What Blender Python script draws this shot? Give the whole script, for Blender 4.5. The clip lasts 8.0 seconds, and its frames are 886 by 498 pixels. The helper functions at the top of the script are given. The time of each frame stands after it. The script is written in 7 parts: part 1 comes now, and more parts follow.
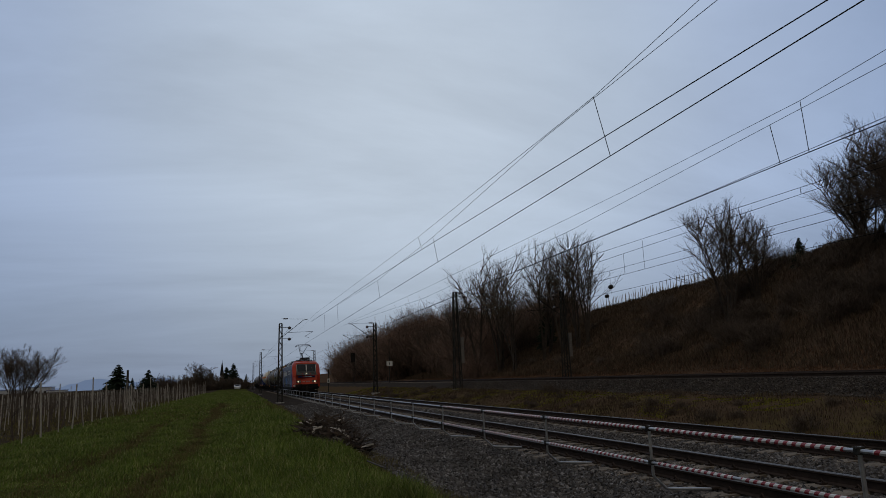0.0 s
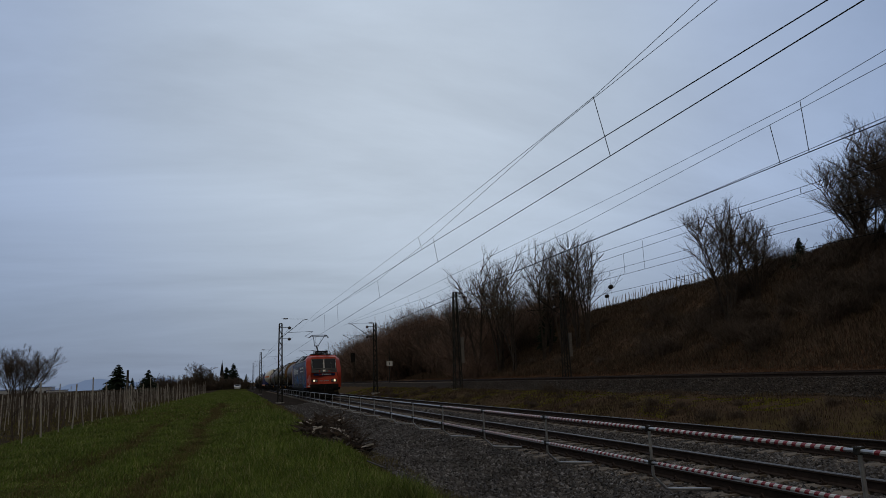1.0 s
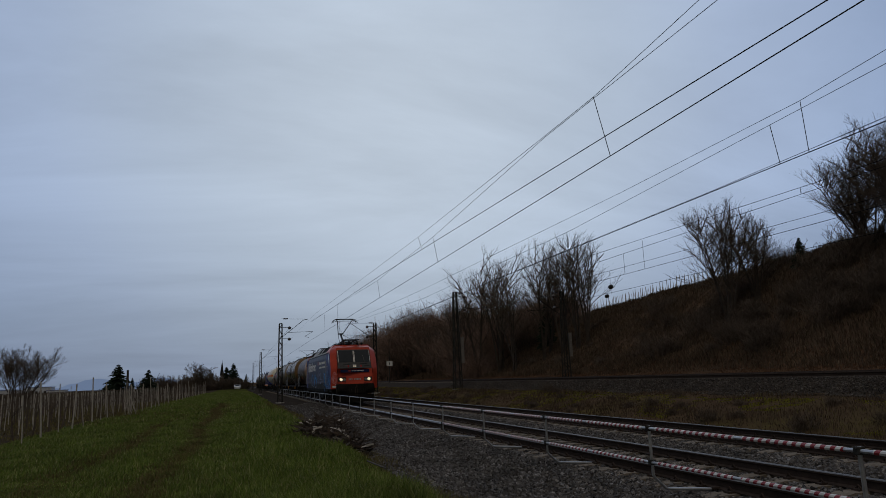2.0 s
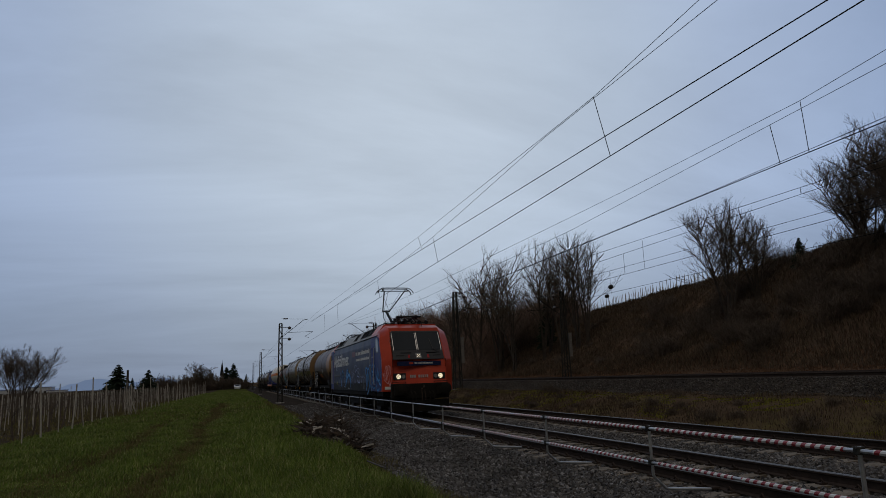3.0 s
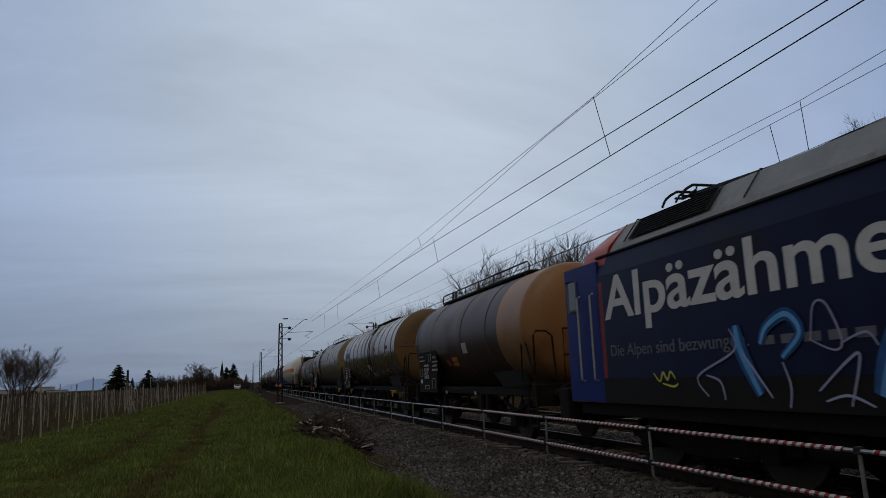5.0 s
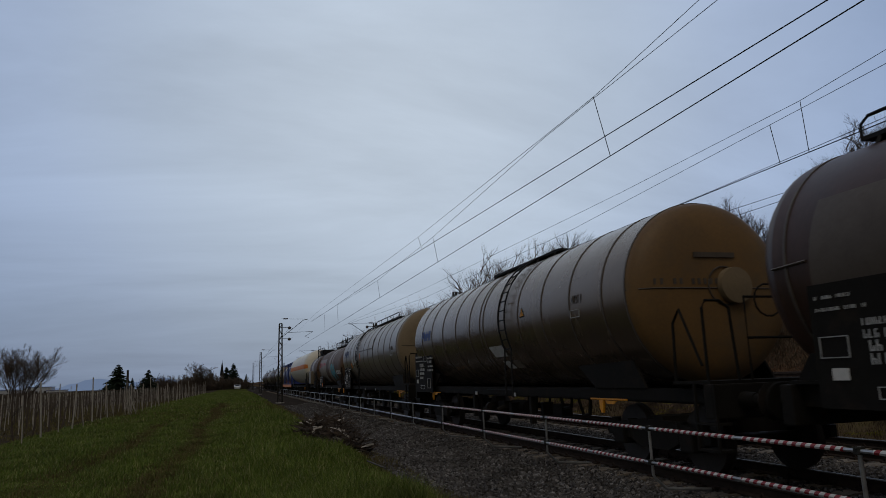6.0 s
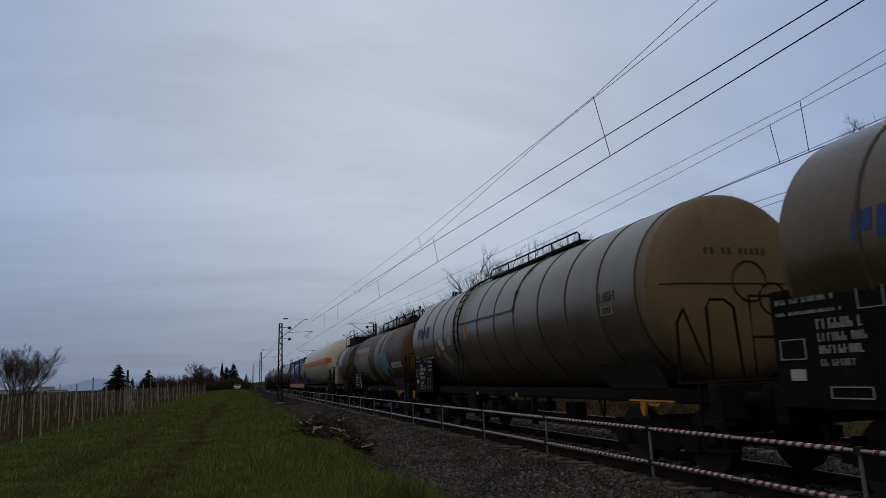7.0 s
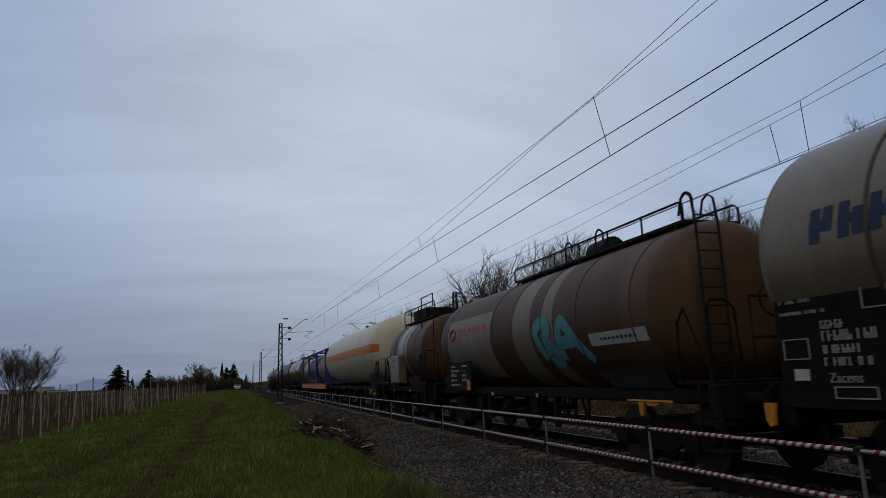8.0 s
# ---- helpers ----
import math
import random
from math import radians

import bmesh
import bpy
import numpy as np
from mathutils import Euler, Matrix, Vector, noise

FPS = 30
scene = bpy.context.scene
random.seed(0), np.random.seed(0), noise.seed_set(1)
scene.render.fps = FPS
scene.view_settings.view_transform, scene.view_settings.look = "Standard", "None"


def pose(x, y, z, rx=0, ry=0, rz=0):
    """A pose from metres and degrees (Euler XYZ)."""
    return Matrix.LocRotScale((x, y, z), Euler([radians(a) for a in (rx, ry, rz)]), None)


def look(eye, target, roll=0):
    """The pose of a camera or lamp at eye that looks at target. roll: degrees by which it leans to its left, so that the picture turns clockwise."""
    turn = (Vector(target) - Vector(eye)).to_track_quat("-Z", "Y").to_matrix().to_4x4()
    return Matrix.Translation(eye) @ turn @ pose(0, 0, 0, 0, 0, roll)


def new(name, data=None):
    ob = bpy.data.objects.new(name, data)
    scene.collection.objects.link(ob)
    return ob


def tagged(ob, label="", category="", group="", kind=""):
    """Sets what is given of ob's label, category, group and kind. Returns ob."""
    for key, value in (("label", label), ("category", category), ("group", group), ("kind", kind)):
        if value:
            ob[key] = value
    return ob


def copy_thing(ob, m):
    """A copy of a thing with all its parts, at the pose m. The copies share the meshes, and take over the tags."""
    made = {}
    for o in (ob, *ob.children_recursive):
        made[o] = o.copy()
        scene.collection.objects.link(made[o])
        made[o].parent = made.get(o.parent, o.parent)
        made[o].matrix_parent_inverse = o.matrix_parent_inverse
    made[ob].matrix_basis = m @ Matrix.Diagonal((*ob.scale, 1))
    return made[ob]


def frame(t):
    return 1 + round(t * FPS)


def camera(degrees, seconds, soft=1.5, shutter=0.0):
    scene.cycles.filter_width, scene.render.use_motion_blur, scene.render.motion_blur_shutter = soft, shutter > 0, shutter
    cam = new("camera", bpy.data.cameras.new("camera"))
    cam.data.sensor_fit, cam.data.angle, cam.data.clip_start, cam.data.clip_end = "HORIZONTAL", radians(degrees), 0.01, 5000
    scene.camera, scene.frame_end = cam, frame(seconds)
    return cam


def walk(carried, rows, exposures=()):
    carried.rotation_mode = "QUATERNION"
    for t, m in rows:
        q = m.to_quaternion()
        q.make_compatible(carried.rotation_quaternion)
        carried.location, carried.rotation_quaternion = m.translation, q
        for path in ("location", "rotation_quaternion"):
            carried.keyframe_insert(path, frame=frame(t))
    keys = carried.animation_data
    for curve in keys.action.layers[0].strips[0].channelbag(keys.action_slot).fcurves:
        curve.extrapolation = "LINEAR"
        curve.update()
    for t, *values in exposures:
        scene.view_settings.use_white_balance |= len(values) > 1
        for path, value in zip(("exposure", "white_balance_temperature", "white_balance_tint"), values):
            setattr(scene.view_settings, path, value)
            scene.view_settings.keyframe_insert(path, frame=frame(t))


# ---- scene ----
cam = camera(65.51, 8.0, soft=0.75, shutter=0.06)
EYE = (0.0, 0.0, 1.456)
AIM = (0.28083 * 50, 0.94199 * 50, 1.456 + 0.18370 * 50)
walk(cam, [(0.0, look(EYE, AIM, -1.915)), (8.0, look(EYE, AIM, -1.915))], [(0.0, 0.0), (8.0, 0.0)])

# the two running lines and the raised branch behind them
TRACK_A, TRACK_B = 7.11, 11.11
TRACK_C, TRACK_D = 21.0, 25.0
RAISE = 1.2

# ---- sky and sun: thin cloud ahead, the veiled sun behind and to the left ----
SUN_EL, SUN_AZ = radians(58), radians(212)
THIN_EL, THIN_AZ = radians(22), radians(13)


def make_world():
    w = bpy.data.worlds.new("overcast_sky")
    scene.world = w
    w.use_nodes = True
    nt = w.node_tree
    n, l = nt.nodes, nt.links
    n.clear()
    out = n.new("ShaderNodeOutputWorld")
    sky = n.new("ShaderNodeTexSky")
    sky.sky_type, sky.sun_disc = "NISHITA", False
    sky.sun_elevation, sky.sun_rotation = SUN_EL, SUN_AZ
    sky.air_density, sky.dust_density = 1.3, 2.0
    co = n.new("ShaderNodeTexCoord")
    # cloud sheet seen in perspective: direction divided by its height
    sep = n.new("ShaderNodeSeparateXYZ")
    l.new(co.outputs["Generated"], sep.inputs[0])
    hz = n.new("ShaderNodeMath")
    hz.operation = "MAXIMUM"
    l.new(sep.outputs[2], hz.inputs[0])
    hz.inputs[1].default_value = 0.0
    hz2 = n.new("ShaderNodeMath")
    hz2.operation = "ADD"
    l.new(hz.outputs[0], hz2.inputs[0])
    hz2.inputs[1].default_value = 0.22
    comb = n.new("ShaderNodeCombineXYZ")
    for i in (0, 1):
        d = n.new("ShaderNodeMath")
        d.operation = "DIVIDE"
        l.new(sep.outputs[i], d.inputs[0])
        l.new(hz2.outputs[0], d.inputs[1])
        l.new(d.outputs[0], comb.inputs[i])
    mp = n.new("ShaderNodeMapping")
    mp.inputs["Rotation"].default_value = (0, 0, radians(35))
    mp.inputs["Scale"].default_value = (0.55, 1.3, 1.0)
    l.new(comb.outputs[0], mp.inputs[0])
    big = n.new("ShaderNodeTexNoise")
    big.inputs["Scale"].default_value = 0.95
    big.inputs["Detail"].default_value = 7
    big.inputs["Roughness"].default_value = 0.6
    big.inputs["Distortion"].default_value = 0.4
    l.new(mp.outputs[0], big.inputs["Vector"])
    # brighter where the cloud is thin
    dot = n.new("ShaderNodeVectorMath")
    dot.operation = "DOT_PRODUCT"
    l.new(co.outputs["Generated"], dot.inputs[0])
    dot.inputs[1].default_value = (math.sin(THIN_AZ) * math.cos(THIN_EL), math.cos(THIN_AZ) * math.cos(THIN_EL), math.sin(THIN_EL))
    ramp = n.new("ShaderNodeValToRGB")
    e = ramp.color_ramp.elements
    e[0].position, e[0].color = 0.10, (0.15, 0.145, 0.14, 1)
    e[1].position, e[1].color = 1.0, (0.565, 0.65, 0.76, 1)
    for at_, c in ((0.60, (0.20, 0.23, 0.29, 1)), (0.80, (0.31, 0.405, 0.60, 1)), (0.90, (0.41, 0.505, 0.685, 1)), (0.955, (0.485, 0.575, 0.71, 1))):
        k = e.new(at_)
        k.color = c
    l.new(dot.outputs["Value"], ramp.inputs[0])
    cl = n.new("ShaderNodeMapRange")
    cl.inputs["From Min"].default_value, cl.inputs["From Max"].default_value = 0.32, 0.68
    cl.inputs["To Min"].default_value, cl.inputs["To Max"].default_value = 0.84, 1.12
    l.new(big.outputs["Fac"], cl.inputs["Value"])
    # thicker cloud towards the horizon
    low = n.new("ShaderNodeMapRange")
    low.interpolation_type = "SMOOTHSTEP"
    low.inputs["From Min"].default_value, low.inputs["From Max"].default_value = -0.02, 0.26
    low.inputs["To Min"].default_value, low.inputs["To Max"].default_value = 0.60, 1.0
    l.new(sep.outputs[2], low.inputs["Value"])
    both = n.new("ShaderNodeMath")
    both.operation = "MULTIPLY"
    l.new(cl.outputs[0], both.inputs[0])
    l.new(low.outputs[0], both.inputs[1])
    mul = n.new("ShaderNodeVectorMath")
    mul.operation = "SCALE"
    l.new(ramp.outputs[0], mul.inputs[0])
    l.new(both.outputs[0], mul.inputs["Scale"])
    bg_cloud = n.new("ShaderNodeBackground")
    l.new(mul.outputs[0], bg_cloud.inputs[0])
    bg_sky = n.new("ShaderNodeBackground")
    bg_sky.inputs[1].default_value = 0.05
    l.new(sky.outputs[0], bg_sky.inputs[0])
    mix = n.new("ShaderNodeMixShader")
    mix.inputs[0].default_value = 0.9
    l.new(bg_sky.outputs[0], mix.inputs[1])
    l.new(bg_cloud.outputs[0], mix.inputs[2])
    l.new(mix.outputs[0], out.inputs[0])


make_world()
sun = new("sun", bpy.data.lights.new("sun", "SUN"))
sun.data.energy, sun.data.angle, sun.data.color = 0.38, radians(30), (1.0, 0.88, 0.72)
sun.matrix_world = look((0, 0, 60), (-math.sin(SUN_AZ) * math.cos(SUN_EL) * 9, -math.cos(SUN_AZ) * math.cos(SUN_EL) * 9, 60 - math.sin(SUN_EL) * 9))


# ---- materials ----
def mat(name, a, b=None, rough=0.8, metal=0.0, scale=6.0, fine=60.0, bump=0.3, spot=None, spot_at=0.62, stretch=(1, 1, 1), spec=0.5, streak=0.0):
    """Two colours mixed by noise at two scales, with a third in patches, and relief."""
    m = bpy.data.materials.new(name)
    m.use_nodes = True
    nt = m.node_tree
    n, l = nt.nodes, nt.links
    s = n["Principled BSDF"]
    b = b or tuple(c * 0.7 for c in a)
    co = n.new("ShaderNodeTexCoord")
    info = n.new("ShaderNodeObjectInfo")
    mp = n.new("ShaderNodeMapping")
    mp.inputs["Scale"].default_value = stretch
    l.new(co.outputs["Object"], mp.inputs[0])
    l.new(info.outputs["Random"], mp.inputs["Location"])
    n1, n2 = n.new("ShaderNodeTexNoise"), n.new("ShaderNodeTexNoise")
    n1.inputs["Scale"].default_value, n2.inputs["Scale"].default_value = scale, fine
    n1.inputs["Detail"].default_value = 6
    n2.inputs["Detail"].default_value = 3
    l.new(mp.outputs[0], n1.inputs["Vector"])
    l.new(mp.outputs[0], n2.inputs["Vector"])
    add = n.new("ShaderNodeMath")
    add.operation = "MULTIPLY_ADD"
    l.new(n2.outputs["Fac"], add.inputs[0])
    add.inputs[1].default_value = 0.45
    l.new(n1.outputs["Fac"], add.inputs[2])
    rmp = n.new("ShaderNodeValToRGB")
    e = rmp.color_ramp.elements
    e[0].position, e[0].color = 0.48, (*b, 1)
    e[1].position, e[1].color = 0.95, (*a, 1)
    l.new(add.outputs[0], rmp.inputs[0])
    col = rmp.outputs[0]
    if spot:
        n3 = n.new("ShaderNodeTexNoise")
        n3.inputs["Scale"].default_value = scale * 0.45
        n3.inputs["Detail"].default_value = 8
        n3.inputs["Roughness"].default_value = 0.7
        l.new(mp.outputs[0], n3.inputs["Vector"])
        r3 = n.new("ShaderNodeValToRGB")
        r3.color_ramp.elements[0].position, r3.color_ramp.elements[1].position = spot_at - 0.08, spot_at + 0.08
        l.new(n3.outputs["Fac"], r3.inputs[0])
        mx = n.new("ShaderNodeMix")
        mx.data_type = "RGBA"
        l.new(r3.outputs[0], mx.inputs["Factor"])
        l.new(col, mx.inputs["A"])
        mx.inputs["B"].default_value = (*spot, 1)
        col = mx.outputs["Result"]
    # every repeat a little lighter or darker
    var = n.new("ShaderNodeMapRange")
    var.inputs["To Min"].default_value, var.inputs["To Max"].default_value = 0.88, 1.12
    l.new(info.outputs["Random"], var.inputs["Value"])
    sc = n.new("ShaderNodeVectorMath")
    sc.operation = "SCALE"
    l.new(col, sc.inputs[0])
    l.new(var.outputs[0], sc.inputs["Scale"])
    l.new(sc.outputs[0], s.inputs["Base Color"])
    rr = n.new("ShaderNodeMapRange")
    rr.inputs["To Min"].default_value, rr.inputs["To Max"].default_value = max(0.05, rough - 0.12), min(1, rough + 0.12)
    l.new(n1.outputs["Fac"], rr.inputs["Value"])
    l.new(rr.outputs[0], s.inputs["Roughness"])
    s.inputs["Metallic"].default_value = metal
    s.inputs["Specular IOR Level"].default_value = spec
    if bump:
        bp = n.new("ShaderNodeBump")
        bp.inputs["Strength"].default_value = bump
        bp.inputs["Distance"].default_value = 0.02
        l.new(add.outputs[0], bp.inputs["Height"])
        l.new(bp.outputs[0], s.inputs["Normal"])
    return m


def island_mat(name, cols, rough=0.9, bump=0.2, spec=0.3):
    """Colours spread over the loose pieces of one mesh."""
    m = bpy.data.materials.new(name)
    m.use_nodes = True
    n, l = m.node_tree.nodes, m.node_tree.links
    s = n["Principled BSDF"]
    g = n.new("ShaderNodeNewGeometry")
    r = n.new("ShaderNodeValToRGB")
    e = r.color_ramp.elements
    e[0].color, e[1].color = (*cols[0], 1), (*cols[-1], 1)
    for i, c in enumerate(cols[1:-1], 1):
        e.new(i / (len(cols) - 1)).color = (*c, 1)
    l.new(g.outputs["Random Per Island"], r.inputs[0])
    co = n.new("ShaderNodeTexCoord")
    nz = n.new("ShaderNodeTexNoise")
    nz.inputs["Scale"].default_value = 0.9
    nz.inputs["Detail"].default_value = 5
    l.new(co.outputs["Object"], nz.inputs["Vector"])
    mr = n.new("ShaderNodeMapRange")
    mr.inputs["From Min"].default_value, mr.inputs["From Max"].default_value = 0.3, 0.7
    mr.inputs["To Min"].default_value, mr.inputs["To Max"].default_value = 0.7, 1.25
    l.new(nz.outputs["Fac"], mr.inputs["Value"])
    sc = n.new("ShaderNodeVectorMath")
    sc.operation = "SCALE"
    l.new(r.outputs[0], sc.inputs[0])
    l.new(mr.outputs[0], sc.inputs["Scale"])
    l.new(sc.outputs[0], s.inputs["Base Color"])
    s.inputs["Roughness"].default_value = rough
    s.inputs["Specular IOR Level"].default_value = spec
    return m


def glow(name, c, strength):
    m = bpy.data.materials.new(name)
    m.use_nodes = True
    s = m.node_tree.nodes["Principled BSDF"]
    s.inputs["Base Color"].default_value = (*c, 1)
    s.inputs["Emission Color"].default_value = (*c, 1)
    s.inputs["Emission Strength"].default_value = strength
    return m


def glass(name, tint=(0.018, 0.022, 0.026)):
    """Dark tinted cab glazing with a clear gloss."""
    m = bpy.data.materials.new(name)
    m.use_nodes = True
    s = m.node_tree.nodes["Principled BSDF"]
    s.inputs["Base Color"].default_value = (*tint, 1)
    s.inputs["Roughness"].default_value = 0.08
    s.inputs["Specular IOR Level"].default_value = 0.4
    return m


def striped():
    """Red and white warning foil wound round a tube that runs along y."""
    m = bpy.data.materials.new("striped_foil")
    m.use_nodes = True
    n, l = m.node_tree.nodes, m.node_tree.links
    s = n["Principled BSDF"]
    co = n.new("ShaderNodeTexCoord")
    sep = n.new("ShaderNodeSeparateXYZ")
    l.new(co.outputs["Object"], sep.inputs[0])
    f = n.new("ShaderNodeMath")
    f.operation = "MULTIPLY"
    f.inputs[1].default_value = 1 / 0.118
    l.new(sep.outputs[1], f.inputs[0])
    tw = n.new("ShaderNodeMath")
    tw.operation = "MULTIPLY_ADD"
    tw.inputs[1].default_value = 5.0
    l.new(sep.outputs[2], tw.inputs[0])
    l.new(f.outputs[0], tw.inputs[2])
    fr = n.new("ShaderNodeMath")
    fr.operation = "FRACT"
    l.new(tw.outputs[0], fr.inputs[0])
    st = n.new("ShaderNodeMath")
    st.operation = "GREATER_THAN"
    st.inputs[1].default_value = 0.52
    l.new(fr.outputs[0], st.inputs[0])
    nz = n.new("ShaderNodeTexNoise")
    nz.inputs["Scale"].default_value = 9
    l.new(co.outputs["Object"], nz.inputs["Vector"])
    dirt = n.new("ShaderNodeMapRange")
    dirt.inputs["To Min"].default_value, dirt.inputs["To Max"].default_value = 0.6, 1.1
    l.new(nz.outputs["Fac"], dirt.inputs["Value"])
    mx = n.new("ShaderNodeMix")
    mx.data_type = "RGBA"
    l.new(st.outputs[0], mx.inputs["Factor"])
    mx.inputs["A"].default_value, mx.inputs["B"].default_value = (0.75, 0.75, 0.73, 1), (0.30, 0.02, 0.025, 1)
    sc = n.new("ShaderNodeVectorMath")
    sc.operation = "SCALE"
    l.new(mx.outputs["Result"], sc.inputs[0])
    l.new(dirt.outputs[0], sc.inputs["Scale"])
    l.new(sc.outputs[0], s.inputs["Base Color"])
    s.inputs["Roughness"].default_value = 0.45
    return m


# ---- mesh helpers ----
def part(name, bm, material, parent=None, label="", smooth=False):
    """Links a bmesh as one mesh object, under a thing if one is given."""
    me = bpy.data.meshes.new(name)
    bmesh.ops.recalc_face_normals(bm, faces=bm.faces)
    if smooth:
        for f in bm.faces:
            f.smooth = True
    bm.to_mesh(me)
    bm.free()
    me.materials.append(material)
    ob = new(name, me)
    if smooth:
        me.set_sharp_from_angle(angle=radians(38))
    if parent:
        ob.parent = parent
    if label:
        ob["label"] = label
    return ob


def raw(name, verts, faces, material, parent=None):
    me = bpy.data.meshes.new(name)
    me.from_pydata(verts, [], faces)
    me.materials.append(material)
    ob = new(name, me)
    if parent:
        ob.parent = parent
    return ob


def thing(name, label, category, group="", m=None):
    ob = tagged(new(name), label, category, group)
    if m is not None:
        ob.matrix_basis = m
    return ob


def box(bm, x0, x1, y0, y1, z0, z1, bev=0.0):
    v = [bm.verts.new((x, y, z)) for x in (x0, x1) for y in (y0, y1) for z in (z0, z1)]
    fs = [bm.faces.new([v[i] for i in q]) for q in ((0, 1, 3, 2), (4, 6, 7, 5), (0, 4, 5, 1), (2, 3, 7, 6), (0, 2, 6, 4), (1, 5, 7, 3))]
    if bev:
        es = list({e for f in fs for e in f.edges})
        bmesh.ops.bevel(bm, geom=es, offset=bev, segments=2, affect="EDGES", profile=0.6)
    return bm


def B(*a, **k):
    return box(bmesh.new(), *a, **k)


def tube(bm, pts, r, seg=6, r1=None):
    """A round bar along a line of points, tapering from r to r1."""
    pts = [Vector(p) for p in pts]
    rings = []
    for i, p in enumerate(pts):
        d = (pts[min(i + 1, len(pts) - 1)] - pts[max(i - 1, 0)]).normalized()
        a = d.cross(Vector((0, 0, 1)) if abs(d.z) < 0.9 else Vector((1, 0, 0))).normalized()
        c = d.cross(a)
        rr = r if r1 is None else r + (r1 - r) * i / (len(pts) - 1)
        rings.append([bm.verts.new(p + (a * math.cos(t) + c * math.sin(t)) * rr) for t in (2 * math.pi * k / seg for k in range(seg))])
    for u, w in zip(rings, rings[1:]):
        for k in range(seg):
            bm.faces.new((u[k], u[(k + 1) % seg], w[(k + 1) % seg], w[k]))
    bm.faces.new(rings[0][::-1])
    bm.faces.new(rings[-1])
    return bm


def T(pts, r, seg=6, r1=None):
    return tube(bmesh.new(), pts, r, seg, r1)


def lathe(bm, prof, cx, cz, seg=40, a0=0.0, a1=360.0):
    """A body of revolution round the line x=cx, z=cz along y; prof holds (y, radius). Angles from +x towards +z."""
    full = a1 - a0 >= 360
    k = seg if full else seg + 1
    rings = []
    for y, r in prof:
        rings.append([bm.verts.new((cx + r * math.cos(t), y, cz + r * math.sin(t))) for t in (radians(a0 + (a1 - a0) * i / seg) for i in range(k))])
    for u, w in zip(rings, rings[1:]):
        for i in range(seg):
            bm.faces.new((u[i], u[(i + 1) % k], w[(i + 1) % k], w[i]))
    if full:
        for ring in (rings[0], rings[-1]):
            bm.faces.new(ring)
    return bm


def prism(bm, poly, axis, a, b):
    """A polygon pushed along an axis from a to b; poly holds the two other coordinates in order."""
    def put(q, w):
        return {"x": (w, q[0], q[1]), "y": (q[0], w, q[1]), "z": (q[0], q[1], w)}[axis]
    lo, hi = [bm.verts.new(put(q, a)) for q in poly], [bm.verts.new(put(q, b)) for q in poly]
    k = len(poly)
    for i in range(k):
        bm.faces.new((lo[i], lo[(i + 1) % k], hi[(i + 1) % k], hi[i]))
    bm.faces.new(lo[::-1])
    bm.faces.new(hi)
    return bm


def smooth01(a, b, x):
    t = min(1, max(0, (x - a) / (b - a)))
    return t * t * (3 - 2 * t)


STEEL = mat("rusty_rail_steel", (0.050, 0.036, 0.029), (0.026, 0.019, 0.016), 0.9, 0.0, 8, 90, 0.2, spec=0.12)
RAILHEAD = mat("worn_rail_head", (0.15, 0.145, 0.14), (0.09, 0.085, 0.08), 0.5, 0.5, 3, 40, 0.05)
GALV = mat("galvanised_steel", (0.50, 0.51, 0.52), (0.34, 0.35, 0.36), 0.45, 0.7, 14, 120, 0.05)
MASTGREY = mat("weathered_mast_steel", (0.042, 0.042, 0.038), (0.022, 0.021, 0.019), 0.85, 0.0, 6, 50, 0.2, spot=(0.04, 0.025, 0.016), spec=0.12)
WIRE = mat("dark_wire", (0.025, 0.025, 0.027), (0.016, 0.016, 0.016), 0.8, 0.0, 5, 30, 0, spec=0.15)
SLEEPER = mat("weathered_sleeper", (0.24, 0.205, 0.165), (0.14, 0.115, 0.09), 0.95, 0, 5, 50, 0.5, spot=(0.09, 0.07, 0.05), spec=0.1)
FOIL = striped()
BLACK = mat("black_underframe", (0.016, 0.0145, 0.013), (0.009, 0.008, 0.0062), 0.85, 0.0, 5, 60, 0.2, spot=(0.026, 0.019, 0.014), spec=0.15)


# ---- ground ----
GRASS_SOIL = mat("grass_ground", (0.075, 0.085, 0.022), (0.040, 0.048, 0.013), 1.0, 0, 0.7, 14, 0.8, spot=(0.085, 0.072, 0.026), spot_at=0.60, spec=0.0)
BANK = mat("bank_grass", (0.095, 0.076, 0.028), (0.046, 0.034, 0.021), 1.0, 0, 0.45, 5, 1.0, spot=(0.080, 0.054, 0.034), spot_at=0.46, spec=0.0)
GRAVEL = mat("ballast_bed", (0.062, 0.055, 0.050), (0.022, 0.019, 0.017), 1.0, 0, 9, 28, 1.0, spot=(0.075, 0.06, 0.045), spec=0.0)
HILL = mat("winter_scrub_floor", (0.105, 0.070, 0.048), (0.046, 0.032, 0.023), 1.0, 0, 0.35, 6, 1.0, spot=(0.085, 0.05, 0.027), spot_at=0.58, spec=0.0)
FIELD = mat("vineyard_soil", (0.070, 0.056, 0.038), (0.038, 0.032, 0.022), 1.0, 0, 0.3, 5, 0.8, spot=(0.04, 0.05, 0.016), spec=0.0)


def ridge(y):
    return 10.1 + min(1.8, (83 - y) * 0.028) if y < 83 else max(6.0, 10.1 - (y - 83) * 0.05)


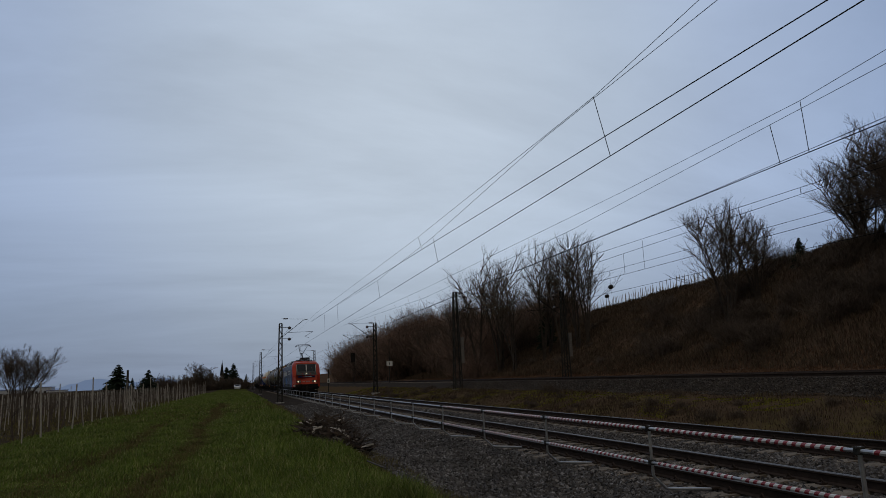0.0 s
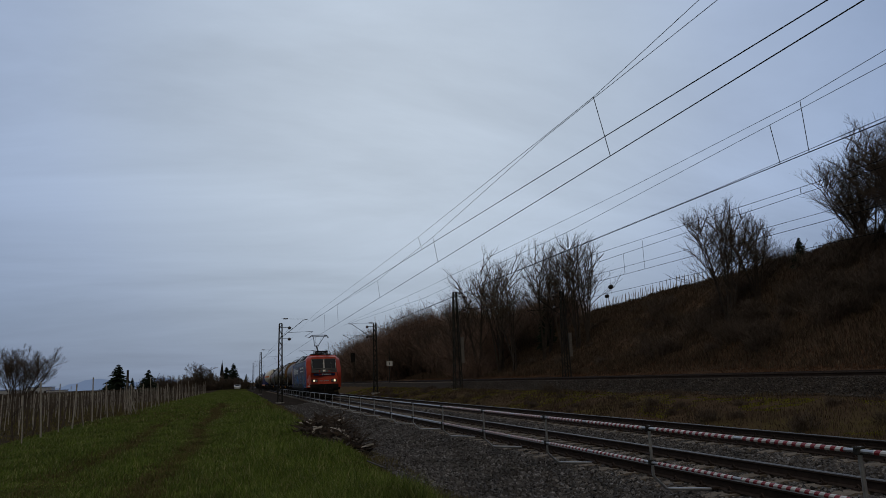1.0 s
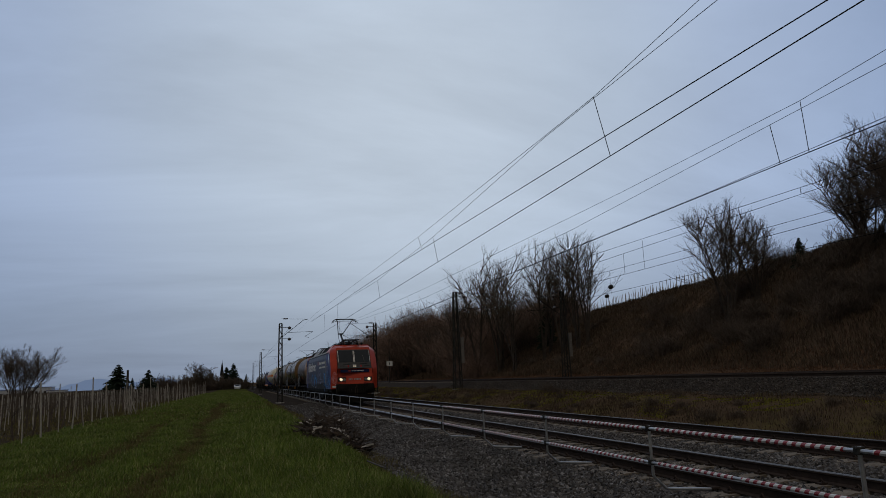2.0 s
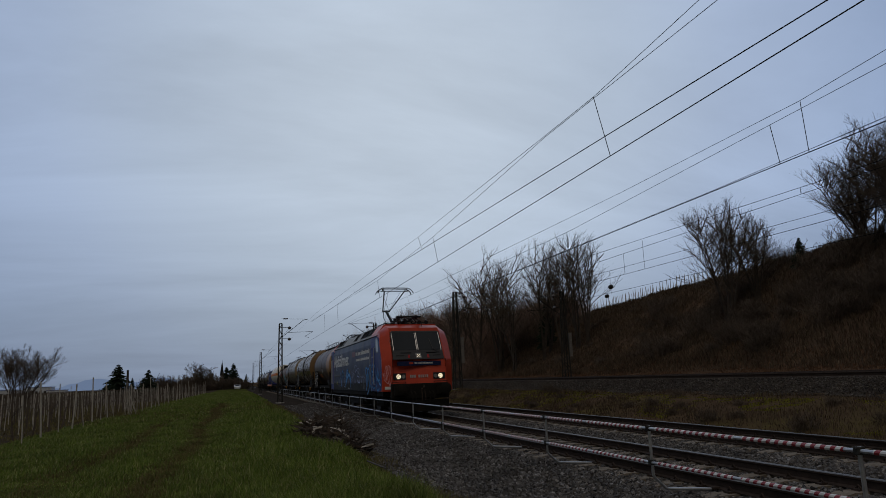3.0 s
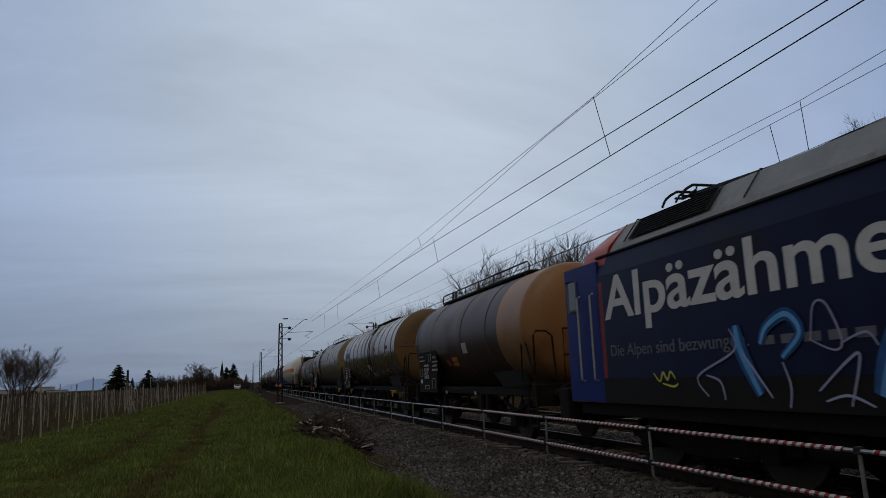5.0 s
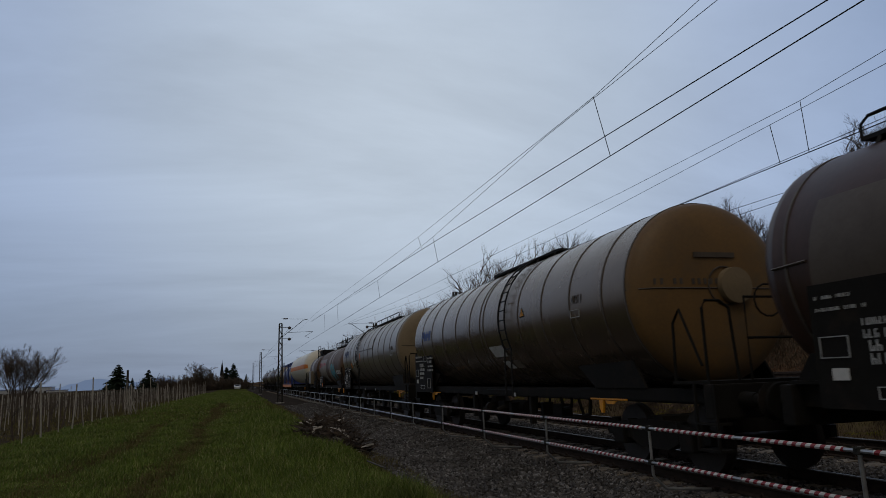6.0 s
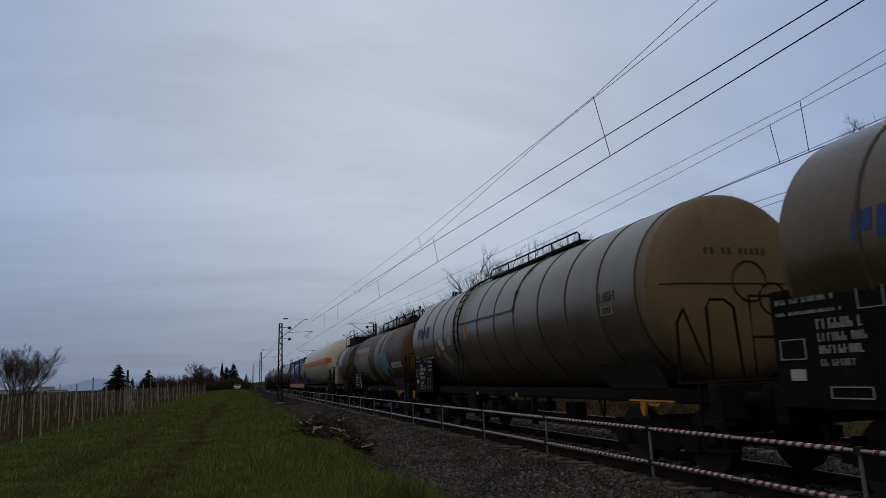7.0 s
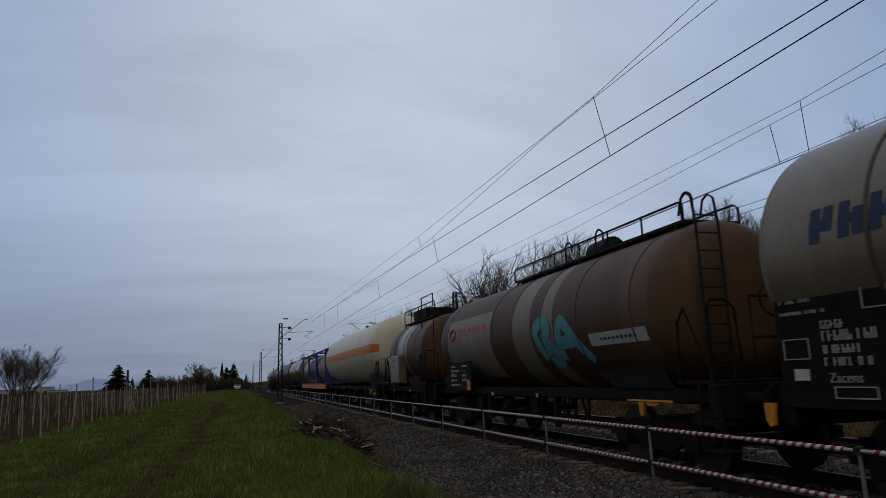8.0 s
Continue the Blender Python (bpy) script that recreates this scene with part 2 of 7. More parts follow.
PROFILE = [(-3000, -6), (-300, -2.5), (-60, -0.9), (-14, -0.35), (-7, -0.12), (-3, 0.0), (0, -0.02), (1.6, 0.0), (2.3, -0.10), (2.9, -0.34), (3.6, -0.46),
           (4.7, -0.42), (5.35, -0.29), (5.75, -0.225), (12.5, -0.225), (12.9, -0.30), (13.4, -0.34), (14.2, -0.12), (16.0, 0.26), (17.0, 0.40), (18.3, 0.46),
           (19.35, 1.0), (26.6, 1.0), (27.4, 0.8), (29.0, 0.85), (30.5, 1.3)]


def ground_z(x, y):
    if x < 30.5:
        for (a, za), (b, zb) in zip(PROFILE, PROFILE[1:]):
            if x <= b:
                z = za + (zb - za) * (x - a) / (b - a)
                break
        rough = 0.0 if 5.5 < x < 12.6 or 19.2 < x < 26.8 else 0.035
        if 13.2 < x < 18.3:
            rough = 0.10
        return z + rough * noise.noise((x * 0.6, y * 0.35, 0)) + rough * 0.5 * noise.noise((x * 2.1, y * 1.7, 5))
    t = smooth01(30.5, 48, x)
    z = 1.3 + (ridge(y) - 1.3) * (0.35 * t + 0.65 * min(1, max(0, (x - 30.5) / 17.5)))
    if x > 48:
        z += min(40, (x - 48) * 0.06)
    return z + 0.35 * noise.noise((x * 0.22, y * 0.18, 2)) * min(1, (x - 30) / 3)


def make_ground():
    xs = sorted({-3000, -1500, -700, -300, -150, -90, -60, -40, -28, -20, -14, -11, -9, -7.5, *[-6 + 0.5 * i for i in range(14)], *[1 + 0.2 * i for i in range(26)],
                 6, 7, 8, 9, 10, 11, 12, 12.5, 12.7, 12.9, 13.1, 13.4, *[13.7 + 0.4 * i for i in range(15)], 19.4, 20, 22, 24, 26, 26.6, 27, 27.4, 28, 29, 29.7,
                 *[30.5 + 1.25 * i for i in range(16)], 55, 65, 80, 110, 160, 300, 700, 1500, 3000})
    ys = sorted({-400, -150, -80, -50, -35, -25, -18, -12, -8, -4, *[-2 + 0.6 * i for i in range(90)], *[52 + 2 * i for i in range(40)], *[134 + 8 * i for i in range(30)], 400, 500, 700, 1000, 1500, 2200, 3500})
    verts = [(x, y, ground_z(x, y)) for y in ys for x in xs]
    k = len(xs)
    faces, which = [], []
    for j in range(len(ys) - 1):
        for i in range(k - 1):
            faces.append((j * k + i, j * k + i + 1, (j + 1) * k + i + 1, (j + 1) * k + i))
            x, y = (xs[i] + xs[i + 1]) / 2, (ys[j] + ys[j + 1]) / 2
            e = 0.35 * noise.noise((y * 0.5, 3, 0)) + 0.25 * noise.noise((x * 2, y * 1.3, 1))
            which.append(4 if x < -6.3 + e else 0 if x < 2.45 + e * 0.7 else 2 if x < 13.15 + e else 1 if x < 18.25 + e * 0.6 else 2 if x < 27.6 + e else 3 if x < 50 else 4)
    me = bpy.data.meshes.new("ground")
    me.from_pydata(verts, [], faces)
    for m in (GRASS_SOIL, BANK, GRAVEL, HILL, FIELD):
        me.materials.append(m)
    me.polygons.foreach_set("material_index", which)
    me.polygons.foreach_set("use_smooth", [True] * len(faces))
    return tagged(new("ground", me), "grassy strip, ballast bed and scrubby hillside in winter", "ground", kind="structure")


make_ground()


# ---- tracks ----
RAIL_FOOT = [(-0.0625, -0.159), (0.0625, -0.159), (0.0625, -0.150), (0.012, -0.128), (0.0085, -0.05), (0.034, -0.036), (0.036, -0.012)]
RAIL_FOOT += [(0.026, 0.0), (-0.026, 0.0), (-0.036, -0.012), (-0.034, -0.036), (-0.0085, -0.05), (-0.012, -0.128), (-0.0625, -0.150)]


def sleeper_mesh():
    bm = bmesh.new()
    poly = [(-1.3, -0.36), (1.3, -0.36), (1.3, -0.19), (1.05, -0.165), (0.45, -0.165), (0.3, -0.185), (-0.3, -0.185), (-0.45, -0.165), (-1.05, -0.165), (-1.3, -0.19)]
    prism(bm, poly, "y", -0.13, 0.13)
    bmesh.ops.recalc_face_normals(bm, faces=bm.faces)
    me = bpy.data.meshes.new("sleeper")
    bm.to_mesh(me)
    bm.free()
    me.materials.append(SLEEPER)
    return me


def clip_mesh():
    bm = bmesh.new()
    for s in (-1, 1):
        box(bm, s * 0.11 - 0.05, s * 0.11 + 0.05, -0.06, 0.06, -0.165, -0.135)
        tube(bm, [(s * 0.10, -0.04, -0.14), (s * 0.10, 0.0, -0.09), (s * 0.10, 0.04, -0.14)], 0.016, 5)
    me = bpy.data.meshes.new("rail_clip")
    bm.to_mesh(me)
    bm.free()
    me.materials.append(STEEL)
    return me


SLEEPER_ME, CLIP_ME = sleeper_mesh(), clip_mesh()


def make_track(name, x, z, y0, y1, near0, near1, label):
    tr = tagged(new(name), label, "railway track", kind="structure")
    tr.location = (x, 0, z)
    for s in (-1, 1):
        bm = prism(bmesh.new(), [(a + s * 0.753, b) for a, b in RAIL_FOOT], "y", y0, y1)
        rail = part("rail", bm, STEEL, tr, smooth=False)
        rail.data.materials.append(RAILHEAD)
        for f in rail.data.polygons:
            if z < 0.5 and f.normal.z > 0.6 and f.center.z > -0.02:
                f.material_index = 1
    rest_v, rest_f = [], []
    sv, sf = [tuple(v.co) for v in SLEEPER_ME.vertices], [tuple(p.vertices) for p in SLEEPER_ME.polygons]
    y = y0 + 0.3
    while y < y1:
        if near0 < y < near1:
            ob = new("sleeper", SLEEPER_ME)
            ob.parent = tr
            ob.location = (random.uniform(-0.015, 0.015), y, random.uniform(-0.006, 0.004))
            ob.rotation_euler[2] = random.uniform(-0.008, 0.008)
            if y < 30 and z < 0.5:
                for s in (-1, 1):
                    c = new("rail_clip", CLIP_ME)
                    c.parent = tr
                    c.location = (s * 0.753, y, 0)
        elif y < 160:
            k = len(rest_v)
            rest_v += [(a, b + y, c) for a, b, c in sv]
            rest_f += [tuple(k + i for i in f) for f in sf]
        y += 0.6
    if rest_v:
        tagged(raw("sleepers", rest_v, rest_f, SLEEPER, tr), kind="stuff")
    return tr


make_track("track_1", TRACK_A, 0.0, -60, 420, 2, 62, "running line of rusty rails on weathered sleepers")
make_track("track_2", TRACK_B, 0.0, -60, 420, 4, 56, "second running line of rusty rails on sleepers in ballast")
make_track("track_3", TRACK_C, RAISE, -60, 420, 12, 40, "raised branch line track on ballast")
make_track("track_4", TRACK_D, RAISE, -60, 420, 12, 30, "raised branch line track below the hillside")


# ---- ballast stones ----
STONE = island_mat("ballast_stone", [(0.026, 0.025, 0.025), (0.080, 0.075, 0.073), (0.135, 0.128, 0.124), (0.052, 0.045, 0.041), (0.26, 0.25, 0.245)], 0.95)


STONE_BROWN = island_mat("rusty_ballast_stone", [(0.020, 0.017, 0.015), (0.050, 0.042, 0.036), (0.082, 0.070, 0.060), (0.036, 0.027, 0.022), (0.13, 0.115, 0.10)], 0.95)


def stones(name, regions, label, material=STONE):
    """Loose angular stones strewn over regions (x0, x1, y0, y1, number, size)."""
    rng = np.random.default_rng(4)
    cube = np.array([(x, y, z) for x in (-1, 1) for y in (-1, 1) for z in (-1, 1)], float)
    quads = np.array([(0, 1, 3, 2), (4, 6, 7, 5), (0, 4, 5, 1), (2, 3, 7, 6), (0, 2, 6, 4), (1, 5, 7, 3)])
    vs = []
    for x0, x1, y0, y1, num, size in regions:
        t = rng.random(num)
        ys = y0 + (y1 - y0) * t ** 1.5
        xs = rng.uniform(x0, x1, num)
        zs = np.array([ground_z(a, b) for a, b in zip(xs, ys)])
        s = size * rng.uniform(0.45, 1.15, (num, 1, 3)) * (1, 1, 0.8)
        v = cube[None] * s * rng.uniform(0.55, 1.0, (num, 8, 1))
        q = rng.normal(size=(num, 4))
        q /= np.linalg.norm(q, axis=1, keepdims=True)
        w, x, y, z = q.T
        R = np.stack([1 - 2 * (y * y + z * z), 2 * (x * y - z * w), 2 * (x * z + y * w), 2 * (x * y + z * w), 1 - 2 * (x * x + z * z), 2 * (y * z - x * w),
                      2 * (x * z - y * w), 2 * (y * z + x * w), 1 - 2 * (x * x + y * y)], 1).reshape(num, 3, 3)
        v = np.einsum("nij,nkj->nki", R, v)
        v += np.stack([xs, ys, zs + rng.uniform(-0.01, 0.038, num)], 1)[:, None]
        vs.append(v.reshape(-1, 3))
    vs = np.concatenate(vs)
    k = len(vs) // 8
    faces = (quads[None] + 8 * np.arange(k)[:, None, None]).reshape(-1, 4)
    ob = raw(name, vs.tolist(), faces.tolist(), material)
    return tagged(ob, label, "ballast", kind="stuff")


stones("ballast_stones", [(2.8, 5.6, 8, 26, 30000, 0.034), (5.4, 6.35, 6, 24, 9000, 0.034), (6.4, 7.8, 6, 24, 9000, 0.034), (7.9, 10.3, 7, 30, 16000, 0.035),
                          (10.4, 11.8, 8, 30, 4000, 0.03), (11.9, 13.1, 8, 30, 4000, 0.03), (2.8, 6.3, 24, 60, 12000, 0.042), (12.0, 13.2, 28, 60, 4000, 0.04), (7.9, 10.3, 28, 60, 6000, 0.042)], "dark grey and brown crushed stone ballast beside the rails")


stones("branch_ballast", [(18.0, 20.2, 13, 62, 34000, 0.034)], "brown-stained crushed stone below the branch line", STONE_BROWN)


# ---- safety barrier along the near rail ----
def make_barrier():
    fence = thing("safety_barrier", "galvanised tube barrier with red and white foil beside the track", "barrier")
    FX, STEP = 5.33, 3.34
    y_of = lambda i: 5.08 + STEP * i
    for i in range(-1, 30):
        y = y_of(i)
        lean = random.uniform(-0.012, 0.012)
        bm = T([(FX + lean, y, 0.73), (FX, y, 0.10), (FX + 0.02, y, 0.06), (FX + 0.19, y + 0.02, -0.09), (FX + 0.24, y + 0.02, -0.105), (6.27, y + 0.02, -0.16)], 0.020, 8 if i < 6 else 6)
        post = part("post", bm, GALV, fence, smooth=True)
        for z in (0.695, 0.255):
            c = bmesh.new()
            box(c, FX - 0.045, FX + 0.030, y - 0.035, y + 0.035, z - 0.035, z + 0.035, 0.008)
            tube(c, [(FX - 0.06, y, z + 0.02), (FX + 0.045, y, z + 0.02)], 0.010, 6)
            part("clamp", c, MASTGREY, post, "dark steel tube clamp")
        c = B(6.22, 6.33, y - 0.04, y + 0.08, -0.165, -0.125, bev=0.01)
        part("rail_clamp", c, STEEL, post)
    for i in range(-2, 29):
        y = y_of(i)
        for z in (0.695, 0.255):
            if i < 4:
                g = random.uniform(-0.15, 0.15)
                a, b = y + 0.05, y + STEP - 0.05
                m = (a + b) / 2 + g
                bar = part("bar", T([(FX - 0.02, y, z), (FX - 0.02, y + STEP, z)], 0.019, 8), GALV, fence, smooth=True)
                for p, q in ((a + 0.10, m - 0.07), (m + 0.07, b - 0.12)):
                    part("warning_foil", T([(FX - 0.02, p, z), (FX - 0.02, q, z)], 0.0235, 8), FOIL, bar, "red and white striped foil")
            else:
                part("bar", T([(FX - 0.02, y, z), (FX - 0.02, y + STEP, z)], 0.019, 6), GALV, fence, smooth=True)


make_barrier()


# ---- masts and wires ----
INSUL = mat("brown_insulator", (0.05, 0.03, 0.022), (0.03, 0.02, 0.015), 0.3, 0, 8, 40, 0)
DARKCONC = mat("dark_weathered_concrete", (0.085, 0.078, 0.07), (0.05, 0.046, 0.04), 0.9, 0, 4, 50, 0.4)
WEIGHTS = mat("weathered_weight_concrete", (0.17, 0.158, 0.145), (0.10, 0.092, 0.083), 0.9, 0, 4, 50, 0.4)
CONCRETE = mat("pale_concrete", (0.36, 0.35, 0.33), (0.24, 0.23, 0.21), 0.9, 0, 4, 50, 0.4)


def lattice(bm, h, w0, w1, bays, bar=0.055):
    """Four tapering corner angles with zigzag braces."""
    def corner(s, t, z):
        w = w0 + (w1 - w0) * z / h
        return (s * w / 2, t * w / 2, z)
    for s, t in ((-1, -1), (-1, 1), (1, -1), (1, 1)):
        tube(bm, [corner(s, t, -0.3), corner(s, t, h)], bar, 4)
    for i in range(bays):
        za, zb = h * i / bays, h * (i + 1) / bays
        f = 1 if i % 2 else -1
        for s in (-1, 1):
            tube(bm, [corner(s, -f, za), corner(s, f, zb)], bar * 0.5, 4)
            tube(bm, [corner(-f, s, za), corner(f, s, zb)], bar * 0.5, 4)
    box(bm, -w1 / 2 - 0.03, w1 / 2 + 0.03, -w1 / 2 - 0.03, w1 / 2 + 0.03, h, h + 0.05)
    return bm


def make_mast(x, y, z, h, side, reach, rail, label, weights=False, w0=0.42, balls=True):
    """Lattice mast with a cantilever reaching to the wires on one side (+1: towards +x)."""
    m = thing("catenary_mast", label, "catenary mast", "masts along the line", pose(x, y, z))
    part("lattice", lattice(bmesh.new(), h, w0, 0.26, 14), MASTGREY, m)
    part("footing", B(-0.4, 0.4, -0.4, 0.4, -0.4, 0.06, bev=0.03), CONCRETE, m)
    cw = rail + (5.5 if rail else 5.78) - z
    if reach:
        r = reach * side
        bm = T([(0, 0, cw + 0.0), (r * 0.8, 0, cw + 1.75), (r * 0.95, 0, cw + 1.85)], 0.03, 6)
        part("cantilever", bm, MASTGREY, m)
        part("steady_arm", T([(r * 0.25, 0, cw + 0.55), (r * 1.15, 0, cw + 0.62), (r * 0.85, 0, cw + 0.15), (r, 0, cw + 0.02)], 0.020, 5), MASTGREY, m)
        part("tie_wire", T([(0, 0, cw + 1.9), (r * 0.95, 0, cw + 1.85)], 0.012, 4), WIRE, m)
        ins = bmesh.new()
        for i in range(6):
            d = 0.3 + i * 0.07
            lathe(ins, [(-0.02, 0.045), (0.0, 0.07), (0.02, 0.045)], 0, 0, 8)
            bmesh.ops.translate(ins, verts=ins.verts[-24:], vec=(side * d, 0, cw + 1.9))
        part("insulator", ins, INSUL, m)
    if balls:
        br = bmesh.new()
        for zz in (h - 0.35, h - 1.45):
            tube(br, [(0, 0, zz), (side * 0.75 * (1 if reach else -1), 0, zz)], 0.025, 5)
        part("bracket", br, MASTGREY, m)
        for zz in (h - 0.40, h - 1.5):
            ib = bmesh.new()
            bmesh.ops.create_icosphere(ib, subdivisions=2, radius=0.17)
            bmesh.ops.scale(ib, verts=ib.verts, vec=(1, 1, 0.9))
            bmesh.ops.translate(ib, verts=ib.verts, vec=(side * 0.85, 0, zz))
            part("feeder_insulator", ib, INSUL, m, smooth=True)
    if weights:
        wb = bmesh.new()
        for i in range(11):
            box(wb, 0.30, 0.54, -0.42, -0.16, 2.2 + i * 0.2, 2.385 + i * 0.2, 0.01)
        part("tension_weights", wb, WEIGHTS, m, "stack of concrete tension weights")
        part("weight_rope", T([(0.42, -0.3, 4.3), (0.25, -0.1, h - 0.5)], 0.012, 4), WIRE, m)
    return m


make_mast(3.85, 69.6, -0.42, 7.6, 1, 2.75, 0.0, "dark lattice catenary mast on the grass edge")
make_mast(14.35, 75.6, 0.05, 7.6, -1, 3.1, 0.0, "dark lattice catenary mast below the raised branch line")
make_mast(3.85, 134.0, -0.42, 7.6, 1, 2.75, 0.0, "distant lattice catenary mast on the grass edge", balls=False)
make_mast(14.35, 140.0, 0.05, 7.6, -1, 3.1, 0.0, "distant lattice catenary mast on the bank", balls=False)
make_mast(3.85, 200.0, -0.42, 7.6, 1, 2.75, 0.0, "distant lattice catenary mast on the grass edge", balls=False)
make_mast(17.7, 56.3, 0.40, 8.25, 1, 2.9, RAISE, "dark lattice anchor mast with tension weights on the bank", weights=True, w0=0.62)
make_mast(29.0, 58.7, 0.8, 8.2, -1, 3.2, RAISE, "dark lattice anchor mast with weights below the hillside", weights=True, w0=0.6)
make_mast(3.85, -8.0, -0.42, 7.6, 1, 2.75, 0.0, "dark lattice catenary mast on the grass edge", balls=False)
make_mast(14.35, -6.0, 0.05, 7.6, -1, 3.1, 0.0, "dark lattice catenary mast on the bank", balls=False)


def make_wire(name, pts, r=0.009, label="dark overhead wire above the track"):
    if "branch" not in label:
        pts = [(x * 1.063, y * 1.063, 1.456 + (z - 1.456) * 1.063) for x, y, z in pts]
    return tagged(part(name, T(pts, r, 5), WIRE), label, "overhead wire", "overhead wires")


def sag(x, y0, z0, y1, z1, dip, k=10):
    return [(x, y0 + (y1 - y0) * i / k, z0 + (z1 - z0) * i / k - dip * 4 * (i / k) * (1 - i / k)) for i in range(k + 1)]


def make_wires():
    A, Bx = 6.75, 10.6
    make_wire("contact_wire", [(A, -40, 5.53), (A, 70, 5.53), (A + 0.4, 134, 5.53), (A, 200, 5.53), (A + 0.3, 400, 5.53)], 0.010)
    make_wire("messenger_wire", [(A, -8, 8.0), (A, 8.26, 7.1), (A, 11.67, 6.92), (A, 26.05, 7.0), (A, 42.35, 7.3), (A, 66, 7.75)] + sag(A + 0.3, 126, 7.4, 190, 7.4, 0.6), 0.0062)
    make_wire("messenger_wire", [(A, -20, 6.9), (A, 7.8, 6.87), (A, 14.0, 6.90), (A, 24, 6.55), (A, 34.6, 6.48), (A, 69.6, 7.4)], 0.0062)
    make_wire("contact_wire", [(A, -30, 5.55), (A, 6.0, 5.80), (A, 11.3, 5.97), (A, 25.7, 6.40), (A, 34.3, 6.64), (A, 69, 7.3)], 0.010)
    make_wire("contact_wire", [(Bx, -40, 5.55), (Bx, 75.6, 5.55), (Bx + 0.4, 140, 5.55), (Bx, 400, 5.55)], 0.011)
    make_wire("contact_wire", [(Bx, -40, 6.0), (Bx, 8.6, 5.62), (Bx, 13.2, 5.57), (Bx, 75, 5.60)], 0.0062)
    make_wire("messenger_wire", [(Bx, -8, 7.6), (Bx, 8.42, 6.77), (Bx, 10.37, 6.64), (Bx, 17.15, 6.6), (Bx, 40, 6.75), (Bx, 71, 7.3)], 0.0062)
    make_wire("messenger_wire", [(Bx, -10, 7.0), (Bx, 8.5, 6.53), (Bx, 11.2, 6.45), (Bx, 20.8, 6.17), (Bx, 40, 6.2), (Bx, 75.6, 7.35)], 0.0062)
    for x, pts in ((A, ((11.67, 6.92, 11.21, 5.53), (26.05, 7.0, 25.5, 6.38), (23.9, 6.55, 23.34, 5.53), (42.4, 7.0, 41.9, 6.75), (34.6, 6.48, 34.1, 5.53), (50.0, 6.9, 49.5, 5.53), (58, 7.15, 57.5, 5.53))),
                   (Bx, ((11.23, 6.45, 11.08, 5.56), (10.37, 6.62, 10.32, 5.56), (20.77, 6.17, 20.7, 5.56), (23.27, 6.16, 23.2, 5.56), (34, 6.2, 34, 5.56), (46, 6.35, 46, 5.56)))):
        for y0, z0, y1, z1 in pts:
            make_wire("dropper", [(x, y0, z0), (x, y1, z1)], 0.008, "thin dropper hanging between two overhead wires")
    for x, z0, z1 in ((20.8, 8.25, 9.0), (20.8, 8.0, 8.1), (20.8, 6.72, 7.1), (24.5, 6.6, 7.0), (24.5, 8.0, 8.6)):
        make_wire("branch_wire", [(x, -30, z0 - 0.2), (x, 20, z0), (x, 58, z1), (x, 300, z1 + 0.3)], 0.011, "dark overhead wire above the raised branch line")
    for x, y, za, zb in ((20.8, 20.9, 8.25, 8.0), (20.8, 32, 8.4, 6.85), (20.8, 34, 8.05, 6.85), (24.5, 42, 8.3, 6.75)):
        make_wire("dropper", [(x, y, za), (x, y, zb)], 0.010, "thin dropper hanging between two overhead wires")
    for y, z, s in ((42.0, 7.23, 0.17), (42.6, 6.66, 0.15)):
        bm = bmesh.new()
        lathe(bm, [(-s * 1.3, 0.02), (-s, 0.10), (-s * 0.5, s * 0.9), (0.0, s * 0.75), (s * 0.5, s * 0.9), (s, 0.10), (s * 1.3, 0.02)], 24.5, z, 12)
        bmesh.ops.translate(bm, verts=bm.verts, vec=(0, y, 0))
        tagged(part("wire_insulator", bm, MASTGREY), "dark ribbed insulator hanging in the branch line wires", "insulator", "wire insulators")
    make_wire("feeder_wire", [(4.7, 69.6, 6.75), (4.75, 134, 6.7), (4.7, 200, 6.7)], 0.012)


make_wires()


# ---- the train ----
TRAIN_ROWS = tuple((float(t), 77.17 - 16.6 * t) for t in range(9))
MOVING, ROLLING = [], []
WHEEL = mat("worn_wheel_steel", (0.05, 0.042, 0.036), (0.025, 0.02, 0.018), 0.6, 0.4, 10, 60, 0.1)
YELLOW = mat("yellow_brake_handle", (0.78, 0.33, 0.012), (0.60, 0.24, 0.012), 0.5, 0, 6, 40, 0.1)


def place(front):
    """Pose at the start of the clip of a vehicle whose front lies that far behind the train's front."""
    return pose(TRACK_A, TRAIN_ROWS[0][1] + front, 0)


def add_wheelset(parent, y, r=0.46):
    bm = bmesh.new()
    for s in (-1, 1):
        lathe(bm, [(-0.07, 0.5 * r), (-0.065, r * 0.86), (-0.07, r), (0.05, r), (0.05, r + 0.03), (0.075, r + 0.025), (0.06, r * 0.5), (0.07, 0.12), (-0.12, 0.11)], 0, 0, 24)
        bm.verts.ensure_lookup_table()
        for v in bm.verts[-9 * 24:]:
            x, yy, z = v.co
            v.co = (s * (0.745 - yy), x, z)
        for k in range(6):
            a = math.pi * k / 3
            box(bm, s * 0.80 - 0.012, s * 0.80 + 0.012, r * 0.62 * math.cos(a) - 0.03, r * 0.62 * math.cos(a) + 0.03, r * 0.62 * math.sin(a) - 0.03, r * 0.62 * math.sin(a) + 0.03)
    tube(bm, [(-0.85, 0, 0), (0.85, 0, 0)], 0.085, 10)
    w = part("wheelset", bm, WHEEL, parent, smooth=True)
    w.location = (0, y, r)
    ROLLING.append((w, y, r))
    return w


